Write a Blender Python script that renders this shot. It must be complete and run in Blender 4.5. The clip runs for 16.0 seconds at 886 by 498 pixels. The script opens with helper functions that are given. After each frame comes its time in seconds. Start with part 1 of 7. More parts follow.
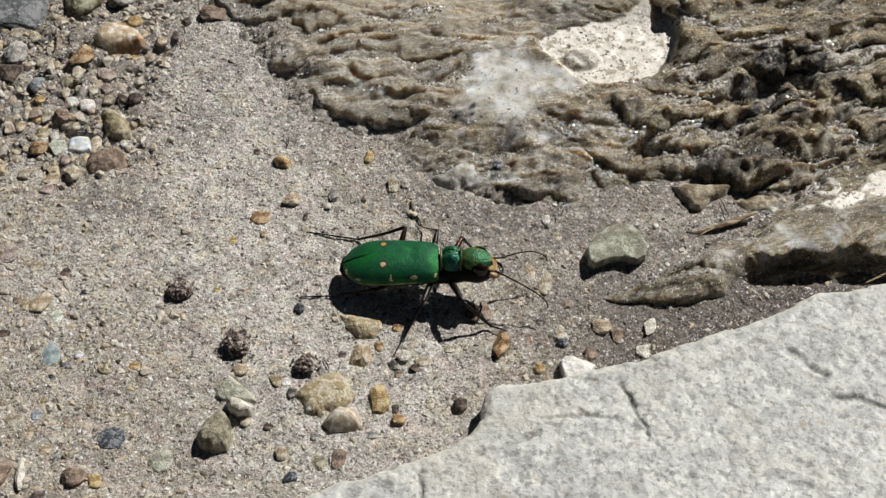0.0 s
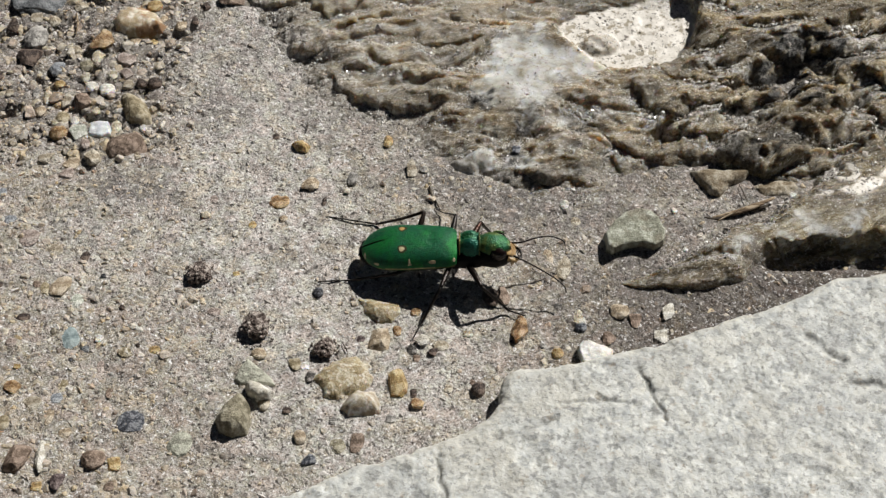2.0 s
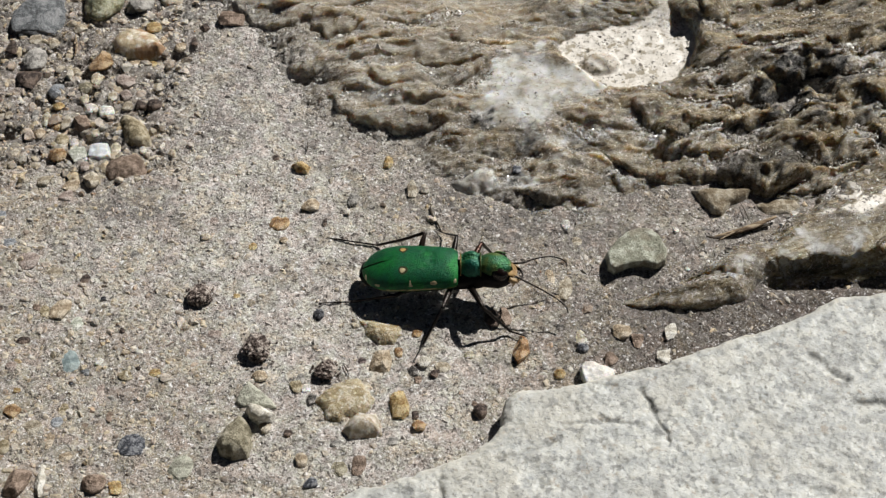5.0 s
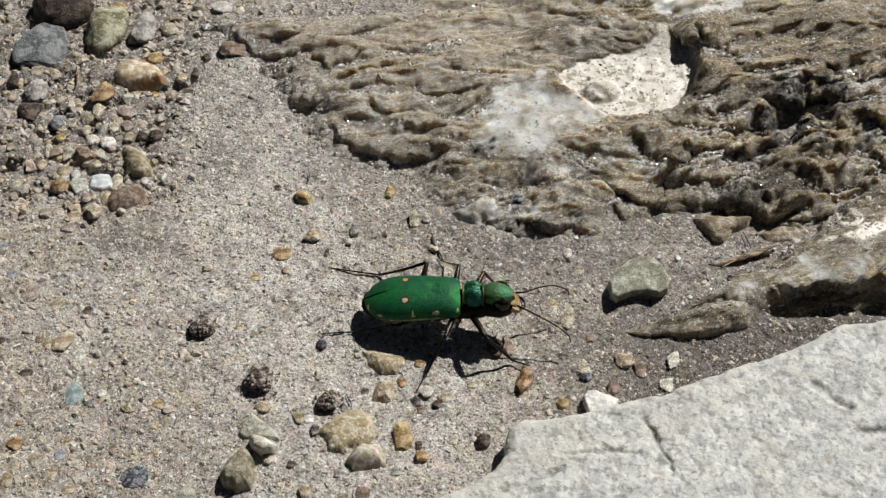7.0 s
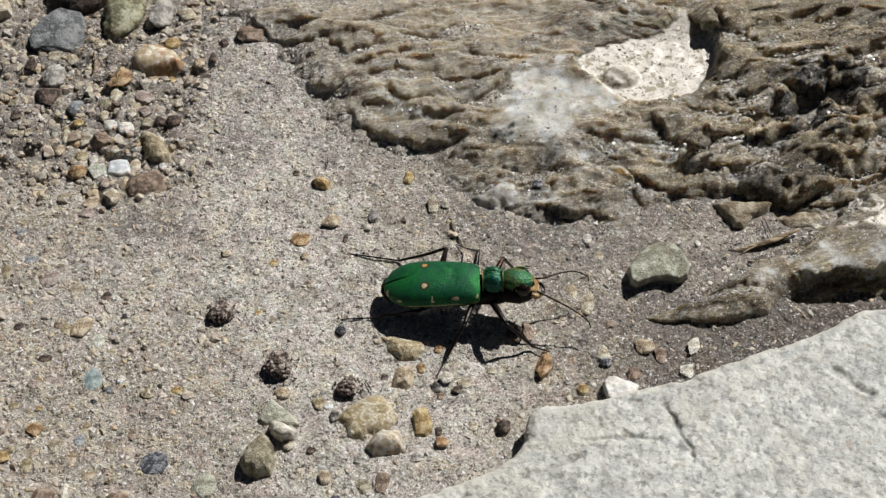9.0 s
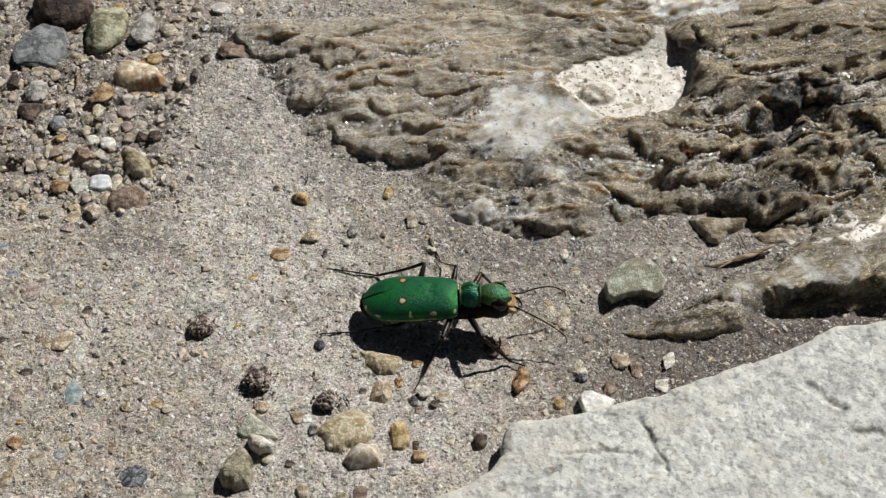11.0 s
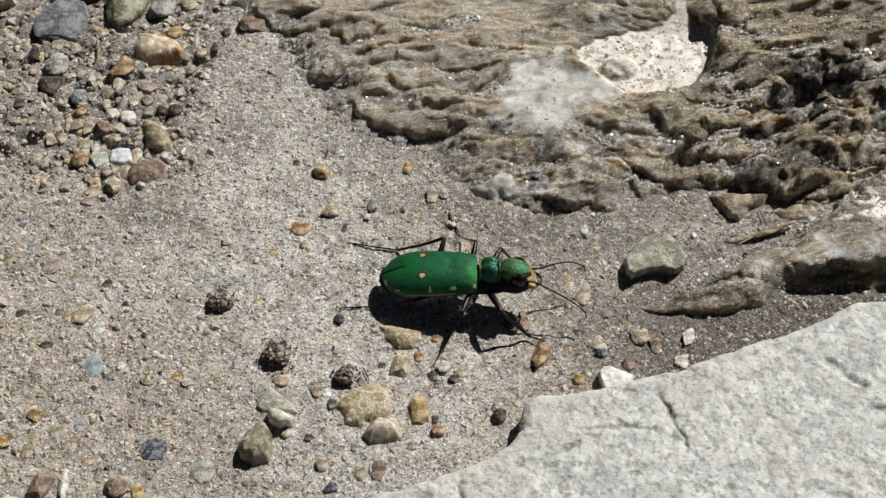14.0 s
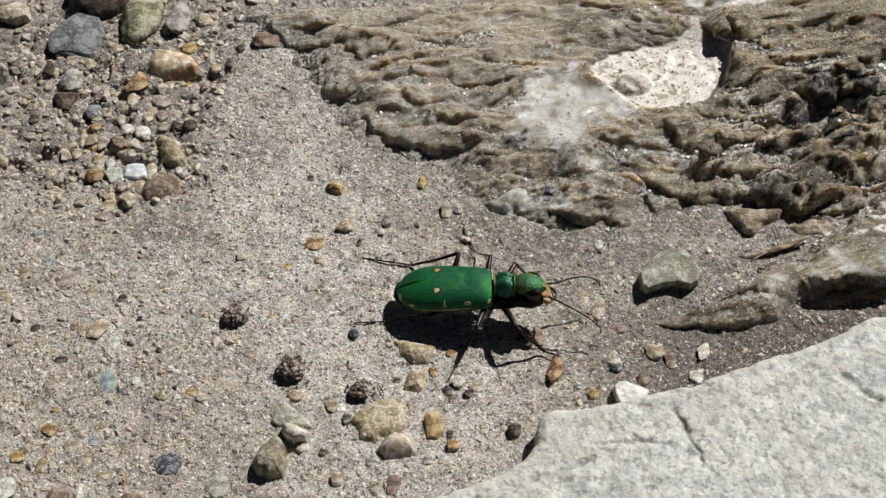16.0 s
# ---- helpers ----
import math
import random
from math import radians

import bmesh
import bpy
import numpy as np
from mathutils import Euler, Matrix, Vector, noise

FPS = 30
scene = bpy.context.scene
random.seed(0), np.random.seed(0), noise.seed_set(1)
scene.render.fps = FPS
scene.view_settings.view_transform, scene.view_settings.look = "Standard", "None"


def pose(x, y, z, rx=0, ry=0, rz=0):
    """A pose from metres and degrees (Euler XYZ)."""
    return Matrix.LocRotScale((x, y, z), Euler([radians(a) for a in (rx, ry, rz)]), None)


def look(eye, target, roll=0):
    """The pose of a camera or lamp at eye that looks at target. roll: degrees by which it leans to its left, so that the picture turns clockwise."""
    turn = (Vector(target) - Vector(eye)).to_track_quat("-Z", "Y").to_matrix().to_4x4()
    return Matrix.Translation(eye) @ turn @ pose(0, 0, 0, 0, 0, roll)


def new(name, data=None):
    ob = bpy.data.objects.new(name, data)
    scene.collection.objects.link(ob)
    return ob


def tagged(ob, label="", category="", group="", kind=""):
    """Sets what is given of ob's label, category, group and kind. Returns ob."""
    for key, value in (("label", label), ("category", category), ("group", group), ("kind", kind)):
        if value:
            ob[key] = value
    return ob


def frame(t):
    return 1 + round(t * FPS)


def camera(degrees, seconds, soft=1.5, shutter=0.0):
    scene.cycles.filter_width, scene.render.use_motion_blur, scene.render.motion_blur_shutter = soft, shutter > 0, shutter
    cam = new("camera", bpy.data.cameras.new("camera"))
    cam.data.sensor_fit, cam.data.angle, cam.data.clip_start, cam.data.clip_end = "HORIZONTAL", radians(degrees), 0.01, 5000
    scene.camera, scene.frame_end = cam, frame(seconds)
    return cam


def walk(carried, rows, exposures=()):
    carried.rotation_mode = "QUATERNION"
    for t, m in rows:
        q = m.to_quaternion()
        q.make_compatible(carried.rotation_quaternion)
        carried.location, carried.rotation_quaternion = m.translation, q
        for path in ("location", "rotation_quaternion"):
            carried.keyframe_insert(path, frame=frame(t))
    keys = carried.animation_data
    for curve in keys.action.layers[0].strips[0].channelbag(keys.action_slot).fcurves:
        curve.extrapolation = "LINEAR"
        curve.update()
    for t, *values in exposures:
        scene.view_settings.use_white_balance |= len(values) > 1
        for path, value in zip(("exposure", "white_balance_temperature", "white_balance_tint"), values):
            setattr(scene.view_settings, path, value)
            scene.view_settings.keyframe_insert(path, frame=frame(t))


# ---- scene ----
# All lengths below are written in millimetres and turned into metres by MM.
MM = 0.001
cam = camera(25.0, 16.0, soft=1.4)
# seconds, eye (mm), yaw, pitch, roll about the line of sight
PATH = [
    (0.0, 0.00, -113.18, 125.70, 0.000, -48.000, 0.000),
    (0.5, 0.09, -113.08, 125.82, 0.114, -48.023, -0.110),
    (1.0, 0.37, -113.53, 125.58, 0.481, -47.970, -0.397),
    (1.5, -0.27, -113.64, 125.64, 0.733, -48.060, -0.596),
    (2.0, 0.09, -113.46, 125.89, 0.845, -48.407, -0.517),
    (2.5, 0.50, -113.14, 126.01, 1.185, -48.491, -1.022),
    (3.0, 0.02, -113.02, 126.13, 0.412, -48.136, -0.488),
    (3.5, 0.23, -113.28, 125.67, 0.360, -47.978, -0.463),
    (4.0, -0.19, -112.73, 125.77, 0.542, -48.289, -0.662),
    (4.2, -0.01, -112.81, 125.88, 0.832, -48.085, -0.842),
    (6.3, 0.07, -112.27, 125.34, 0.857, -47.898, -0.847),
    (6.5, 0.14, -111.91, 125.94, 0.691, -47.930, -0.794),
    (7.0, -0.07, -112.28, 126.23, 0.870, -47.343, -1.198),
    (7.5, -1.05, -112.29, 126.30, 1.225, -47.667, -1.410),
    (8.0, -1.08, -112.62, 126.01, 1.660, -47.513, -1.525),
    (8.5, -0.26, -112.15, 125.93, 1.762, -47.769, -1.584),
    (9.0, -0.90, -111.97, 125.90, 1.286, -47.747, -1.498),
    (9.2, -0.68, -111.74, 126.15, 1.249, -47.850, -1.555),
    (11.3, -0.08, -113.34, 127.28, 0.742, -47.406, -0.936),
    (11.5, -0.39, -113.63, 127.23, 0.922, -47.513, -0.999),
    (12.0, -0.81, -113.59, 127.19, 1.266, -47.830, -1.170),
    (12.5, -0.56, -113.56, 126.83, 1.942, -48.100, -1.579),
    (13.0, 0.29, -113.24, 126.69, 2.042, -48.410, -1.547),
    (13.5, -0.19, -113.04, 126.60, 1.447, -48.514, -1.239),
    (14.0, -0.18, -112.77, 127.19, 1.569, -48.126, -1.351),
    (14.5, -0.61, -113.23, 127.01, 1.935, -47.784, -1.498),
    (15.0, -0.38, -112.94, 127.50, 2.115, -47.740, -1.641),
    (15.5, -0.41, -113.02, 127.34, 2.020, -47.422, -1.625),
    (16.0, -0.50, -113.05, 126.92, 2.004, -47.557, -1.677),
]


def cam_pose(x, y, z, yaw, pitch, roll):
    return pose(x * MM, y * MM, z * MM, 0, 0, yaw) @ pose(0, 0, 0, 90 + pitch) @ pose(0, 0, 0, 0, 0, roll)


walk(cam, [(t, cam_pose(x, y, z, ya, pi, ro)) for t, x, y, z, ya, pi, ro in PATH], [(0.0, 0.21), (16.0, 0.21)])

# ---- light ----
SUN_AZ, SUN_EL = 45.0, 49.0     # degrees from +x towards +y, and above the ground
world = bpy.data.worlds.new("sky")
scene.world = world
world.use_nodes = True
wt = world.node_tree
sky = wt.nodes.new("ShaderNodeTexSky")
sky.sky_type, sky.sun_disc = "NISHITA", False
sky.sun_elevation, sky.sun_rotation = radians(SUN_EL), radians(90 - SUN_AZ)
wt.links.new(sky.outputs[0], wt.nodes["Background"].inputs[0])
wt.nodes["Background"].inputs[1].default_value = 0.0075
sun = new("sun", bpy.data.lights.new("sun", "SUN"))
sun.data.energy, sun.data.angle, sun.data.color = 4.6, radians(0.55), (1.0, 0.965, 0.91)
_d = Vector((math.cos(radians(SUN_EL)) * math.cos(radians(SUN_AZ)), math.cos(radians(SUN_EL)) * math.sin(radians(SUN_AZ)), math.sin(radians(SUN_EL))))
sun.matrix_world = look(_d * 3, (0, 0, 0))


# ---- noise on arrays ----
_rs = np.random.RandomState(11)
_PERM = np.tile(_rs.permutation(256), 3)
_ANG = _rs.uniform(0, 2 * np.pi, 256)


def perlin(x, y, seed=0):
    x, y = np.asarray(x, float) + seed * 17.31, np.asarray(y, float) + seed * 9.77
    xi, yi = np.floor(x).astype(int), np.floor(y).astype(int)
    fx, fy = x - xi, y - yi
    u, v = fx * fx * fx * (fx * (fx * 6 - 15) + 10), fy * fy * fy * (fy * (fy * 6 - 15) + 10)

    def corner(i, j):
        a = _ANG[_PERM[_PERM[(xi + i) & 255] + ((yi + j) & 255)]]
        return np.cos(a) * (fx - i) + np.sin(a) * (fy - j)

    low = corner(0, 0) * (1 - u) + corner(1, 0) * u
    high = corner(0, 1) * (1 - u) + corner(1, 1) * u
    return (low * (1 - v) + high * v) * 1.5


def fbm(x, y, octaves=4, seed=0, gain=0.5):
    total, a = 0.0, 1.0
    for k in range(octaves):
        total = total + a * perlin(x * 2 ** k, y * 2 ** k, seed + 3 * k)
        a *= gain
    return total


def smooth(a, b, x):
    t = np.clip((x - a) / (b - a), 0, 1)
    return t * t * (3 - 2 * t)


def inside_distance(px, py, poly):
    """Distance to a polygon's edge, positive inside it."""
    best, odd = np.full(px.shape, 1e9), np.zeros(px.shape, bool)
    for (ax, ay), (bx, by) in zip(poly, poly[1:] + poly[:1]):
        dx, dy = bx - ax, by - ay
        t = np.clip(((px - ax) * dx + (py - ay) * dy) / (dx * dx + dy * dy + 1e-12), 0, 1)
        best = np.minimum(best, np.hypot(px - ax - t * dx, py - ay - t * dy))
        if ay != by:
            odd ^= ((ay > py) != (by > py)) & (px < (bx - ax) * (py - ay) / (by - ay) + ax)
    return np.where(odd, best, -best)


def line_distance(px, py, line):
    """Signed distance to an open line (positive on its near side, towards -y) and the fraction along it."""
    best, sign, along = np.full(px.shape, 1e9), np.ones(px.shape), np.zeros(px.shape)
    n = len(line) - 1
    for k, ((ax, ay), (bx, by)) in enumerate(zip(line, line[1:])):
        dx, dy = bx - ax, by - ay
        if dx < 0:
            ax, ay, dx, dy = bx, by, -dx, -dy
            flip = True
        else:
            flip = False
        t = np.clip(((px - ax) * dx + (py - ay) * dy) / (dx * dx + dy * dy), 0, 1)
        d = np.hypot(px - ax - t * dx, py - ay - t * dy)
        side = np.where((px - ax) * dy - (py - ay) * dx > 0, 1.0, -1.0)
        near = d < best
        best, sign = np.where(near, d, best), np.where(near, side, sign)
        along = np.where(near, (k + (1 - t if flip else t)) / n, along)
    return best * sign, along


# ---- materials ----
REFLECT = 0.66


class Nodes:
    """A short way to write a node material; scales are per millimetre."""

    def __init__(self, name, rough=0.8, spec=0.3):
        self.mat = bpy.data.materials.new(name)
        self.mat.use_nodes = True
        self.t = self.mat.node_tree
        self.b = self.t.nodes["Principled BSDF"]
        self.b.inputs["Roughness"].default_value = rough
        self.b.inputs["Specular IOR Level"].default_value = spec
        self.co = self.t.nodes.new("ShaderNodeTexCoord").outputs["Object"]

    def link(self, a, b):
        self.t.links.new(a, b)

    def put(self, socket, value):
        if hasattr(value, "is_linked"):
            self.link(value, socket)
        else:
            socket.default_value = value

    def stretch(self, sx, sy, sz, turn=0.0):
        n = self.t.nodes.new("ShaderNodeMapping")
        n.inputs["Scale"].default_value = (sx, sy, sz)
        n.inputs["Rotation"].default_value = (0, 0, radians(turn))
        self.link(self.co, n.inputs["Vector"])
        return n.outputs[0]

    def along(self, turn, sx, sy, sz):
        """Coordinates drawn out along a direction on the ground."""
        n = self.t.nodes.new("ShaderNodeMapping")
        n.inputs["Rotation"].default_value = (0, 0, radians(-turn))
        self.link(self.co, n.inputs["Vector"])
        m = self.t.nodes.new("ShaderNodeMapping")
        m.inputs["Scale"].default_value = (sx, sy, sz)
        self.link(n.outputs[0], m.inputs["Vector"])
        return m.outputs[0]

    def relief(self, per_mm, detail=3.0, rough=0.55, co=None, distort=0.0):
        n = self.t.nodes.new("ShaderNodeTexNoise")
        n.inputs["Scale"].default_value = per_mm * 1000
        n.inputs["Detail"].default_value = detail
        n.inputs["Roughness"].default_value = rough
        n.inputs["Distortion"].default_value = distort
        self.link(co or self.co, n.inputs["Vector"])
        return n.outputs["Fac"]

    def tone(self, fac, gain):
        n = self.t.nodes.new("ShaderNodeMapRange")
        n.inputs["From Min"].default_value, n.inputs["From Max"].default_value = 0.5 - 0.5 / gain, 0.5 + 0.5 / gain
        self.link(fac, n.inputs["Value"])
        return n.outputs[0]

    def noise(self, per_mm, detail=3.0, rough=0.55, co=None, distort=0.0):
        """Noise spread over the whole range from 0 to 1, for colours."""
        return self.tone(self.relief(per_mm, detail, rough, co, distort), 1.5 if rough < 0.6 else 2.0)

    def bent(self, per_mm, amount_mm, co=None):
        """Coordinates pushed about by noise, so that cells get uneven outlines."""
        wave = self.t.nodes.new("ShaderNodeTexNoise")
        wave.inputs["Scale"].default_value = per_mm * 1000
        wave.inputs["Detail"].default_value = 3
        self.link(co or self.co, wave.inputs["Vector"])
        n = self.t.nodes.new("ShaderNodeVectorMath")
        n.operation = "MULTIPLY_ADD"
        n.inputs[1].default_value = (amount_mm * MM, amount_mm * MM, amount_mm * MM)
        self.link(wave.outputs["Color"], n.inputs[0])
        self.link(co or self.co, n.inputs[2])
        return n.outputs[0]

    def cells(self, per_mm, feature="F1", co=None, out="Distance"):
        n = self.t.nodes.new("ShaderNodeTexVoronoi")
        n.feature = feature
        n.inputs["Scale"].default_value = per_mm * 1000
        self.link(co or self.co, n.inputs["Vector"])
        if out == "Value":
            s = self.t.nodes.new("ShaderNodeSeparateColor")
            self.link(n.outputs["Color"], s.inputs[0])
            return s.outputs[0]
        return n.outputs[out]

    def ramp(self, fac, *stops):
        n = self.t.nodes.new("ShaderNodeValToRGB")
        e = n.color_ramp.elements
        while len(e) < len(stops):
            e.new(0.5)
        for el, (pos, col) in zip(e, stops):
            el.position = pos
            el.color = (col, col, col, 1) if isinstance(col, (int, float)) else (*col, 1)
        self.link(fac, n.inputs[0])
        return n.outputs[0]

    def mix(self, fac, a, b, kind="MIX"):
        n = self.t.nodes.new("ShaderNodeMix")
        n.data_type, n.blend_type = "RGBA", kind
        for s, v in ((n.inputs[0], fac), (n.inputs[6], a), (n.inputs[7], b)):
            self.put(s, (*v, 1) if isinstance(v, tuple) else v)
        return n.outputs[2]

    def math(self, op, a, b=0.0):
        n = self.t.nodes.new("ShaderNodeMath")
        n.operation = op
        self.put(n.inputs[0], a)
        self.put(n.inputs[1], b)
        return n.outputs[0]

    def attr(self, name):
        n = self.t.nodes.new("ShaderNodeAttribute")
        n.attribute_name = name
        return n.outputs["Fac"]

    def island(self):
        return self.t.nodes.new("ShaderNodeNewGeometry").outputs["Random Per Island"]

    def each(self):
        return self.t.nodes.new("ShaderNodeObjectInfo").outputs["Random"]

    def bump(self, height, depth_mm, strength=1.0):
        n = self.t.nodes.new("ShaderNodeBump")
        n.inputs["Strength"].default_value = strength
        n.inputs["Distance"].default_value = depth_mm * MM
        self.link(height, n.inputs["Height"])
        if self.b.inputs["Normal"].is_linked:
            self.link(self.b.inputs["Normal"].links[0].from_socket, n.inputs["Normal"])
        self.link(n.outputs[0], self.b.inputs["Normal"])

    def colour(self, value):
        """The tones are written as they look in full sun; REFLECT brings them to true reflectance."""
        self.put(self.b.inputs["Base Color"], self.mix(1.0, value, (REFLECT, REFLECT, REFLECT), "MULTIPLY"))

    def rough(self, value):
        self.put(self.b.inputs["Roughness"], value)


GRAINS = ((0.0, (0.24, 0.19, 0.15)), (0.10, (0.40, 0.325, 0.245)), (0.22, (0.54, 0.475, 0.385)), (0.34, (0.62, 0.55, 0.455)), (0.45, (0.47, 0.44, 0.35)), (0.56, (0.62, 0.51, 0.43)), (0.66, (0.54, 0.52, 0.46)), (0.76, (0.76, 0.70, 0.61)), (0.86, (0.56, 0.45, 0.29)), (0.93, (0.90, 0.86, 0.79)), (1.0, (0.40, 0.42, 0.41)))


def ground_material():
    n = Nodes("sandy_ground", 0.85, 0.3)
    warp = n.bent(1.6, 0.7)
    small = n.bent(4.0, 0.22)
    base = n.ramp(n.cells(4.6, co=small, out="Value"), *GRAINS)
    base = n.mix(0.35, base, n.ramp(n.noise(2.2, 5, 0.65), (0.2, (0.30, 0.26, 0.215)), (0.5, (0.56, 0.50, 0.425)), (0.8, (0.84, 0.79, 0.71))))
    fine = n.ramp(n.cells(9.5, co=small, out="Value"), (0.0, (0.10, 0.085, 0.07)), (0.12, (0.34, 0.30, 0.25)), (0.4, (0.54, 0.49, 0.425)), (0.8, (0.70, 0.65, 0.58)), (0.92, (1.35, 1.32, 1.26)))
    col = n.mix(n.ramp(n.noise(0.9, 4, 0.6), (0.3, 0.25), (0.7, 0.75)), base, fine)
    mid = n.ramp(n.cells(2.1, co=small, out="Value"), *GRAINS)
    col = n.mix(n.math("MULTIPLY", n.ramp(n.cells(2.1, co=small), (0.12, 0.75), (0.26, 0.0)), n.ramp(n.noise(0.45, 4, 0.6), (0.35, 0.2), (0.6, 1.0))), col, mid)
    big = n.mix(1.0, n.ramp(n.cells(0.95, co=warp, out="Value"), *GRAINS), n.ramp(n.noise(3.0, 4, 0.65), (0.25, 0.78), (0.75, 1.2)), "MULTIPLY")
    col = n.mix(n.math("MULTIPLY", n.ramp(n.cells(0.95, co=warp), (0.22, 0.7), (0.42, 0.0)), n.math("MULTIPLY", n.ramp(n.noise(0.3, 4, 0.6), (0.42, 0.0), (0.56, 1.0)), n.math("SUBTRACT", 1.0, n.math("MULTIPLY", n.attr("pale"), 0.6)))), col, big)
    col = n.mix(n.math("MULTIPLY", n.attr("pale"), n.ramp(n.noise(1.3, 5, 0.7), (0.25, 0.2), (0.6, 0.8))), col, n.ramp(n.noise(4.5, 3, 0.65), (0.18, (0.34, 0.32, 0.30)), (0.45, (0.80, 0.765, 0.72)), (0.74, (1.22, 1.19, 1.14))))
    col = n.mix(n.math("MULTIPLY", n.attr("soil"), n.ramp(n.noise(0.9, 4, 0.65), (0.2, 0.55), (0.7, 0.95))), col, n.ramp(n.noise(2.2, 5, 0.72), (0.2, (0.085, 0.068, 0.055)), (0.5, (0.245, 0.206, 0.175)), (0.72, (0.40, 0.355, 0.31)), (0.86, (0.85, 0.80, 0.74))))
    col = n.mix(n.ramp(n.noise(0.28, 5, 0.7), (0.62, 0.0), (0.84, 0.5)), col, n.mix(n.noise(3.0, 3, 0.7), (0.20, 0.17, 0.145), (0.48, 0.42, 0.35)))
    col = n.mix(1.0, col, n.ramp(n.noise(0.55, 5, 0.68), (0.25, (0.70, 0.68, 0.655)), (0.5, (0.98, 0.965, 0.94)), (0.75, (1.2, 1.185, 1.16))), "MULTIPLY")
    col = n.mix(n.math("MULTIPLY", n.attr("dark_soil"), 0.85), col, n.ramp(n.noise(2.4, 5, 0.72), (0.25, (0.04, 0.031, 0.025)), (0.5, (0.105, 0.083, 0.066)), (0.72, (0.22, 0.18, 0.145)), (0.86, (0.6, 0.55, 0.48))))
    tint = n.ramp(n.noise(0.42, 4, 0.6, n.stretch(1, 1, 1, 25)), (0.3, (1.05, 0.97, 0.93)), (0.45, (1.0, 1.0, 1.0)), (0.56, (0.97, 1.01, 0.93)), (0.72, (1.06, 0.99, 0.86)))
    col = n.mix(1.0, col, tint, "MULTIPLY")
    col = n.mix(n.ramp(n.noise(4.2, 3, 0.7, n.stretch(1, 1, 1, 70)), (0.60, 0.0), (0.70, 0.4)), col, (0.10, 0.083, 0.07))
    col = n.mix(n.ramp(n.noise(5.0, 3, 0.7, n.stretch(1, 1, 1, 90)), (0.63, 0.0), (0.72, 0.4)), col, (1.2, 1.17, 1.12))
    col = n.mix(n.ramp(n.noise(1.9, 4, 0.66), (0.65, 0.0), (0.72, 0.9)), col, (0.085, 0.068, 0.058))
    col = n.mix(n.ramp(n.noise(2.7, 3, 0.62, n.stretch(1, 1, 1, 55)), (0.73, 0.0), (0.79, 0.9)), col, (1.25, 1.22, 1.16))
    col = n.mix(n.math("MULTIPLY", n.attr("specks"), n.ramp(n.noise(1.4, 5, 0.72), (0.40, 0.0), (0.52, 0.9))), col, n.mix(n.noise(4.5, 3, 0.7), (0.045, 0.04, 0.038), (0.42, 0.38, 0.34)))
    n.colour(n.mix(1.0, col, (0.91, 0.93, 0.985), "MULTIPLY"))
    n.bump(n.ramp(n.cells(0.95, co=warp), (0.0, 1.0), (0.5, 0.0)), 0.14, 0.8)
    n.bump(n.ramp(n.cells(2.1, co=small), (0.0, 1.0), (0.4, 0.0)), 0.11, 0.9)
    n.bump(n.ramp(n.cells(4.6, co=small), (0.0, 1.0), (0.2, 0.0)), 0.08, 0.9)
    n.bump(n.relief(7.0, 4, 0.7), 0.085, 1.0)
    return n.mat


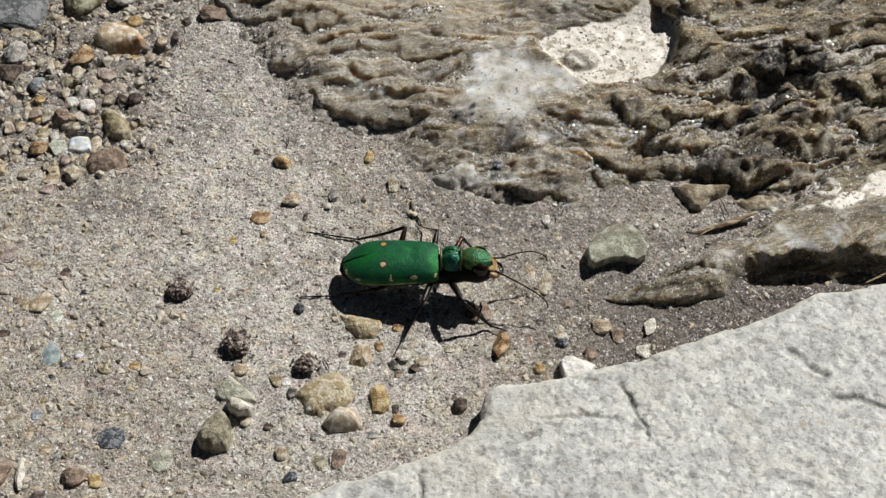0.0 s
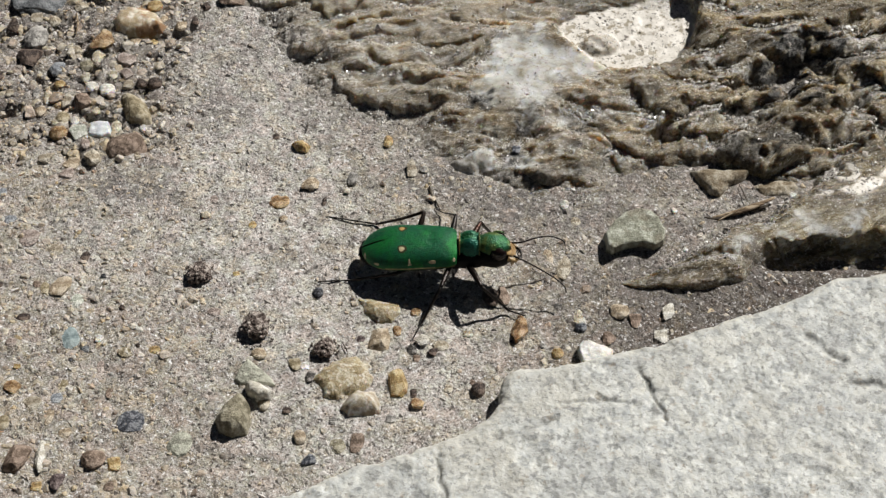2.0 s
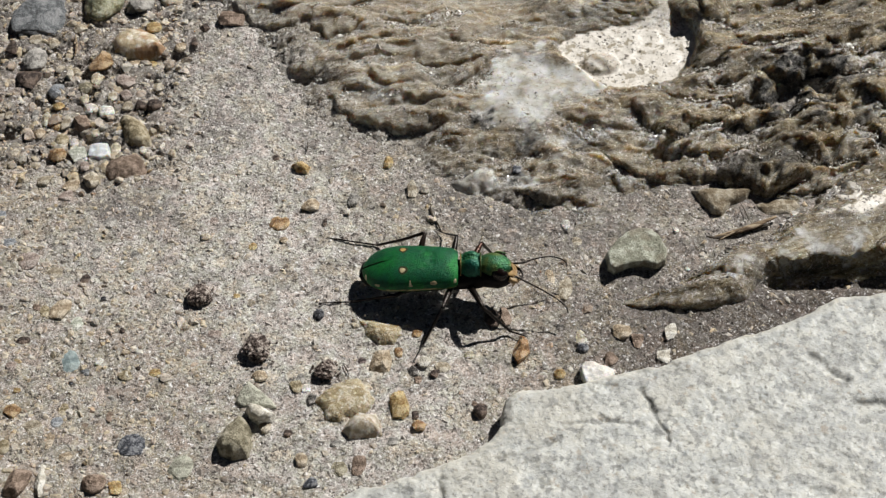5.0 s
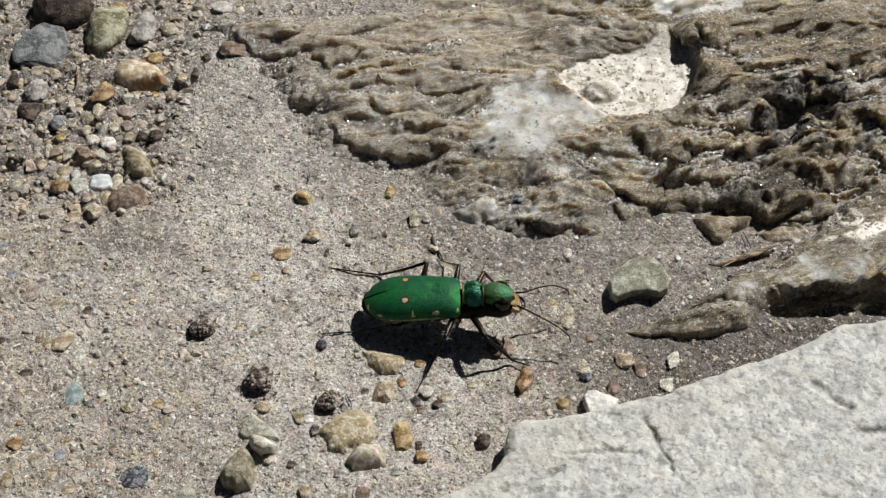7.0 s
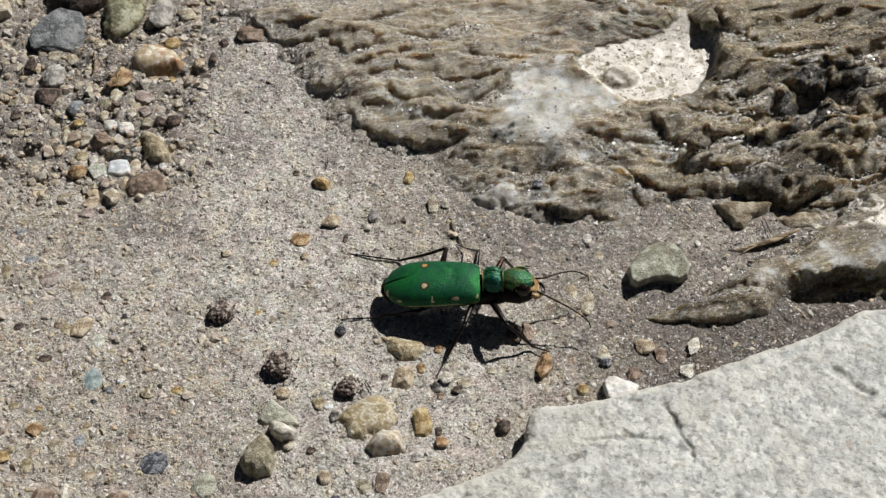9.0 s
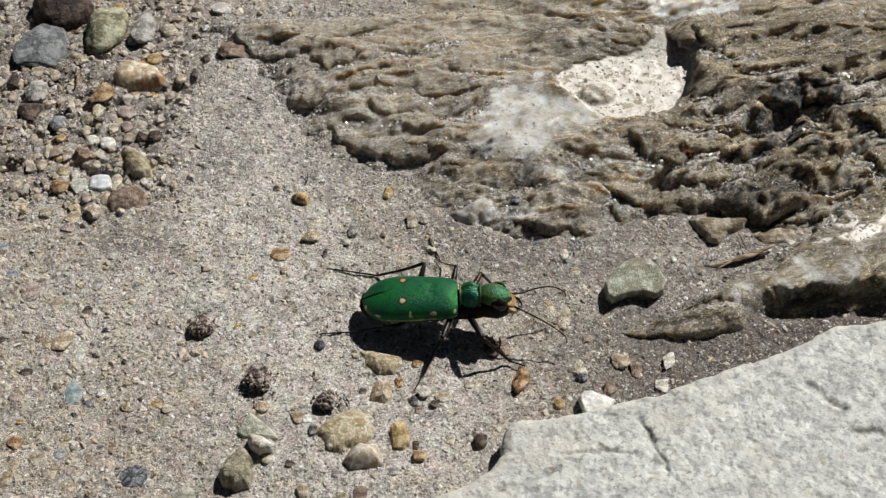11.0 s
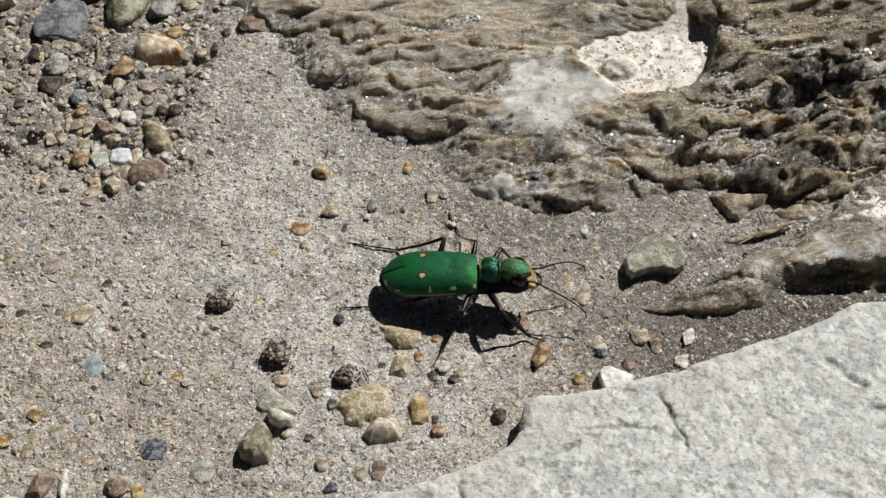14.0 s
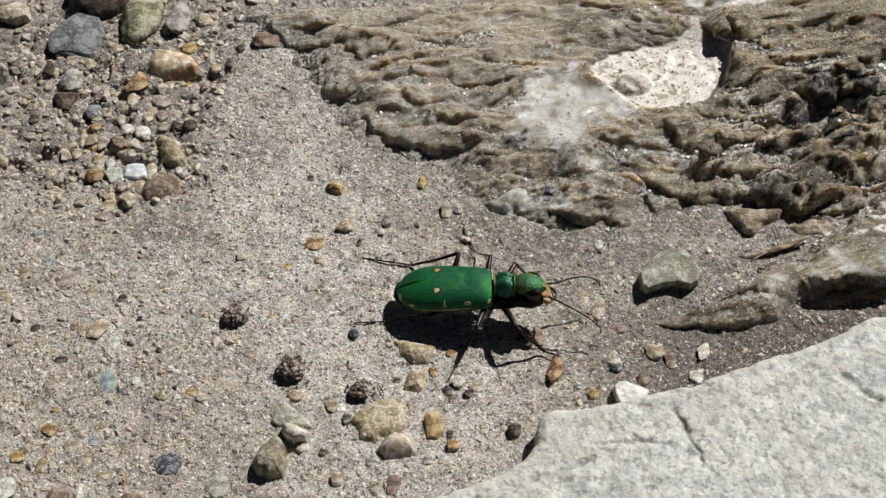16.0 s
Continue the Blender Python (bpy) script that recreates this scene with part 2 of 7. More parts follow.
def grit_material():
    n = Nodes("loose_grit", 0.35, 0.45)
    c = n.ramp(n.island(), (0.0, (0.06, 0.05, 0.045)), (0.05, (0.22, 0.175, 0.14)), (0.16, (0.44, 0.37, 0.295)), (0.34, (0.60, 0.53, 0.445)), (0.50, (0.52, 0.48, 0.395)), (0.64, (0.70, 0.62, 0.54)), (0.78, (0.84, 0.79, 0.72)), (0.88, (1.15, 1.12, 1.06)), (0.92, (0.64, 0.50, 0.32)), (0.96, (0.50, 0.36, 0.26)), (1.0, (0.44, 0.47, 0.46)))
    c = n.mix(1.0, c, n.ramp(n.noise(0.5, 5, 0.68), (0.28, (0.70, 0.675, 0.645)), (0.5, (0.98, 0.96, 0.935)), (0.72, (1.18, 1.165, 1.14))), "MULTIPLY")
    c = n.mix(n.ramp(n.noise(0.45, 4, 0.6, n.stretch(1, 1, 1, 40)), (0.58, 0.0), (0.70, 0.5)), c, (0.62, 0.51, 0.37))
    c = n.mix(n.math("MULTIPLY", n.attr("pale"), 0.65), c, n.ramp(n.island(), (0.0, (0.26, 0.235, 0.21)), (0.15, (0.68, 0.62, 0.545)), (0.5, (0.95, 0.89, 0.81)), (1.0, (1.35, 1.3, 1.2))))
    c = n.mix(n.math("MULTIPLY", n.attr("soil"), 0.6), c, n.ramp(n.island(), (0.0, (0.05, 0.042, 0.035)), (0.5, (0.28, 0.232, 0.185)), (0.8, (0.48, 0.41, 0.335)), (0.92, (1.0, 0.97, 0.90))))
    c = n.mix(n.math("MULTIPLY", n.ramp(n.noise(0.4, 5, 0.68), (0.56, 0.0), (0.64, 0.9)), n.ramp(n.noise(1.6, 2, 0.5), (0.5, 0.0), (0.56, 1.0))), c, n.ramp(n.island(), (0.0, (0.05, 0.045, 0.04)), (0.7, (0.20, 0.17, 0.145)), (1.0, (0.42, 0.38, 0.33))))
    c = n.mix(n.math("MULTIPLY", n.attr("specks"), 0.8), c, n.ramp(n.island(), (0.0, (0.04, 0.035, 0.033)), (0.35, (0.16, 0.14, 0.125)), (0.6, (0.42, 0.38, 0.335)), (0.85, (0.78, 0.74, 0.69)), (1.0, (1.2, 1.18, 1.14))))
    c = n.mix(n.math("MULTIPLY", n.attr("dark_soil"), 0.8), c, n.ramp(n.island(), (0.0, (0.03, 0.024, 0.02)), (0.6, (0.12, 0.095, 0.075)), (0.9, (0.30, 0.255, 0.21)), (1.0, (0.8, 0.76, 0.7))))
    c = n.mix(n.math("SUBTRACT", 0.38, n.math("MULTIPLY", n.math("MAXIMUM", n.attr("dark_soil"), n.math("MULTIPLY", n.attr("specks"), 0.8)), 0.34)), c, n.mix(n.noise(5.0, 3), (0.34, 0.30, 0.26), (0.78, 0.73, 0.66)))
    n.colour(n.mix(1.0, c, (0.97, 0.985, 1.035), "MULTIPLY"))
    n.bump(n.relief(8.0, 3), 0.05, 0.9)
    return n.mat


def gravel_material():
    n = Nodes("broken_gravel", 0.5, 0.4)
    c = n.ramp(n.island(), (0.0, (0.11, 0.085, 0.07)), (0.06, (0.30, 0.22, 0.165)), (0.18, (0.50, 0.41, 0.30)), (0.30, (0.68, 0.56, 0.37)), (0.44, (0.54, 0.485, 0.38)), (0.55, (0.66, 0.545, 0.45)), (0.66, (0.58, 0.55, 0.49)), (0.76, (0.80, 0.74, 0.64)), (0.85, (0.62, 0.47, 0.26)), (0.92, (0.92, 0.89, 0.83)), (0.97, (0.56, 0.36, 0.22)), (1.0, (0.38, 0.42, 0.42)))
    c = n.mix(n.math("MULTIPLY", n.attr("pale"), 0.5), c, n.ramp(n.island(), (0.0, (0.45, 0.40, 0.34)), (1.0, (0.98, 0.93, 0.85))))
    c = n.mix(0.1, c, (0.55, 0.49, 0.415))
    c = n.mix(1.0, c, n.ramp(n.noise(2.0, 5, 0.7), (0.25, 0.62), (0.5, 1.0), (0.75, 1.3)), "MULTIPLY")
    c = n.mix(n.ramp(n.noise(1.1, 4, 0.6), (0.50, 0.0), (0.72, 0.6)), c, n.ramp(n.noise(5.0, 3, 0.7), (0.2, (0.38, 0.33, 0.275)), (0.8, (0.82, 0.76, 0.67))))
    n.colour(c)
    n.bump(n.relief(2.2, 5, 0.65), 0.12, 1.0)
    n.bump(n.relief(8.0, 3, 0.65), 0.05, 0.8)
    n.b.inputs["Subsurface Weight"].default_value = 0.25
    n.b.inputs["Subsurface Radius"].default_value = (1.0, 0.7, 0.4)
    n.b.inputs["Subsurface Scale"].default_value = 0.25 * MM
    return n.mat


def rock_material():
    """Glassy quartz-rich rock: light sinks in and comes out amber on the shaded sides."""
    n = Nodes("weathered_quartzite", 0.4, 0.5)
    band = n.stretch(0.8, 2.0, 1.5, 8)
    grain = n.along(21, 0.55, 2.3, 1.8)
    base = n.ramp(n.noise(0.45, 8, 0.74, band, 0.6), (0.16, (0.13, 0.10, 0.06)), (0.36, (0.30, 0.255, 0.185)), (0.55, (0.47, 0.425, 0.35)), (0.80, (0.78, 0.745, 0.675)))
    base = n.mix(n.ramp(n.noise(0.17, 5, 0.65), (0.50, 0.0), (0.68, 0.75)), base, n.ramp(n.noise(1.1, 7, 0.75, band), (0.22, (0.24, 0.225, 0.19)), (0.5, (0.55, 0.535, 0.48)), (0.75, (0.84, 0.82, 0.77))))
    base = n.mix(n.ramp(n.noise(0.26, 6, 0.68, n.stretch(1, 2.0, 1.2, 12)), (0.50, 0.0), (0.68, 0.8)), base, n.ramp(n.noise(1.2, 5, 0.72, band), (0.25, (0.14, 0.085, 0.032)), (0.5, (0.33, 0.25, 0.14)), (0.75, (0.55, 0.465, 0.32))))
    rust = n.ramp(n.noise(0.7, 7, 0.7, grain, 0.4), (0.26, (0.05, 0.037, 0.015)), (0.42, (0.175, 0.134, 0.069)), (0.56, (0.34, 0.284, 0.172)), (0.66, (0.46, 0.425, 0.305)), (0.82, (0.70, 0.66, 0.57)))
    base = n.mix(n.math("MULTIPLY", n.attr("brown"), 0.9), base, rust)
    slate = n.ramp(n.noise(0.6, 8, 0.75, n.stretch(0.8, 2.6, 2.2, 10)), (0.22, (0.085, 0.066, 0.045)), (0.42, (0.22, 0.185, 0.135)), (0.60, (0.35, 0.31, 0.245)), (0.80, (0.56, 0.53, 0.46)))
    base = n.mix(n.math("MULTIPLY", n.attr("olive"), 0.85), base, slate)
    # dark: deeper brown rock, with painted shade under the overhang
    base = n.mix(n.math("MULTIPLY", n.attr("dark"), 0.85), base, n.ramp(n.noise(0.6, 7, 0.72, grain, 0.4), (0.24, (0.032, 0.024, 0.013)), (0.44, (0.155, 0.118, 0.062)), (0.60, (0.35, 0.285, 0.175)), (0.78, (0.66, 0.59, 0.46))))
    base = n.mix(n.ramp(n.noise(3.6, 4, 0.8), (0.66, 0.0), (0.74, 0.9)), base, (1.05, 1.03, 0.98))
    base = n.mix(n.ramp(n.noise(2.3, 5, 0.78, n.stretch(1, 1.8, 1.2, 8)), (0.62, 0.0), (0.74, 0.75)), base, (0.10, 0.075, 0.045))
    wide = n.ramp(n.noise(0.24, 7, 0.68, n.along(14, 0.7, 2.0, 1.6), 0.5), (0.25, 0.62), (0.5, 1.0), (0.75, 1.4))
    tight = n.ramp(n.noise(1.7, 6, 0.8, n.stretch(0.8, 2.6, 1.8, 8)), (0.24, 0.8), (0.5, 1.02), (0.72, 1.28))
    base = n.mix(1.0, n.mix(1.0, base, wide, "MULTIPLY"), tight, "MULTIPLY")
    base = n.mix(n.math("MULTIPLY", n.attr("bleach"), n.ramp(n.noise(0.5, 7, 0.74, band), (0.25, 0.1), (0.6, 0.85))), base, n.ramp(n.noise(1.4, 6, 0.75, band), (0.25, (0.36, 0.30, 0.205)), (0.6, (0.66, 0.60, 0.50))))
    vein = n.math("ADD", n.attr("quartz"), n.math("MULTIPLY", n.math("SUBTRACT", n.noise(0.4, 4, 0.6), 0.5), 1.0))
    milk = n.math("MULTIPLY", n.ramp(vein, (0.35, 0.0), (0.58, 1.0)), n.ramp(n.attr("quartz"), (0.02, 0.0), (0.12, 1.0)))
    quartz = n.ramp(n.noise(0.4, 5, 0.6, n.bent(0.5, 1.2)), (0.22, (0.46, 0.425, 0.35)), (0.42, (0.66, 0.65, 0.61)), (0.62, (0.80, 0.81, 0.795)), (0.8, (0.94, 0.95, 0.94)))
    quartz = n.mix(n.ramp(n.noise(1.9, 5, 0.75), (0.62, 0.0), (0.74, 0.7)), quartz, (0.34, 0.30, 0.235))
    base = n.mix(milk, base, quartz)
    crust = n.ramp(n.noise(1.5, 6, 0.75), (0.20, (0.50, 0.43, 0.34)), (0.34, (0.92, 0.87, 0.785)), (0.6, (1.06, 1.01, 0.93)))
    crust = n.mix(n.ramp(n.noise(0.9, 3, 0.6), (0.66, 0.0), (0.72, 0.8)), crust, (0.42, 0.36, 0.25))
    crust = n.mix(n.ramp(n.noise(2.2, 3, 0.7), (0.68, 0.0), (0.75, 0.9)), crust, (0.13, 0.115, 0.09))
    base = n.mix(n.attr("crust"), base, crust)
    # near-black: slate stains, and painted shade in the pits
    base = n.mix(n.attr("stain_shade"), base, n.ramp(n.noise(2.4, 5, 0.75), (0.3, (0.012, 0.011, 0.010)), (0.6, (0.055, 0.053, 0.05)), (0.78, (0.40, 0.38, 0.34))))
    base = n.mix(n.math("MULTIPLY", n.attr("dust"), n.ramp(n.noise(1.8, 6, 0.78), (0.42, 0.0), (0.54, 1.0))), base, n.ramp(n.noise(4.0, 3, 0.7), (0.25, (0.30, 0.28, 0.26)), (0.5, (0.80, 0.77, 0.73)), (0.75, (1.15, 1.12, 1.08))))
    sand = n.ramp(n.cells(4.0, out="Value"), (0.0, (0.07, 0.06, 0.05)), (0.15, (0.32, 0.28, 0.235)), (0.5, (0.54, 0.49, 0.43)), (0.85, (0.78, 0.74, 0.68)), (0.95, (1.05, 1.04, 1.0)))
    base = n.mix(n.math("MULTIPLY", n.attr("sand"), n.ramp(n.noise(1.0, 5, 0.7), (0.3, 0.1), (0.6, 1.0))), base, sand)
    n.colour(base)
    n.rough(n.ramp(n.noise(2.5, 4, 0.7), (0.3, 0.16), (0.7, 0.5)))
    clear = n.math("SUBTRACT", 1.0, n.math("MAXIMUM", n.math("MAXIMUM", n.attr("crust"), n.attr("sand")), n.math("MAXIMUM", n.math("MULTIPLY", n.attr("dark"), 0.45), n.attr("stain_shade"))))
    n.link(n.math("MULTIPLY", clear, 0.95), n.b.inputs["Subsurface Weight"])
    n.b.inputs["Subsurface Radius"].default_value = (1.0, 0.72, 0.42)
    n.b.inputs["Subsurface Scale"].default_value = 2.0 * MM
    calm = n.math("SUBTRACT", 1.0, n.math("MULTIPLY", n.math("MAXIMUM", n.attr("crust"), n.attr("quartz")), 0.85))
    n.bump(n.math("MULTIPLY", calm, n.relief(0.7, 6, 0.62, n.along(14, 0.8, 1.8, 1.4), 0.3)), 0.55, 1.0)
    n.bump(n.math("MULTIPLY", calm, n.relief(3.5, 5, 0.76, n.along(16, 0.7, 1.6, 1.3))), 0.14, 1.0)
    return n.mat


def slab_material():
    n = Nodes("pale_granite", 0.55, 0.4)
    warp = n.bent(1.5, 0.6)
    c = n.ramp(n.noise(0.9, 5, 0.62, n.bent(0.6, 0.9)), (0.24, (0.42, 0.435, 0.44)), (0.40, (0.74, 0.755, 0.75)), (0.52, (1.04, 1.05, 1.01)), (0.72, (1.3, 1.3, 1.24)))
    c = n.mix(0.42, c, n.ramp(n.cells(1.05, co=warp, out="Value"), (0.0, (0.42, 0.44, 0.45)), (0.25, (0.72, 0.74, 0.735)), (0.5, (1.02, 1.01, 0.93)), (0.75, (1.12, 1.13, 1.10)), (1.0, (0.84, 0.79, 0.68))))
    c = n.mix(0.33, c, n.ramp(n.cells(2.6, co=warp, out="Value"), (0.0, (0.48, 0.48, 0.47)), (0.3, (0.86, 0.86, 0.83)), (1.0, (1.2, 1.2, 1.16))))
    c = n.mix(n.ramp(n.noise(0.2, 5, 0.65), (0.50, 0.0), (0.66, 0.5)), c, n.ramp(n.noise(1.8, 4, 0.6), (0.25, (0.50, 0.50, 0.49)), (0.75, (0.86, 0.87, 0.85))))
    c = n.mix(n.ramp(n.noise(0.14, 4), (0.55, 0.0), (0.74, 0.35)), c, (0.95, 0.88, 0.74))
    c = n.mix(n.ramp(n.noise(1.1, 4, 0.62), (0.63, 0.0), (0.73, 0.65)), c, (0.38, 0.38, 0.37))
    c = n.mix(n.ramp(n.noise(2.6, 3, 0.6), (0.70, 0.0), (0.78, 0.55)), c, (0.30, 0.285, 0.265))
    c = n.mix(n.ramp(n.noise(0.75, 5, 0.7, n.stretch(1, 1, 1, 70)), (0.70, 0.0), (0.78, 0.45)), c, (0.66, 0.52, 0.38))
    c = n.mix(n.math("MULTIPLY", n.attr("crack"), 0.85), c, n.ramp(n.noise(3.0, 3, 0.6), (0.3, (0.22, 0.215, 0.20)), (0.7, (0.50, 0.49, 0.46))))
    c = n.mix(n.math("MULTIPLY", n.attr("lip"), 0.6), c, (1.16, 1.12, 1.02))
    n.colour(n.mix(1.0, c, (0.76, 0.775, 0.775), "MULTIPLY"))
    n.b.inputs["Subsurface Weight"].default_value = 0.4
    n.b.inputs["Subsurface Radius"].default_value = (1.0, 0.9, 0.72)
    n.b.inputs["Subsurface Scale"].default_value = 0.55 * MM
    n.bump(n.relief(0.8, 4, 0.6, warp), 0.14, 1.0)
    n.bump(n.cells(2.6, co=warp), 0.05, 0.6)
    n.bump(n.relief(5.0, 3, 0.6), 0.03, 1.0)
    return n.mat


STONES = {}


def stone(key, words, dark, mid, pale, rough=0.65, scale=0.9, patch=None, spec=0.35, plain=False):
    """Mottled pebble material in three tones, with an optional coloured patch."""
    dark, mid, pale = (tuple(1.22 * v for v in c) for c in (dark, mid, pale))
    n = Nodes(key + "_stone", rough, spec)
    c = n.ramp(n.noise(scale, 6, 0.72), (0.30, tuple(0.85 * v for v in dark)), (0.42, dark), (0.52, tuple(1.06 * v for v in mid)), (0.66, tuple(1.1 * v for v in pale)))
    if patch:
        c = n.mix(n.ramp(n.noise(0.45, 4, 0.6), (0.52, 0.0), (0.66, 0.85)), c, patch)
    over = 0.2 if plain else 0.6
    c = n.mix(n.ramp(n.noise(4.0, 3, 0.7), (0.64, 0.0), (0.74, 0.55 * over)), c, tuple(min(1.2, v * 1.3 + 0.06) for v in pale))
    c = n.mix(n.ramp(n.noise(2.6, 4, 0.75), (0.66, 0.0), (0.76, 0.5 * over)), c, tuple(0.55 * v for v in dark))
    h = n.t.nodes.new("ShaderNodeHueSaturation")
    n.link(n.math("ADD", 0.86, n.math("MULTIPLY", n.each(), 0.28)), h.inputs["Value"])
    n.link(c, h.inputs["Color"])
    n.colour(h.outputs[0])
    n.bump(n.relief(1.5, 6, 0.72), 0.32 * (0.35 if plain else 1.0), 1.0)
    n.bump(n.relief(7.0, 3, 0.7), 0.10 * over, 1.0)
    if rough <= 0.5:
        n.b.inputs["Subsurface Weight"].default_value = 0.45
        n.b.inputs["Subsurface Radius"].default_value = (1.0, 0.65, 0.35)
        n.b.inputs["Subsurface Scale"].default_value = 0.5 * MM
    STONES[key] = (n.mat, words)


stone("rust", "cream quartz pebble with rusty orange stains", (0.52, 0.42, 0.28), (0.68, 0.62, 0.50), (0.80, 0.76, 0.68), patch=(0.42, 0.21, 0.07), rough=0.4, scale=0.6, plain=True)
stone("quartzrust", "milky quartz pebble with a rusty brown side", (0.58, 0.50, 0.38), (0.74, 0.70, 0.62), (0.86, 0.83, 0.77), patch=(0.44, 0.30, 0.15), rough=0.35, scale=0.5, plain=True)
stone("slate", "dull blue-grey slate stone", (0.13, 0.14, 0.15), (0.22, 0.235, 0.25), (0.32, 0.33, 0.34))
stone("slatepale", "pale blue-grey stone", (0.25, 0.27, 0.30), (0.34, 0.36, 0.39), (0.43, 0.45, 0.47))
stone("umber", "dark brown stone", (0.05, 0.035, 0.03), (0.11, 0.08, 0.065), (0.2, 0.15, 0.12))
stone("olive", "olive-grey stone with a dusty face", (0.28, 0.25, 0.17), (0.43, 0.39, 0.28), (0.56, 0.52, 0.405))
stone("olivetan", "olive-tan stone", (0.27, 0.22, 0.13), (0.42, 0.355, 0.235), (0.52, 0.465, 0.35))
stone("greengrey", "greenish grey stone", (0.32, 0.32, 0.26), (0.44, 0.445, 0.365), (0.54, 0.54, 0.455))
stone("grey", "rough light grey stone", (0.25, 0.24, 0.225), (0.37, 0.355, 0.33), (0.52, 0.50, 0.47))
stone("darkgrey", "dark grey porous stone", (0.08, 0.075, 0.07), (0.2, 0.185, 0.17), (0.34, 0.32, 0.30))
stone("darkpurple", "dark purplish porous stone", (0.07, 0.05, 0.05), (0.15, 0.115, 0.11), (0.26, 0.21, 0.20), rough=0.8)
stone("navy", "blue-black speckled stone", (0.045, 0.05, 0.065), (0.11, 0.12, 0.145), (0.32, 0.33, 0.35), scale=2.5)
stone("peat", "dark red-brown glassy stone", (0.016, 0.010, 0.008), (0.04, 0.024, 0.017), (0.11, 0.075, 0.055), rough=0.55)
stone("moss", "olive-green stone with pale worn patches", (0.17, 0.165, 0.095), (0.31, 0.305, 0.20), (0.50, 0.50, 0.38), scale=0.5, rough=0.5)
stone("sandquartz", "cream and ochre quartz stone", (0.42, 0.34, 0.20), (0.58, 0.52, 0.40), (0.76, 0.72, 0.63), rough=0.45, scale=0.5, patch=(0.50, 0.40, 0.22))
stone("ink", "blue-black crumb of stone", (0.02, 0.021, 0.027), (0.05, 0.052, 0.064), (0.15, 0.155, 0.17), scale=2.5)
stone("teal", "flat dull blue-green stone", (0.22, 0.29, 0.30), (0.30, 0.375, 0.385), (0.38, 0.45, 0.45), plain=True)
stone("cream", "smooth cream pebble", (0.48, 0.42, 0.31), (0.64, 0.58, 0.45), (0.78, 0.73, 0.62), rough=0.45)
stone("white", "small white quartz pebble", (0.66, 0.64, 0.59), (0.82, 0.80, 0.76), (0.95, 0.94, 0.91), rough=0.5)
stone("whitechip", "bright white chip of stone", (0.62, 0.58, 0.49), (0.78, 0.75, 0.67), (0.86, 0.84, 0.78))
stone("pinkwhite", "smooth pinkish white stone tucked against a slab", (0.62, 0.61, 0.59), (0.70, 0.69, 0.67), (0.76, 0.75, 0.73), rough=0.45, plain=True)
stone("bluewhite", "smooth bluish white quartz stone", (0.54, 0.57, 0.60), (0.60, 0.63, 0.66), (0.66, 0.69, 0.72), rough=0.4, plain=True)
stone("ochre", "ochre yellow pebble", (0.38, 0.26, 0.11), (0.54, 0.40, 0.19), (0.68, 0.55, 0.33), rough=0.45)
stone("tan", "tan orange pebble", (0.26, 0.15, 0.07), (0.42, 0.28, 0.14), (0.58, 0.44, 0.28), rough=0.4)
stone("rustbrown", "glassy rust-brown pebble", (0.16, 0.085, 0.035), (0.34, 0.20, 0.09), (0.56, 0.42, 0.28), rough=0.35, scale=0.7)
stone("tanpale", "pale tan pebble", (0.40, 0.31, 0.21), (0.56, 0.46, 0.33), (0.68, 0.59, 0.47))
stone("beige", "dusty beige stone", (0.36, 0.30, 0.215), (0.49, 0.435, 0.335), (0.62, 0.57, 0.48))
stone("brown", "reddish brown stone", (0.19, 0.135, 0.10), (0.29, 0.215, 0.165), (0.39, 0.30, 0.24))
stone("pinkish", "pinkish grey stone", (0.34, 0.27, 0.235), (0.45, 0.37, 0.33), (0.54, 0.47, 0.43))
stone("palegreen", "pale green-white angular stone", (0.52, 0.55, 0.46), (0.68, 0.70, 0.61), (0.80, 0.81, 0.74))
stone("clod", "dark brown crumbly clod of earth", (0.10, 0.075, 0.066), (0.25, 0.20, 0.175), (0.56, 0.50, 0.45), rough=0.95, scale=1.8)
stone("plate", "brown-grey rock flake", (0.24, 0.185, 0.115), (0.44, 0.385, 0.29), (0.56, 0.51, 0.42), scale=0.7)
stone("palegreenstone", "pale grey-green stone with a broken lower face", (0.34, 0.345, 0.265), (0.50, 0.515, 0.42), (0.64, 0.655, 0.57), scale=0.7, patch=(0.34, 0.31, 0.225))


# ---- meshes ----
def link_mesh(name, verts, faces, material, smooth_faces=True):
    """A mesh object from arrays in millimetres."""
    me = bpy.data.meshes.new(name)
    v = np.asarray(verts, float) * MM
    me.from_pydata([], [], []) if len(v) == 0 else None
    f = np.asarray(faces) if not isinstance(faces, list) else None
    if f is not None:
        k = f.shape[1]
        me.vertices.add(len(v))
        me.vertices.foreach_set("co", v.ravel())
        me.loops.add(f.size)
        me.loops.foreach_set("vertex_index", f.ravel().astype(np.int32))
        me.polygons.add(len(f))
        me.polygons.foreach_set("loop_start", np.arange(0, f.size, k, dtype=np.int32))
    else:
        me.from_pydata(v.tolist(), [], faces)
    me.update(calc_edges=True)
    me.validate()
    me.polygons.foreach_set("use_smooth", np.full(len(me.polygons), smooth_faces))
    me.materials.append(material)
    return new(name, me)


def set_attr(ob, name, values):
    a = ob.data.attributes.new(name, "FLOAT", "POINT")
    a.data.foreach_set("value", np.asarray(values, np.float32).ravel())


def grid_faces(nx, ny):
    i = (np.arange(ny - 1)[:, None] * nx + np.arange(nx - 1)[None, :]).ravel()
    return np.stack([i, i + 1, i + nx + 1, i + nx], 1)


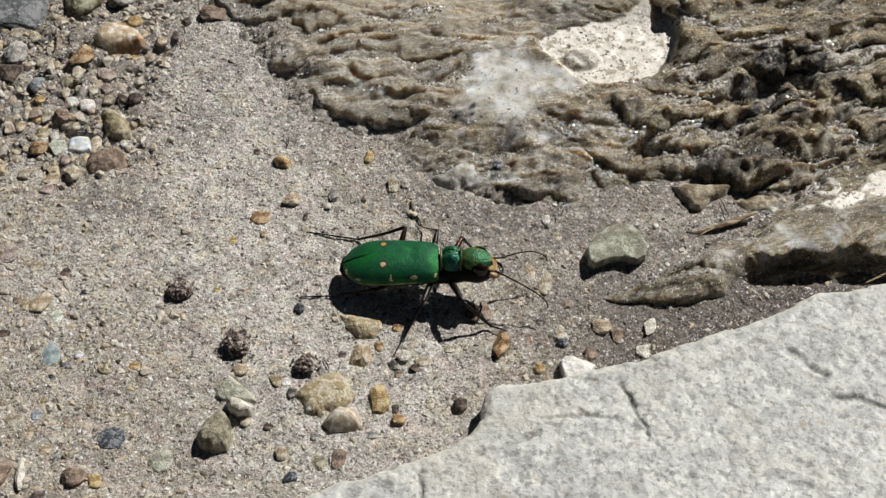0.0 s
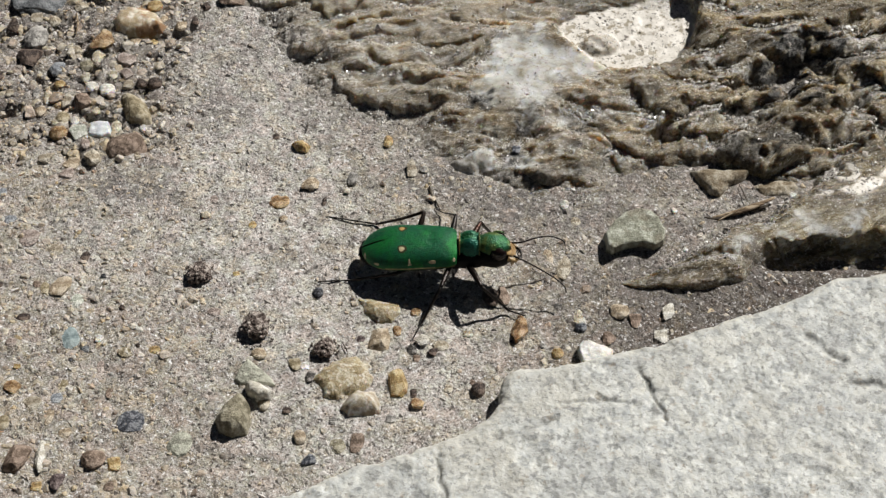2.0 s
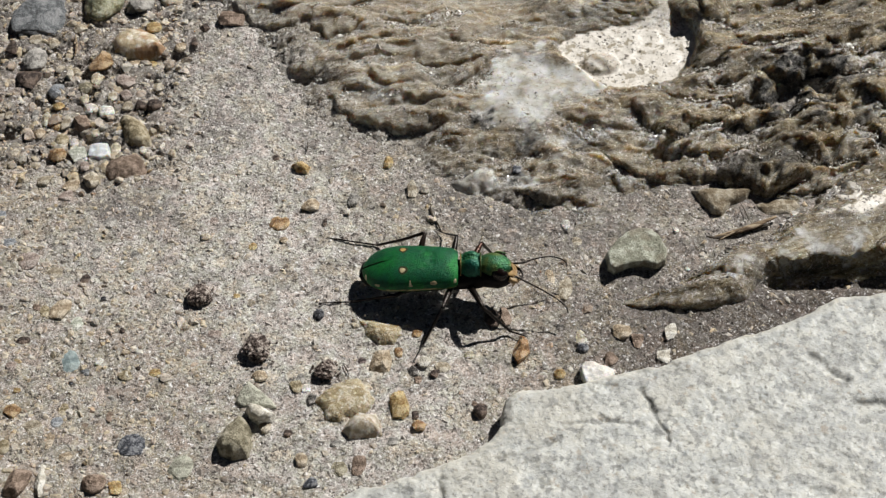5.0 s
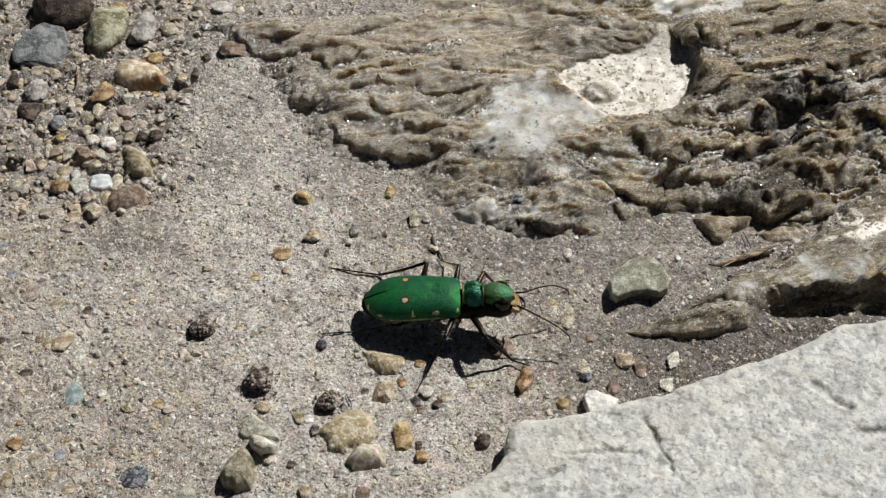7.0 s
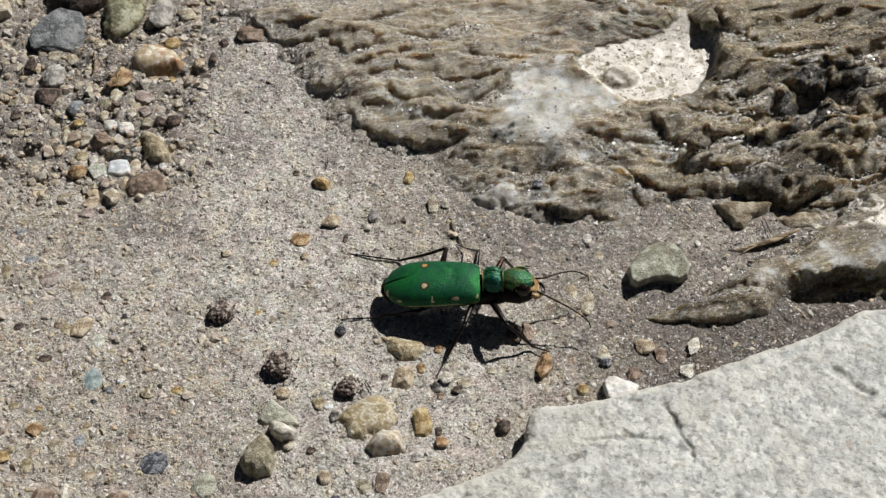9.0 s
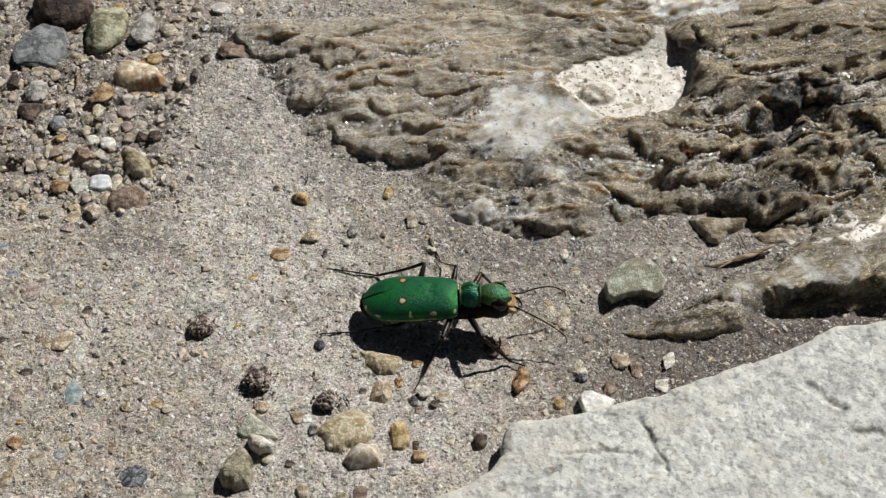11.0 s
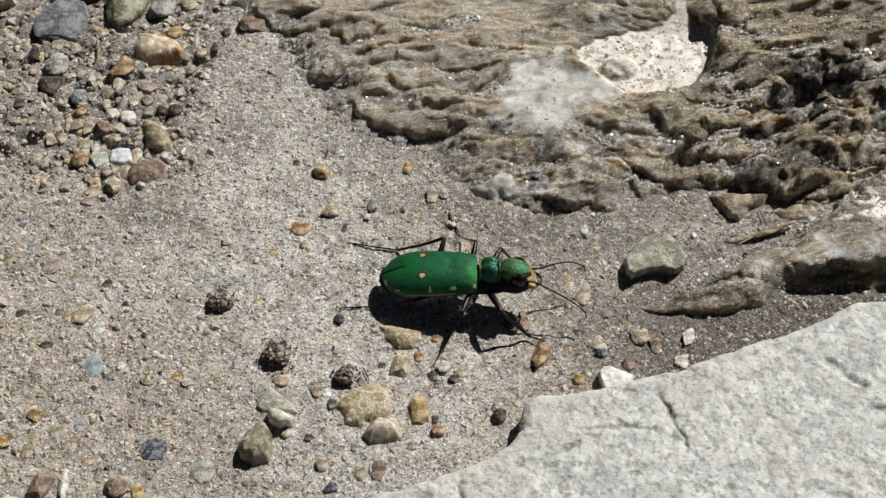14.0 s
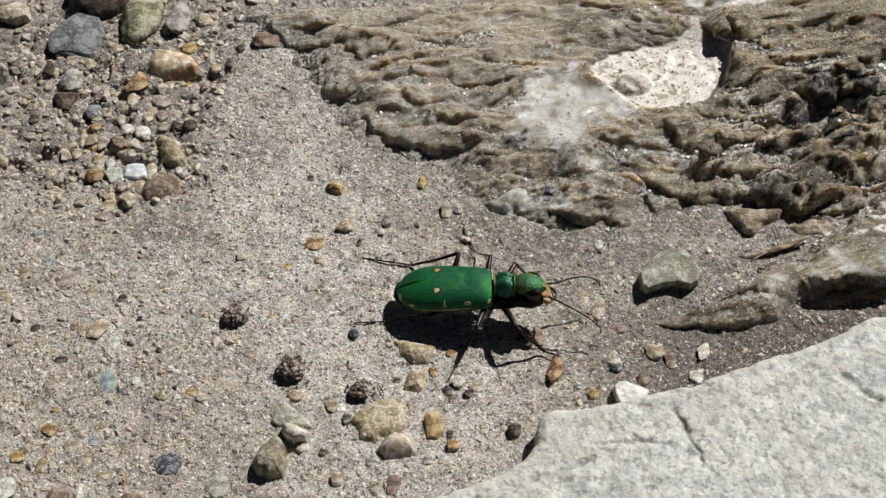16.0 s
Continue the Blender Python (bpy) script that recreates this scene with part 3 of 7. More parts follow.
def spread(lo, hi, step, far):
    """Grid lines: even from lo to hi, then ever wider out to far."""
    mid = np.arange(lo, hi + step / 2, step)
    out, d = [], step
    x = 0.0
    while x < far:
        d *= 1.35
        x += d
        out.append(x)
    out = np.array(out)
    return np.concatenate([lo - out[::-1], mid, mid[-1] + out])


# ---- the large forms ----
ROCK = [(-5.32, 36.75), (-9.12, 35.30), (-14.55, 34.98), (-19.98, 34.82), (-22.66, 34.20), (-24.94, 33.71), (-25.31, 32.90), (-23.31, 31.56), (-22.84, 30.26), (-22.31, 28.97), (-19.72, 28.53), (-19.22, 26.56), (-17.84, 25.60), (-19.47, 24.69), (-19.30, 23.62), (-16.78, 23.42), (-16.33, 21.90), (-12.37, 15.22), (-9.27, 13.42), (-6.22, 12.35), (-3.18, 9.41), (0.29, 7.01), (3.23, 6.00), (5.64, 3.99), (9.95, 2.54), (12.38, 2.80), (13.67, 7.01), (16.56, 7.69), (20.03, 7.90), (23.43, 7.35), (26.77, 6.33), (30.16, 6.00), (25.33, 2.13), (22.54, 1.44), (20.83, -0.15), (18.81, -1.78), (17.13, -2.83), (12.10, -4.98), (13.18, -5.72), (15.66, -6.46), (19.38, -6.52), (23.69, -5.35), (26.01, -2.86), (27.95, -1.60), (30.35, -0.58), (33.17, -0.90), (35.17, -0.26), (37.37, -0.90), (53.39, 0.07), (67.92, 68.88), (-2.0, 68.88)]
# the same rock as if its front face ran on towards the viewer
ROCK_BACK = ROCK[:36] + [(11.78, -4.67), (10.96, -26.45), (47.79, -26.45), (67.92, 68.88), (-2.0, 68.88)]
SLAB_TOP = 2.6
SLAB = [(-16.71, -31.23), (-13.98, -28.75), (-11.12, -27.33), (-7.81, -25.58), (-6.13, -25.07), (-4.01, -24.44), (-1.67, -23.39), (0.26, -22.28), (1.34, -21.47), (2.34, -20.50), (2.96, -19.58), (3.20, -17.93), (3.35, -17.10), (4.24, -16.43), (5.35, -16.04), (7.35, -15.87), (9.58, -15.53), (12.29, -14.62), (15.00, -13.94), (17.30, -13.02), (20.57, -11.51), (22.92, -10.51), (25.50, -9.62), (27.68, -8.49), (29.40, -7.52), (30.65, -6.68), (32.52, -6.43), (34.42, -6.07), (37.77, -5.27), (52.56, -1.01), (63.58, -28.24), (52.76, -65.98), (-14.06, -65.98)]
POCKET = [(8.66, 24.14), (9.48, 25.13), (10.55, 25.65), (12.67, 26.24), (14.80, 26.76), (16.83, 27.27), (17.99, 28.68), (18.42, 30.27), (19.25, 29.94), (20.44, 28.32), (21.27, 26.26), (21.69, 23.78), (21.01, 21.89), (19.85, 20.40), (18.70, 19.45), (16.86, 18.73), (14.81, 18.47), (13.04, 18.79), (11.80, 19.40), (11.09, 20.53), (9.86, 21.83), (8.87, 22.83)]
QUARTZ = [(2.87, 20.28), (4.75, 22.55), (8.35, 23.77), (9.07, 22.01), (11.55, 19.75), (11.98, 17.89), (9.09, 14.98), (7.78, 13.18), (8.91, 9.88), (7.21, 10.72), (5.79, 13.40), (3.05, 13.90), (1.92, 16.79)]
MILK_BAND = [(17.71, 32.20), (20.30, 31.34), (23.18, 30.97), (25.63, 31.66), (26.94, 34.09), (17.31, 34.26)]
QUARTZ_SMALL = [(-0.93, 8.59), (0.79, 9.21), (2.76, 9.28), (3.23, 7.42), (0.78, 6.88), (-0.93, 7.01)]
CRUST = [(29.82, 2.97), (32.58, 3.96), (35.18, 5.29), (36.85, 6.84), (40.11, 9.03), (40.45, 4.96), (36.47, 4.16), (34.40, 3.10), (31.48, 2.84)]
# Slate-dark stains, plus painted shade in pits and crevices: centre, size, strength.
STAINS_AND_SHADE = [((7.6, 29.2), 2.0, 0.7), ((11.2, 30.2), 1.8, 0.6), ((31.93, 0.95), 1.4, 0.45), ((36.17, 28.69), 2.2, 0.6), ((31.18, 21.36), 3.9, 1.1), ((28.19, 18.96), 3.6, 1.1), ((30.44, 16.58), 2.2, 0.95), ((34.2, 19.6), 2.6, 0.9), ((28.9, 17.0), 2.8, 1.05), ((31.3, 17.0), 2.4, 1.0), ((31.5, 14.9), 1.8, 0.85), ((24.2, 9.8), 2.4, 0.75), ((28.5, 10.4), 2.2, 0.8), ((25.2, 13.6), 1.8, 0.8), ((37.90, 12.12), 2.4, 0.9), ((36.01, 15.03), 1.6, 0.7), ((22.4, 8.6), 2.2, 0.45), ((32.48, 10.58), 1.8, 0.8), ((19.96, 13.97), 1.5, 0.8), ((5.58, 11.75), 1.1, 1.05), ((2.0, 14.2), 1.7, 1.05), ((5.0, 8.3), 1.4, 1.0), ((3.4, 10.6), 1.2, 0.9), ((11.6, 11.9), 1.5, 0.8), ((5.6, 6.3), 1.4, 0.95), ((7.13, 6.25), 2.0, 0.6), ((4.20, 5.86), 1.2, 0.7), ((8.29, 3.75), 1.6, 0.8), ((11.05, 6.59), 1.2, 0.6), ((-0.72, 19.27), 1.6, 0.5)]
TONGUE_X = 24.91
TONGUE_BACK = [(11.81, -5.11), (17.13, -2.83), (18.81, -1.78), (20.83, -0.15), (22.54, 1.44), (25.33, 2.13), (30.0, 4.4)]

TONGUE_TOP = [(12.43, -4.93), (16.77, -2.74), (21.66, -0.24), (29.56, 2.84), (39.30, 3.97), (38.50, -0.96), (29.91, -1.59), (25.59, -2.67), (19.49, -4.11)]
PLATEAU = [(29.73, 3.49), (31.14, 5.96), (34.52, 7.66), (41.30, 10.28), (55.45, 11.82), (52.39, -2.23), (36.79, -2.10), (29.76, -2.85), (25.53, -3.18), (22.92, -1.56), (26.49, 1.01)]
# Ledges of the rock: line, depth, width.
LEDGES = [
    ([(-11.60, 22.59), (-9.54, 23.05), (-7.48, 23.36)], 0.5, 0.7),
    ([(-8.03, 20.92), (-6.86, 19.65), (-4.55, 19.42)], 1.0, 0.9),
    ([(-11.89, 19.17), (-10.79, 17.24), (-9.33, 16.22), (-7.26, 15.07), (-4.22, 14.35), (-1.61, 14.78), (0.56, 16.32)], 1.1, 0.9),
    ([(-2.51, 19.66), (-0.97, 18.69), (0.56, 20.11), (2.11, 21.46)], 1.0, 0.9),
    ([(-7.47, 23.37), (-4.87, 23.14)], 0.6, 0.8),
    ([(-0.47, 24.92), (1.87, 23.92), (4.72, 23.84)], 1.3, 0.9),
    ([(-4.34, 22.07), (-2.27, 21.46), (1.08, 21.84)], 0.8, 0.8),
    ([(-1.96, 13.56), (0.55, 12.92)], 0.6, 0.7),
    ([(-3.42, 9.74), (-1.68, 9.25), (-0.45, 9.88)], 0.9, 0.7),
    ([(-16.20, 18.89), (-14.52, 18.15), (-12.76, 18.74)], 0.7, 0.7),
    ([(-12.33, 14.85), (-10.26, 13.70), (-7.21, 12.42)], 0.6, 0.8),
    ([(-7.06, 27.75), (-4.94, 27.35), (-3.11, 28.23)], 0.9, 0.8),
    ([(15.68, 15.91), (17.33, 14.10), (19.02, 13.25), (21.12, 14.61)], 0.9, 1.0),
    ([(8.58, 14.75), (10.82, 14.10), (13.35, 14.75)], 0.5, 0.8),
    ([(13.15, 10.64), (15.54, 9.39), (18.17, 8.28)], 1.2, 0.9),
    ([(19.86, 11.42), (22.30, 10.92), (25.40, 12.40)], 0.9, 0.8),
    ([(19.66, 8.34), (22.43, 9.17), (25.33, 8.69), (27.69, 7.79)], 1.6, 1.4),
    ([(28.70, 20.40), (31.37, 21.31), (33.71, 21.61)], 1.0, 0.9),
    ([(33.91, 21.15), (36.86, 22.06), (39.37, 21.61)], 0.9, 0.8),
    ([(20.64, 15.12), (23.36, 14.54), (27.42, 15.12)], 0.8, 0.8),
    ([(31.36, 10.30), (33.44, 11.14), (35.25, 9.88)], 1.3, 1.1),
    ([(34.13, 14.77), (36.29, 14.05), (39.05, 12.48)], 1.6, 1.3),
    ([(36.60, 18.31), (38.19, 16.99), (41.14, 16.48)], 1.3, 1.0),
    ([(35.90, 24.76), (38.60, 23.68), (41.00, 24.14)], 1.0, 0.9),
    ([(26.46, 23.83), (29.37, 24.45), (32.28, 24.92)], 0.8, 0.8),
    ([(13.49, 8.44), (14.11, 7.21), (15.98, 7.34), (18.21, 7.68)], 1.2, 0.8),
    ([(5.18, 6.73), (6.87, 5.99), (8.69, 6.26)], 1.3, 0.9),
    ([(5.38, 4.09), (7.78, 3.43), (9.68, 2.38)], 0.6, 0.6),
    ([(27.03, 5.74), (30.01, 6.28), (32.03, 7.04)], 0.9, 0.8),
    ([(27.46, 7.93), (29.83, 7.25), (32.60, 7.93)], 1.2, 1.0),
    ([(21.95, 19.01), (25.89, 20.28)], 0.7, 0.8),
    ([(21.05, 20.51), (23.69, 21.41)], 0.6, 0.7),
    ([(24.33, 26.21), (27.49, 26.52)], 0.7, 0.8),
    ([(-6.53, 28.00), (-2.32, 28.63), (0.85, 29.11)], 0.6, 0.7),
    ([(2.94, 26.98), (5.04, 27.61), (7.65, 26.82)], 0.6, 0.7),
    ([(9.56, 6.06), (12.43, 4.91), (14.33, 4.25)], 0.6, 0.8),
    ([(2.28, 11.17), (4.26, 10.68), (6.03, 12.36)], 0.8, 0.8),
    ([(18.24, 29.15), (21.05, 28.03), (24.11, 26.92)], 1.8, 1.2),
    ([(20.10, 17.89), (22.37, 17.75), (24.16, 17.89)], 0.6, 0.7),
    ([(17.21, -3.44), (19.58, -3.19), (22.40, -2.93), (25.40, -3.09)], 0.45, 0.5),
    ([(12.91, -5.04), (16.17, -4.97), (20.37, -4.90), (25.08, -4.16)], 0.35, 0.4),
    ([(-18.55, 30.71), (-15.33, 30.41), (-11.08, 30.75), (-8.97, 31.44), (-6.84, 31.97)], 0.9, 0.6),
    ([(-21.01, 30.71), (-19.30, 29.08), (-17.38, 28.09), (-14.75, 28.53)], 1.3, 0.8),
    ([(-13.61, 27.44), (-12.26, 26.55), (-10.69, 26.76), (-9.39, 27.29)], 1.4, 0.8),
    ([(-19.15, 26.13), (-17.53, 25.56), (-15.99, 26.31)], 1.2, 0.7),
    ([(-16.60, 23.13), (-15.00, 22.34), (-13.42, 21.79), (-12.42, 22.60)], 1.0, 0.8),
    ([(-10.87, 24.36), (-8.80, 24.79), (-6.72, 25.37)], 1.2, 0.7),
    ([(22.24, 28.79), (23.47, 27.82), (24.79, 27.96)], 1.6, 1.2),
    ([(34.32, 24.68), (36.30, 24.03), (38.43, 24.46)], 1.8, 1.0),
    ([(33.40, 21.64), (34.85, 21.01), (36.47, 21.59)], 1.4, 0.8),
    ([(21.36, 8.26), (23.79, 8.11), (26.72, 8.10), (30.04, 9.25)], 1.8, 1.2),
    ([(23.21, 6.73), (25.55, 5.78), (27.81, 6.44)], 1.4, 0.9),
    ([(13.48, 7.18), (15.41, 6.77), (17.90, 7.43)], 1.5, 0.8),
]

# Pits in the rock: centre, half sizes, depth.
PITS = [
    ((28.0, 17.8), 3.8, 1.7, 1.5), ((18.3, 11.2), 2.2, 1.0, 1.6), ((33.5, 13.5), 2.6, 1.2, 1.8),
    ((30.98, 20.49), 3.2, 2.6, 1.2), ((28.58, 18.70), 3.2, 2.5, 1.1), ((26.37, 16.93), 2.8, 1.8, 0.9), ((32.59, 18.11), 1.4, 1.3, 1.3), ((22.65, 8.89), 2.0, 0.8, 0.8),
    ((37.75, 11.62), 1.8, 1.6, 1.8), ((32.19, 10.78), 2.2, 1.2, 1.5), ((20.08, 14.10), 1.8, 0.9, 1.2), ((-0.97, 19.66), 1.7, 0.9, 1.2),
    ((26.83, 8.68), 1.9, 0.8, 0.8), ((36.00, 15.18), 1.5, 1.0, 1.4), ((16.87, 14.82), 1.3, 0.8, 1.0), ((36.13, 24.37), 1.8, 0.8, 1.0),
    ((5.78, 12.26), 0.8, 0.6, 0.9), ((2.56, 13.90), 1.1, 0.6, 0.8), ((4.75, 10.36), 0.9, 0.5, 0.8), ((29.51, 15.54), 1.4, 0.9, 1.2),
    ((39.45, 18.11), 1.5, 0.8, 1.2), ((25.91, 14.82), 1.2, 0.6, 0.9), ((23.67, 27.54), 1.6, 0.9, 1.3), ((3.96, 24.92), 1.2, 0.5, 0.8),
]


def soft_min(a, b, k=0.45):
    m = np.minimum(a, b)
    return m - k * np.log(np.exp(-(a - m) / k) + np.exp(-(b - m) / k))


def rock_height(x, y):
    """Height, how far the lips lean out, and the shares of crust and dust."""
    edge = 0.5 * fbm(x * 0.5, y * 0.5, 3, 4) * (1 - (0.55 - 0.25 * smooth(TONGUE_X - 1, TONGUE_X + 2, x)) * smooth(4, 2, y))
    d = inside_distance(x, y, ROCK) + edge
    back = inside_distance(x, y, ROCK_BACK) + edge
    tongue = smooth(TONGUE_X - 7, TONGUE_X + 3, x) * smooth(7.35 + 4, 3.99, y)
    left_tongue = (1 - smooth(TONGUE_X - 4, TONGUE_X + 1, x)) * smooth(4.5, 2.5, y)
    s = 6.5 + (2.0 - 6.5) * tongue - 2.4 * smooth(18, 25, y) * smooth(0, -10, x)
    h = -0.35 + 3.45 * (1 - np.exp(-np.clip(back, 0, None) / s))
    low = -0.35 + (2.9 - 2.2 * smooth(TONGUE_X, TONGUE_X - 14, x)) * (1 - np.exp(-np.clip(d, 0, None) / 0.75)) * (1 - np.exp(-np.clip(line_distance(x, y, TONGUE_BACK)[0], 0, None) / 0.8))
    h = h * (1 - left_tongue) + low * left_tongue
    face = -0.6 + 3.7 * (1 - np.exp(-np.clip(d, 0, None) / 1.25))
    k = smooth(TONGUE_X - 7, TONGUE_X - 2, x)
    h = h * (1 - k) + soft_min(h, face) * k + np.minimum(d, 0) * 0.9
    up = smooth(0, 5, d)
    # foliation: small ledges that rise gently towards the viewer and then drop
    tilt = np.where(x > 16, -0.35 * (x - 16), 0.06 * (x - 16))
    w = y + tilt + 1.5 * perlin(x * 0.07, y * 0.09, 2) + 0.5 * perlin(x * 0.3, y * 0.3, 5)
    f = np.mod(w / 2.3 + 0.35 * perlin(x * 0.1, y * 0.16, 7), 1.0)
    saw = smooth(0, 0.25, f) * (1 - smooth(0.15, 1.0, f))
    step1 = saw * np.clip(0.12 + 0.6 * perlin(x * 0.17, y * 0.3, 8), 0, 1) * (0.2 + 0.8 * up)
    f2 = np.mod(w / 1.05 + 0.5 * perlin(x * 0.22, y * 0.3, 9), 1.0)
    step2 = smooth(0, 0.3, f2) * (1 - smooth(0.2, 1.0, f2)) * np.clip(0.02 + 0.5 * perlin(x * 0.3, y * 0.5, 10), 0, 1) * (0.3 + 0.7 * up)
    wander = fbm(x * 0.35, y * 0.35, 2, 90)
    sheet = smooth(19, 26, y) * smooth(13, 5, x)
    lump = 1 - np.abs(fbm(x * 0.12 + 0.3 * perlin(x * 0.3, y * 0.3, 11), w * 0.48, 3, 13))
    left = 0.55 + 0.15 * smooth(6, 14, x)
    knobs = (0.6 + 0.35 * smooth(8, 16, x)) * (1 - 0.65 * sheet) * left * up * (0.85 * np.abs(perlin(x * 0.19 + 0.4 * wander, w * 0.5 + 0.3 * wander, 26)) + 0.4 * np.abs(perlin(x * 0.5, w * 1.05 + 0.3 * wander, 27)))
    h = h + (0.5 + 0.3 * smooth(8, 16, x)) * (1 - 0.6 * sheet) * left * (step1 + step2) + 0.8 * fbm(x * 0.12, y * 0.28, 3, 12) * up + 0.4 * (lump - 0.7) * up
    h = h + 0.10 * fbm(x * 0.9, y * 1.3, 2, 14) + 0.07 * fbm(x * 0.7, w * 1.8, 2, 15) * up + 0.04 * fbm(x * 2.0, w * 2.4, 2, 17) + knobs - 0.3 * left * up
    fine = np.mod(y / 0.5 + 0.09 * x + 0.6 * perlin(x * 0.2, y * 0.4, 28), 1.0)
    h = h + left_tongue * np.clip(0.08 + 0.25 * perlin(x * 0.2, y * 0.5, 69), 0, 0.3) * smooth(0, 0.3, fine) * (1 - smooth(0.2, 1, fine)) * smooth(0.1, 0.9, d)
    side = smooth(12, 24, x) * smooth(4, 9, y)
    ribs = side * (0.55 * np.abs(perlin(x * 0.12 + 0.3 * wander, w * 0.5, 91)) + 0.4 * np.abs(perlin(x * 0.25, w * 1.2 + 0.3 * wander, 92)))
    h = h + side * 0.9 * fbm(x * 0.13, w * 0.36, 3, 16) + ribs - 0.3 * side
    lean = 0.6 * step1 + 0.4 * step2 + 0.9 * knobs + 0.9 * ribs + 0.55 * left_tongue * np.exp(-((d - 0.9) / 0.5) ** 2) + 3.1 * np.exp(-((d - 1.6) / 0.75) ** 2) * smooth(TONGUE_X - 0.5, TONGUE_X + 5, x) * smooth(2.67, 0.07, y)
    flat_top = smooth(-0.8, 1.6, inside_distance(x, y, PLATEAU) + edge)
    ring = np.hypot((x - 33.03) / 1.05, (y - 5.67) / 1.0)
    plane = 2.05 - 0.055 * (y - 4) + 0.16 * fbm(x * 0.18, y * 0.5, 4, 29) + 0.22 * np.exp(-((ring - 1.0) / 0.2) ** 2) - 0.12 * np.exp(-((ring / 0.7) ** 4))
    h = h * (1 - 0.88 * flat_top) + plane * 0.88 * flat_top
    h = h * (1 - k) + soft_min(h, face) * k
    lean = lean * (1 - 0.6 * flat_top * (d > 2.2))
    # knobbly foot of the rock
    foot = np.exp(-((x - 7.60) / 5.5) ** 2 - ((y - 5.43) / 3.8) ** 2) * smooth(-1.0, 1.0, d)
    h = h + foot * (0.25 + 0.6 * np.clip(fbm(x * 0.32, y * 0.5, 4, 73), -0.5, 1))
    dip = np.exp(-((x - 9.8) / 4.2) ** 2 - ((y - 3.8) / 2.6) ** 2)
    h = h * (1 - 0.6 * dip)
    lean = lean * (1 - 0.85 * dip)
    knoll = smooth(-0.5, 0.9, inside_distance(x, y, QUARTZ_SMALL) + 0.5 * edge)
    h = h + 0.55 * knoll
    lean = lean + 0.35 * knoll
    # named ledges: a rounded lip that leans out over a gap
    wob = 0.35 * fbm(x * 0.7, y * 0.7, 3, 18)
    dust = np.zeros(x.shape)
    for line, depth, width in LEDGES:
        near = (x > min(p[0] for p in line) - 4) & (x < max(p[0] for p in line) + 4) & (y > min(p[1] for p in line) - 6) & (y < max(p[1] for p in line) + 4)
        if not near.any():
            continue
        dd, al = line_distance(x[near], y[near], line)
        dd = dd + wob[near]
        ends = np.hypot(x[near] - np.where(al < 0.5, line[0][0], line[-1][0]), y[near] - np.where(al < 0.5, line[0][1], line[-1][1]))
        fade = np.where((al <= 0.001) | (al >= 0.999), np.exp(-(ends / 0.8) ** 2), 1.0) * (0.55 + 0.45 * smooth(0, 0.2, np.minimum(al, 1 - al)))
        fade = fade * (0.25 + 0.75 * smooth(0.2, 2.6, d[near])) * (0.72 + 0.5 * smooth(4, 14, x[near]))
        lip = 0.36 * depth * np.exp(np.minimum(dd + 0.25, 0) / (1.0 * width))
        gap = -0.62 * depth * np.exp(-np.maximum(dd, 0) / (0.95 * width))
        k = smooth(-0.28, 0.28, dd)
        h[near] += fade * (lip * (1 - k) + gap * k)
        lean[near] += fade * 0.55 * depth * np.exp(-((dd + 0.15) / (0.45 * width)) ** 2)
        dust[near] = np.maximum(dust[near], fade * np.exp(-((dd - 1.5 * width) / (0.7 * width)) ** 2))
    hollow = np.zeros(x.shape)
    for (cx, cy), rx, ry, deep in PITS:
        turn = radians(20) * float(smooth(10, 18, np.array(cx)))
        du, dv = (x - cx) * math.cos(turn) + (y - cy) * math.sin(turn), (y - cy) * math.cos(turn) - (x - cx) * math.sin(turn)
        r = np.hypot(du / rx, dv / ry) + 0.5 * wander
        h = h - (0.45 + 0.45 * smooth(6, 13, np.array(cx))) * deep * smooth(1.35, 0.15, r)
        hollow = np.maximum(hollow, smooth(1.6, 0.7, r) * float(smooth(12, 18, np.array(cx))))
    h = h + hollow * (0.45 * fbm(x * 0.7 + 0.5 * wander, w * 1.5, 3, 94) + 0.25 * np.abs(perlin(x * 1.1, w * 2.2, 95)))
    # milky patch, worn smooth
    milky = smooth(-1.2, 1.2, inside_distance(x, y, QUARTZ))
    flat = 2.35 + 0.3 * fbm(x * 0.2, y * 0.3, 3, 24)
    h = h * (1 - 0.9 * milky) + flat * 0.9 * milky
    lean = lean * (1 - milky)
    # the pale-floored hollow
    p = inside_distance(x, y, POCKET) + 0.25 * fbm(x * 0.8, y * 0.8, 3, 20)
    floor = 1.15 + 0.05 * fbm(x * 0.9, y * 0.9, 3, 21) + 0.13 * (y - 18.70)
    knob_x, knob_y = (12.68, 21.84)
    r = np.hypot((x - knob_x) / 1.7, (y - knob_y) / 1.25)
    floor = floor + 0.55 * np.clip(1 - r ** 2, 0, 1) ** 0.5 * (1 + 0.5 * perlin(x * 1.2, y * 1.2, 22))
    k = smooth(-0.45, 0.3, p)
    rise = smooth(22.03 - 2.5, 22.03 + 0.5, x) * np.exp(-np.clip(-p, 0, None) / 4.0) * smooth(20.23, 23.27, y)
    calm = np.exp(-np.clip(-p, 0, None) / 1.2)
    h = h * (1 - 0.6 * calm) + 0.6 * calm * 2.4
    h = (h + 1.9 * rise) * (1 - k) + floor * k
    return h, lean * (1 - k), smooth(0.0, 0.35, p), np.clip(dust, 0, 1)


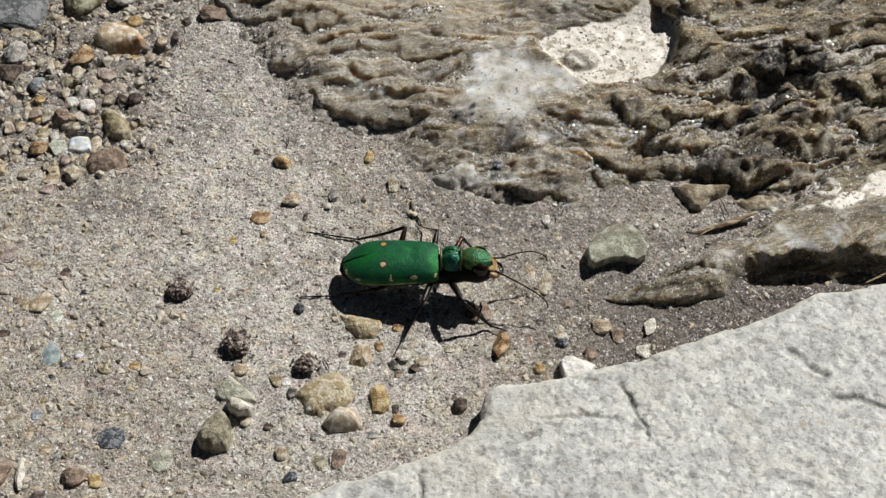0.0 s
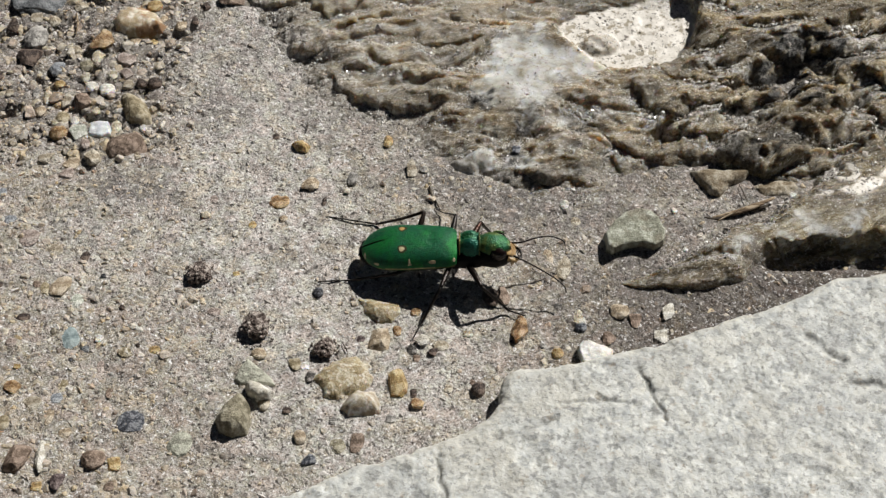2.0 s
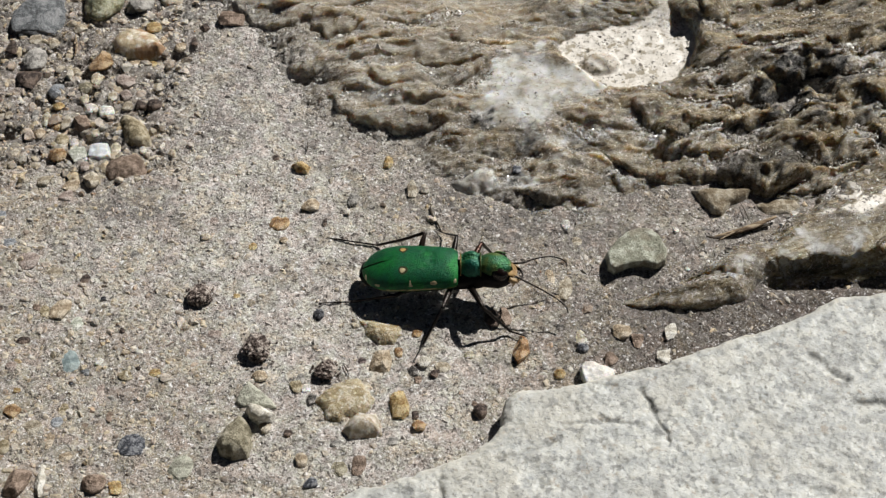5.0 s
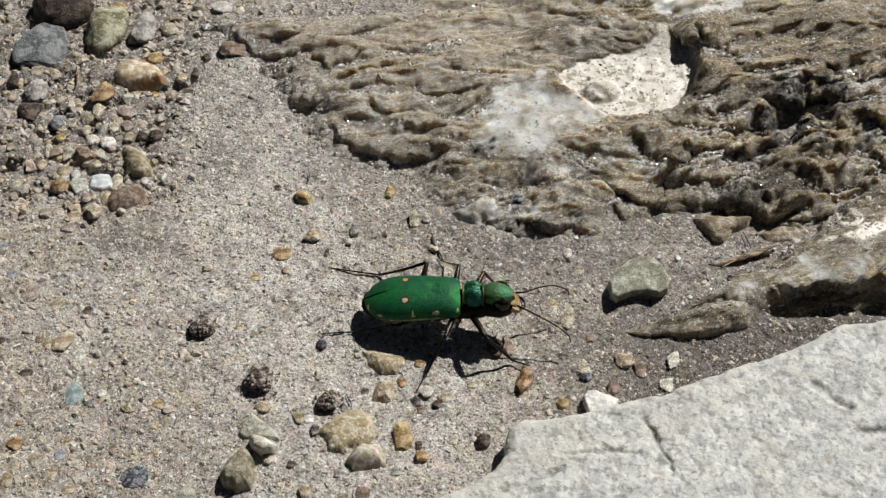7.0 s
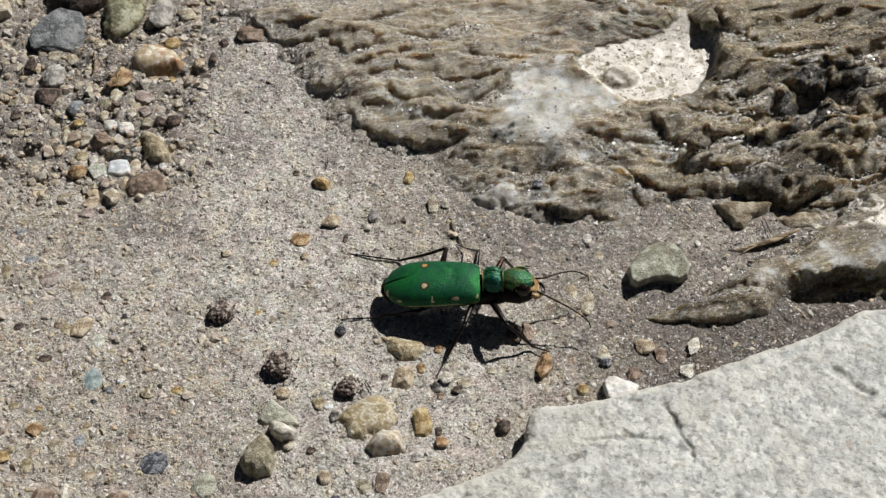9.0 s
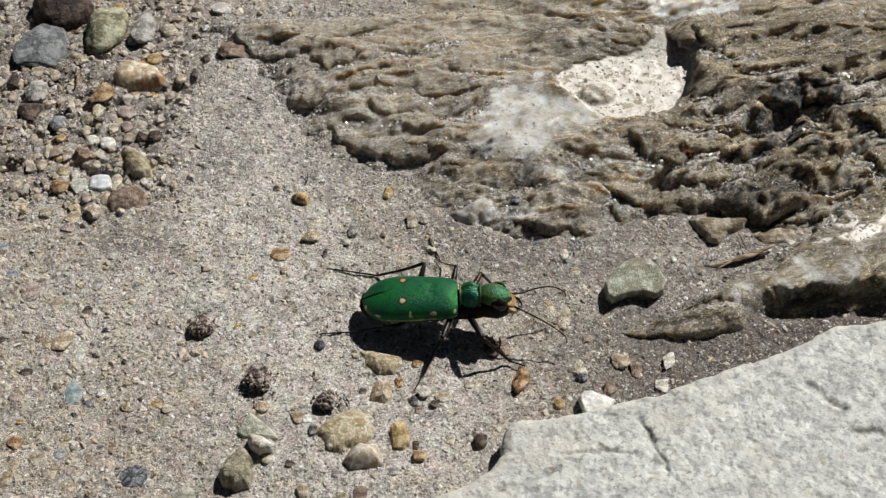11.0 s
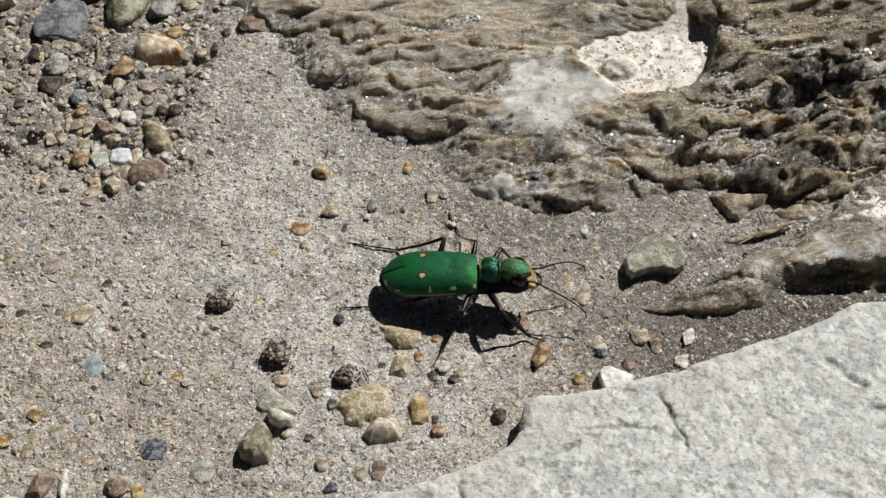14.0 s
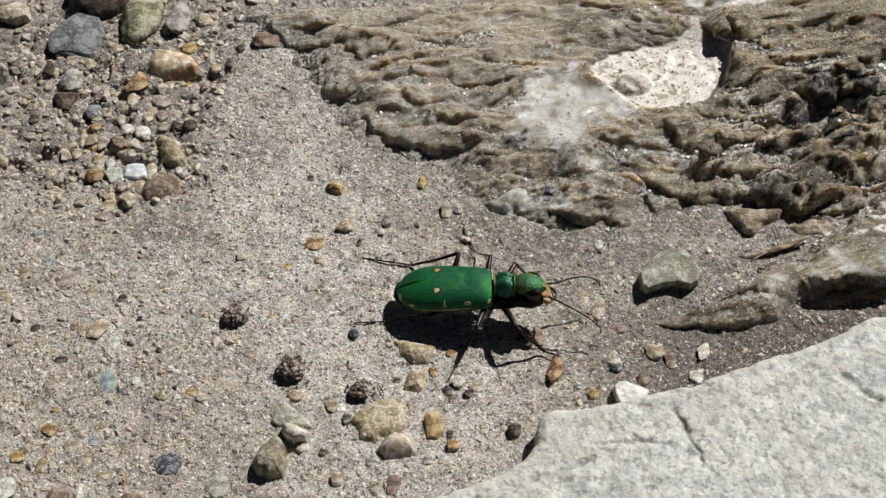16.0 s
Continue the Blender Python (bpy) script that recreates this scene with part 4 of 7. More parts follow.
def ground_height(x, y):
    h = 0.22 * fbm(x * 0.06, y * 0.06, 3, 30) + 0.13 * fbm(x * 0.35, y * 0.35, 4, 31) + 0.07 * fbm(x * 1.4, y * 1.4, 3, 32)
    # a hollow under the overhanging rock
    x, y = np.asarray(x, float), np.asarray(y, float)
    near = np.maximum(np.abs((y - (-2.2 + 0.06 * (x - 27)))) - 0.9, 0)
    pile = smooth(-22, -29, x) * smooth(6, 13, y)
    h = h - pile * (1.5 * np.clip(fbm(x * 0.3, y * 0.34, 3, 35) - 0.12, 0, 0.7) + 0.5 * np.clip(fbm(x * 0.9, y * 0.9, 2, 36) - 0.1, 0, 1))
    return h - 1.1 * np.exp(-(near / 0.9) ** 2) * smooth(TONGUE_X - 0.5, TONGUE_X + 1.5, x) * smooth(60, 50, x)


def soil_amount(x, y):
    """Browner, finer soil beside the rock and between rock and slab."""
    d = inside_distance(x, y, ROCK)
    near = smooth(-9, -1, d) * smooth(-6.96, 5.61, x)
    gap = smooth(0.74, 12.23, x) * (1 - 0.5 * smooth(-4.36, 0.07, y))
    pile = 0.7 * smooth(-20.87, -28.62, x) * smooth(7.35, 16.53, y)
    return np.clip(np.maximum(np.maximum(near * 0.6, gap), pile) + 0.35 * fbm(x * 0.2, y * 0.2, 3, 40), 0, 1)


def dark_soil_amount(x, y):
    """Darker brown earth in the gap between the rock and the slab."""
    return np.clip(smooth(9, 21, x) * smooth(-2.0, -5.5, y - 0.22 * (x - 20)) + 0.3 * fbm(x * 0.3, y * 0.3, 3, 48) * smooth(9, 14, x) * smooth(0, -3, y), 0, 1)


def pale_amount(x, y):
    """The dusty, almost white band across the ground."""
    d = line_distance(x, y, [(-18.22, 27.16), (-19.57, 16.53), (-17.02, 8.72), (-18.42, 0.71), (-14.72, -4.98), (-10.30, -9.83), (-8.14, -18.99)])[0]
    d = np.abs(d) + 3.0 * fbm(x * 0.12, y * 0.12, 3, 44)
    e = np.hypot((x + 31.05) / 9.0, (y + 1.85) / 7.0)
    g = np.hypot((x - 7.31) / 7.0, (y - 3.00) / 3.0)
    return np.clip(1.1 * np.maximum(np.maximum(smooth(15.0, 1.0, d), 0.6 * smooth(1.2, 0.4, e)), 0.15 * smooth(1.2, 0.5, g)) + 0.3 * fbm(x * 0.3, y * 0.3, 3, 45), 0, 1)


def specks_amount(x, y):
    """Dark, broken grains lying thick in some places."""
    specks = np.maximum(np.exp(-((x + 23.55) / 4.0) ** 2 - ((y - 15.43) / 3.5) ** 2), 0.55 * smooth(-5, -1.0, inside_distance(x, y, ROCK)))
    specks = np.maximum(specks, np.exp(-((x + 29.01) / 4.5) ** 2 - ((y - 5.32) / 3.5) ** 2) * 0.8)
    specks = np.maximum(specks, 0.95 * np.exp(-((x - 5.0) / 8.0) ** 2 - ((y - 3.6) / 3.2) ** 2))
    specks = np.maximum(specks, 0.9 * np.exp(-((x + 1.5) / 4.5) ** 2 - ((y - 6.6) / 2.6) ** 2))
    specks = np.maximum(specks, 0.55 * smooth(-23.78, -27.45, x) * smooth(7.35, 14.35, y))
    return np.clip(specks + 0.45 * fbm(x * 0.25, y * 0.25, 3, 47), 0, 1)


def build_ground():
    xs, ys = spread(-46, 46, 0.2, 20000), spread(-34, 48, 0.24, 20000)
    x, y = np.meshgrid(xs, ys)
    z = ground_height(x, y)
    far = np.hypot(x, y) > 90
    z = np.where(far, 0.2 * perlin(x * 0.01, y * 0.01), z)
    g = link_mesh("ground", np.stack([x, y, z], -1).reshape(-1, 3), grid_faces(len(xs), len(ys)), ground_material())
    set_attr(g, "soil", np.where(far, 0.3, soil_amount(x, y)))
    set_attr(g, "pale", np.where(far, 0.3, pale_amount(x, y)))
    set_attr(g, "specks", np.where(far, 0.0, specks_amount(x, y)))
    set_attr(g, "dark_soil", np.where(far, 0.0, dark_soil_amount(x, y)))
    tagged(g, "pale sandy ground of pressed grit and brown soil", "ground", kind="structure")


def build_rock():
    xs, ys = np.arange(-28, 62, 0.15), np.arange(-8, 62, 0.16)
    x, y = np.meshgrid(xs, ys)
    z, lean, crust, dust = rock_height(x, y)
    z = z - 7 * smooth(54, 61, np.maximum(x, y))
    # only what lies in the rock's outline is kept
    keep = inside_distance(x, y, ROCK) > -1.6
    f = grid_faces(len(xs), len(ys))
    f = f[keep.ravel()[f].all(1)]
    used, inv = np.unique(f, return_inverse=True)
    v = np.stack([x - 0.35 * lean, y - lean, z], -1).reshape(-1, 3)[used]
    rock = link_mesh("rock", v, inv.reshape(-1, 4), rock_material())
    wob = 0.6 * fbm(x * 0.5, y * 0.5, 4, 50)
    q = smooth(-2.2, 1.8, inside_distance(x, y, QUARTZ) + 2.0 * fbm(x * 0.22, y * 0.3, 5, 57))
    q = q * (1 - 0.5 * smooth(15, 12.5, y + 2 * wob))
    q = np.maximum(q, 0.95 * smooth(-0.4, 0.5, inside_distance(x, y, QUARTZ_SMALL) + 0.8 * wob))
    q = np.maximum(q, 0.36 * smooth(-0.6, 1.0, inside_distance(x, y, TONGUE_TOP) + wob))
    q = np.maximum(q, smooth(-0.6, 0.6, inside_distance(x, y, MILK_BAND) + wob))
    crust = crust * (1 - 0.55 * smooth(25.55, 27.59, y + 0.8 * wob))
    crust = crust * (1 - 0.35 * smooth(1.15, 0.7, np.hypot((x - 12.68) / 1.7, (y - 21.84) / 1.25)))
    c = np.maximum(crust, smooth(-0.2, 0.2, inside_distance(x, y, CRUST) + 0.8 * wob))
    ring = np.hypot((x - 33.03) / 1.05, (y - 5.67) / 1.0) + 0.25 * wob
    c = np.maximum(c, smooth(1.32, 1.2, ring) * smooth(0.55, 0.75, ring))
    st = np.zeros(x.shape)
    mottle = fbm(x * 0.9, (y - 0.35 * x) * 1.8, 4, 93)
    # dark patches: mineral stains and the shade of hollows put into the colour
    for (sx, sy), r, k in STAINS_AND_SHADE:
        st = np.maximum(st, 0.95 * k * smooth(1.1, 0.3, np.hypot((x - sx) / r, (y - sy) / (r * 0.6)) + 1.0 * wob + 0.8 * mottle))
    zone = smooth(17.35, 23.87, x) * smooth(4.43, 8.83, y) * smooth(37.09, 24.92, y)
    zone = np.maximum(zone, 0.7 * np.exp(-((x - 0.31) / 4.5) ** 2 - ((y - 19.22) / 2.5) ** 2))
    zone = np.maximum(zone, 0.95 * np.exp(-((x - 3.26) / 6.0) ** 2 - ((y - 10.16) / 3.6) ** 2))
    # the face below the overhanging lip: its shade is put into the colour
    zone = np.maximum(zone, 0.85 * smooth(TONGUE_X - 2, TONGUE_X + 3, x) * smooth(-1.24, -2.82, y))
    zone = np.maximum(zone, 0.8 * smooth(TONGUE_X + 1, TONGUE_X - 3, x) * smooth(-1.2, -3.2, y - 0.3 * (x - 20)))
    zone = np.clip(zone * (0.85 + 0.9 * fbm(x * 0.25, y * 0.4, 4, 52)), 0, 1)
    cloud = np.exp(-((x - 5.70) / 6.0) ** 2 - ((y - 8.64) / 6.0) ** 2) * (0.22 + 0.7 * fbm(x * 0.3, y * 0.4, 4, 59))
    low = np.exp(-((x - 8.30) / 5.0) ** 2 - ((y - 4.70) / 3.2) ** 2) * (0.25 + 0.8 * fbm(x * 0.4, y * 0.5, 4, 74))
    q = np.clip(np.maximum(np.maximum(q, cloud), low), 0, 1)
    olive = smooth(4.6, 3.2, y + 0.5 * wob) * smooth(10.23, 14.02, x)
    olive = np.maximum(olive, smooth(-0.5, 0.8, inside_distance(x, y, TONGUE_TOP) + wob))
    olive = np.maximum(olive, np.clip(np.exp(-((x - 6.92) / 7.0) ** 2 - ((y - 7.75) / 5.0) ** 2) * (0.85 + 0.5 * wob), 0, 0.9))
    tail = smooth(TONGUE_X + 1, TONGUE_X - 3, x) * smooth(4.6, 3.2, y)
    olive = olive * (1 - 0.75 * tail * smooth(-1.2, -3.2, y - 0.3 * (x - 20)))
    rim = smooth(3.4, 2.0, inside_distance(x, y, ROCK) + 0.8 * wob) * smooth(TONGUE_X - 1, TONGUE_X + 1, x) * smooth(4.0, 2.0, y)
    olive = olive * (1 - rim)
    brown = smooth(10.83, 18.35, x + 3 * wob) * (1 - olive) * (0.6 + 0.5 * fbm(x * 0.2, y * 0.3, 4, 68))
    sand = smooth(4.6, 0.4, inside_distance(x, y, ROCK) + 3.0 * fbm(x * 0.3, y * 0.45, 4, 55)) * smooth(5.75, -1.19, x)
    sand = np.maximum(sand, 0.75 * smooth(2.6, 0.2, inside_distance(x, y, ROCK) + 2.5 * fbm(x * 0.35, y * 0.5, 4, 56)) * smooth(15, 11, x) * smooth(9.5, 6.5, y))
    bleach = smooth(21.09, 28.07, y + 2 * wob) * smooth(11.32, 6.08, x)
    bleach = np.maximum(bleach, 0.55 * smooth(-13.47, -9.39, x) * smooth(3.88, -1.22, x) * smooth(13.54, 17.90, y))
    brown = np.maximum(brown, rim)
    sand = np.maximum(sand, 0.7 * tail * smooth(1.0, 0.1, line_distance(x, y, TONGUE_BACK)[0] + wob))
    for name, val in (("bleach", bleach * (1 - c)), ("sand", sand), ("olive", olive * (1 - c)), ("brown", np.clip(brown, 0, 1) * (1 - c)), ("dark", zone * (1 - c) * (1 - q)), ("quartz", q * (1 - c)), ("crust", c), ("dust", dust), ("stain_shade", st * (1 - c))):
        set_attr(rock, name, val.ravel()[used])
    tagged(rock, "weathered brown-grey layered rock with a quartz patch and pale hollow", "rock")


# Cracks and dents of the slab: line, depth, width.
SLAB_CRACKS = [
    ([(13.86, -16.54), (14.41, -17.66), (15.08, -19.58), (15.83, -21.37)], 0.32, 0.14),
    ([(-1.79, -25.07), (-1.52, -27.23), (-1.00, -29.25)], 0.38, 0.22),
    ([(7.66, -19.96), (9.40, -19.50), (11.16, -19.58), (13.75, -19.96)], 0.2, 0.16),
    ([(27.6, -13.1), (28.5, -14.1), (29.3, -15.0), (29.9, -15.6)], 0.30, 0.34),
    ([(30.57, -17.77), (32.30, -17.99), (33.94, -18.76)], 0.36, 0.3),
    ([(2.5, -23.2), (5.0, -22.4), (7.4, -21.2)], 0.2, 0.22),
]


def build_slab():
    xs = np.concatenate([np.arange(-24, 42, 0.11), 42 + 1.4 ** np.arange(0, 11)])
    ys = np.concatenate([(-36 - 1.4 ** np.arange(0, 12))[::-1], np.arange(-36, 4, 0.11)])
    x, y = np.meshgrid(xs, ys)
    d = inside_distance(x, y, SLAB) + 0.22 * fbm(x * 0.45, y * 0.45, 4, 60) + 0.05 * perlin(x * 2.5, y * 2.5, 61)
    z = SLAB_TOP + 0.12 * fbm(x * 0.10, y * 0.10, 3, 62) + 0.05 * fbm(x * 0.6, y * 0.6, 3, 63)
    chip = fbm(x * 0.3, y * 0.34, 4, 64)
    z = z - 0.07 * smooth(0.22, 0.36, chip) - 0.05 * smooth(0.5, 0.62, chip) + 0.06 * np.abs(fbm(x * 0.28, y * 0.28, 3, 65)) - 0.05 * smooth(0.25, 0.6, fbm(x * 0.7, y * 0.7, 3, 69))
    crack = np.zeros(x.shape)
    for line, depth, width in SLAB_CRACKS:
        dd, al = line_distance(x, y, line)
        dd = dd + 0.22 * fbm(x * 0.9, y * 0.9, 3, 67)
        cut = np.exp(-(dd / width) ** 2) * np.clip(0.75 + 0.5 * perlin(x * 0.8, y * 0.8, 66), 0, 1)
        z = z - depth * cut
        crack = np.maximum(crack, cut * min(1.0, depth / 0.3))
    z = z - 0.55 * np.exp(-np.clip(d, 0, None) / 0.35) * (d > 0)
    z = np.where(d < 0, SLAB_TOP - 0.55 + d * 9.0, z)
    z = z - 5 * smooth(48, 68, x) - 5 * smooth(-48, -78, y)
    keep = d > -0.45
    f = grid_faces(len(xs), len(ys))
    f = f[keep.ravel()[f].all(1)]
    used, inv = np.unique(f, return_inverse=True)
    v = np.stack([x, y, np.maximum(z, -1.0)], -1).reshape(-1, 3)[used]
    slab = link_mesh("stone_slab", v, inv.reshape(-1, 4), slab_material())
    set_attr(slab, "crack", crack.ravel()[used])
    set_attr(slab, "lip", (smooth(0.9, 0.15, d + 0.3 * fbm(x * 0.6, y * 0.6, 3, 71)) * smooth(-0.15, 0.1, d)).ravel()[used])
    tagged(slab, "pale grey-white granite slab with a chipped edge and a thin crack", "stone slab")


build_ground()
build_rock()
build_slab()


# ---- loose grit ----
def ico(level=1):
    bm = bmesh.new()
    bmesh.ops.create_icosphere(bm, subdivisions=level, radius=0.5)
    v = np.array([p.co[:] for p in bm.verts])
    f = np.array([[p.index for p in q.verts] for q in bm.faces])
    bm.free()
    return v, f


def support(x, y):
    """The height of whatever lies at a place."""
    x, y = np.atleast_1d(np.asarray(x, float)), np.atleast_1d(np.asarray(y, float))
    z = ground_height(x, y)
    inside = inside_distance(x, y, ROCK) > -1.4
    if inside.any():
        z[inside] = np.maximum(z[inside], rock_height(x[inside], y[inside])[0])
    return z


def build_grit(count=105000):
    rs = np.random.RandomState(5)
    v0 = 0.5 * np.array([(1, 0, 0), (0, 1, 0), (-1, 0, 0), (0, -1, 0), (0, 0, 1), (0, 0, -1)], float)
    f0 = np.array([(0, 1, 4), (1, 2, 4), (2, 3, 4), (3, 0, 4), (1, 0, 5), (2, 1, 5), (3, 2, 5), (0, 3, 5)])
    tries = count * 3
    x, y = rs.uniform(-44, 44, tries), rs.uniform(-30, 44, tries)
    dens = 0.62 + 0.3 * smooth(-14, -24, x) * smooth(4, 14, y) + 0.9 * fbm(x * 0.2, y * 0.2, 4, 70) - 0.12 * soil_amount(x, y)
    ok = (inside_distance(x, y, SLAB) < -0.3) & (rs.uniform(0, 1, tries) < dens)
    rk = inside_distance(x, y, ROCK)
    ok &= rs.uniform(0, 1, tries) < np.maximum(smooth(3.5, 0.2, rk + 2.5 * fbm(x * 0.35, y * 0.45, 3, 72)), 0.05)
    x, y = x[ok][:count], y[ok][:count]
    m = len(x)
    size = np.clip((0.10 + 0.06 * rs.exponential(1.0, m)) * np.where(rs.uniform(0, 1, m) < 0.2, 1.9, 1.0), 0.10, 0.65)
    z = support(x, y) + size * rs.uniform(-0.36, -0.08, m)
    ang = rs.uniform(0, 2 * np.pi, m)
    sc = size[:, None] * rs.uniform(0.6, 1.5, (m, 3)) * np.array([1.15, 1.15, 0.62])
    p = v0[None] * sc[:, None, :] + rs.uniform(-0.16, 0.16, (m, len(v0), 3)) * size[:, None, None]
    c, s = np.cos(ang)[:, None], np.sin(ang)[:, None]
    q = np.stack([p[..., 0] * c - p[..., 1] * s + x[:, None], p[..., 0] * s + p[..., 1] * c + y[:, None], p[..., 2] + z[:, None]], -1)
    f = (f0[None] + (np.arange(m) * len(v0))[:, None, None]).reshape(-1, 3)
    g = link_mesh("grit", q.reshape(-1, 3), f, grit_material(), False)
    set_attr(g, "pale", np.repeat(pale_amount(x, y), len(v0)))
    set_attr(g, "soil", np.repeat(soil_amount(x, y), len(v0)))
    set_attr(g, "specks", np.repeat(specks_amount(x, y), len(v0)))
    set_attr(g, "dark_soil", np.repeat(dark_soil_amount(x, y), len(v0)))
    tagged(g, "scattered sand grains and grit on the ground", "grit", kind="stuff")


build_grit()


def build_crystals(count=14000):
    """Broken quartz grains caught in the hollows and along the ledges of the rock."""
    rs = np.random.RandomState(15)
    v0, f0 = ico()
    x, y = rs.uniform(-20, 38, count * 12), rs.uniform(-3, 46, count * 12)
    ok = inside_distance(x, y, ROCK) > 0.3
    x, y = x[ok], y[ok]
    h, _, pocket, dust = rock_height(x, y)
    cover = (1 - pocket) * smooth(1.0, -1.0, inside_distance(x, y, QUARTZ)) * np.clip(0.10 + 1.3 * dust + 0.55 * fbm(x * 0.35, y * 0.6, 4, 81), 0, 1) ** 2 + 0.01
    ok = rs.uniform(0, 1, len(x)) < cover * 0.8
    x, y, h = x[ok][:count], y[ok][:count], h[ok][:count]
    m = len(x)
    size = np.clip(0.07 + 0.05 * rs.exponential(1.0, m), 0.07, 0.4)
    p = v0[None] * (1 + rs.uniform(-0.4, 0.4, (m, len(v0))))[:, :, None] * (size[:, None] * rs.uniform(0.6, 1.3, (m, 3)))[:, None, :]
    q = p + np.stack([x, y, h + 0.1 * size], -1)[:, None, :]
    f = (f0[None] + (np.arange(m) * len(v0))[:, None, None]).reshape(-1, 3)
    n = Nodes("quartz_grains", 0.15, 0.6)
    n.colour(n.ramp(n.island(), (0.0, (0.16, 0.13, 0.10)), (0.2, (0.5, 0.44, 0.35)), (0.5, (0.85, 0.82, 0.76)), (0.8, (1.25, 1.24, 1.2))))
    g = link_mesh("quartz_grains", q.reshape(-1, 3), f, n.mat, False)
    tagged(g, "glinting white quartz grains caught on the weathered rock", "grit", kind="stuff")


build_crystals()


def build_gravel():
    """Small broken stones, most of them pressed into the ground, too many to count."""
    rs = np.random.RandomState(8)
    v0, f0 = ico(2)
    m = 130000
    x, y = rs.uniform(-46, 40, m), rs.uniform(-32, 46, m)
    pile = smooth(-21.9, -28.1, x) * smooth(6.0, 12.9, y)
    plain = 0.014 + 0.11 * smooth(-15, -30, x + 6 * fbm(x * 0.1, y * 0.1, 3, 33)) * smooth(10, 0, y) + 0.03 * smooth(0.1, 0.6, fbm(x * 0.2, y * 0.2, 3, 34))
    ok = (rs.uniform(0, 1, m) < plain + 0.12 * pile) & (inside_distance(x, y, SLAB) < -0.6) & (inside_distance(x, y, ROCK) < 0.0)
    x, y, pile = x[ok], y[ok], pile[ok]
    v, f = [], []
    z0 = ground_height(x, y)
    for k in range(len(x)):
        w = v0 * (1 + rs.uniform(-0.2, 0.2, (len(v0), 1)))
        for _ in range(5):
            d = rs.normal(size=3)
            d /= np.linalg.norm(d)
            w -= np.maximum(w @ d - rs.uniform(0.2, 0.42), 0)[:, None] * d
        loose = rs.uniform(0, 1) < 0.04 + 0.22 * pile[k]
        size = rs.uniform(0.26, 0.6) + (0.4 + 0.3 * pile[k]) * rs.uniform(0, 1) ** 3
        w = w * size * rs.uniform(0.7, 1.45, 3) * (1, 1, 0.75 if loose else 0.6)
        a = rs.uniform(0, 6.28)
        r = np.array([[math.cos(a), -math.sin(a), 0], [math.sin(a), math.cos(a), 0], [0, 0, 1]])
        z = z0[k] + size * (rs.uniform(-0.12, 0.14) if loose else rs.uniform(-0.22, -0.12))
        f.append(f0 + len(v) * len(v0))
        v.append(w @ r.T + (x[k], y[k], z))
    g = link_mesh("gravel", np.concatenate(v), np.concatenate(f), gravel_material(), False)
    set_attr(g, "pale", np.repeat(pale_amount(x, y), len(v0)))
    tagged(g, "fine broken gravel of mixed tan and grey stones", "gravel", kind="stuff")


build_gravel()


# ---- pebbles ----
PEBBLE_COUNT = [0]


def pebble(x, y, a, b, c, key, shape, sink, turn):
    """One stone: a x b across, c high, sunk by a share of its height into what lies beneath."""
    PEBBLE_COUNT[0] += 1
    rs = np.random.RandomState(100 + PEBBLE_COUNT[0])
    bm = bmesh.new()
    bmesh.ops.create_icosphere(bm, subdivisions=4 if max(a, b) > 1.6 else 3, radius=1.0)
    v = np.array([p.co[:] for p in bm.verts])
    f = np.array([[p.index for p in q.verts] for q in bm.faces])
    bm.free()
    # boxy blank, then cut by planes to give faces and edges
    if shape in "al":
        m = np.array(Euler(rs.uniform(-0.5, 0.5, 3)).to_matrix()) if shape == "a" else np.eye(3)
        w = v @ m
        v = (w / (np.abs(w) ** 5).sum(1, keepdims=True) ** 0.2) @ m.T
    n = 20 if shape == "a" else 8
    for k in range(n):
        d = rs.normal(size=3)
        d /= np.linalg.norm(d)
        at = rs.uniform(0.62, 0.95) if shape == "a" else rs.uniform(0.78, 0.95)
        over = np.maximum(v @ d - at, 0)
        v = v - (0.97 * over)[:, None] * d
    off = rs.uniform(0, 50, 3)
    bumps = np.array([noise.fractal(Vector(p * 1.6 + off), 0.8, 2.2, 4) for p in v])
    v = v * (1 + (0.05 if shape == "a" else 0.08) * bumps)[:, None]
    fine = np.array([noise.fractal(Vector(p * 5.0 + off), 0.9, 2.2, 3) for p in v])
    v = v * (1 + (0.16 if shape == "p" else 0.025) * fine)[:, None]
    v = v / np.abs(v).max(0) * np.array([a, b, c]) / 2
    under = support(x + a * np.array([0, 0.35, -0.35, 0, 0]), y + b * np.array([0, 0, 0, 0.35, -0.35]))
    z = 0.5 * float(under.max() + under.mean()) + c * (0.5 - sink)
    mat, words = STONES[key]
    ob = link_mesh("pebble" if max(a, b) < 3.5 else "stone", v, f, mat, shape in "rp")
    ob.matrix_world = pose(x * MM, y * MM, z * MM, rs.uniform(-5, 5), rs.uniform(-5, 5), turn)
    tagged(ob, words + (" pressed into sandy ground" if shape in "fl" else " lying on sandy ground"), "pebble" if max(a, b) < 3.5 else "stone", group="pebbles on the ground")
    return ob


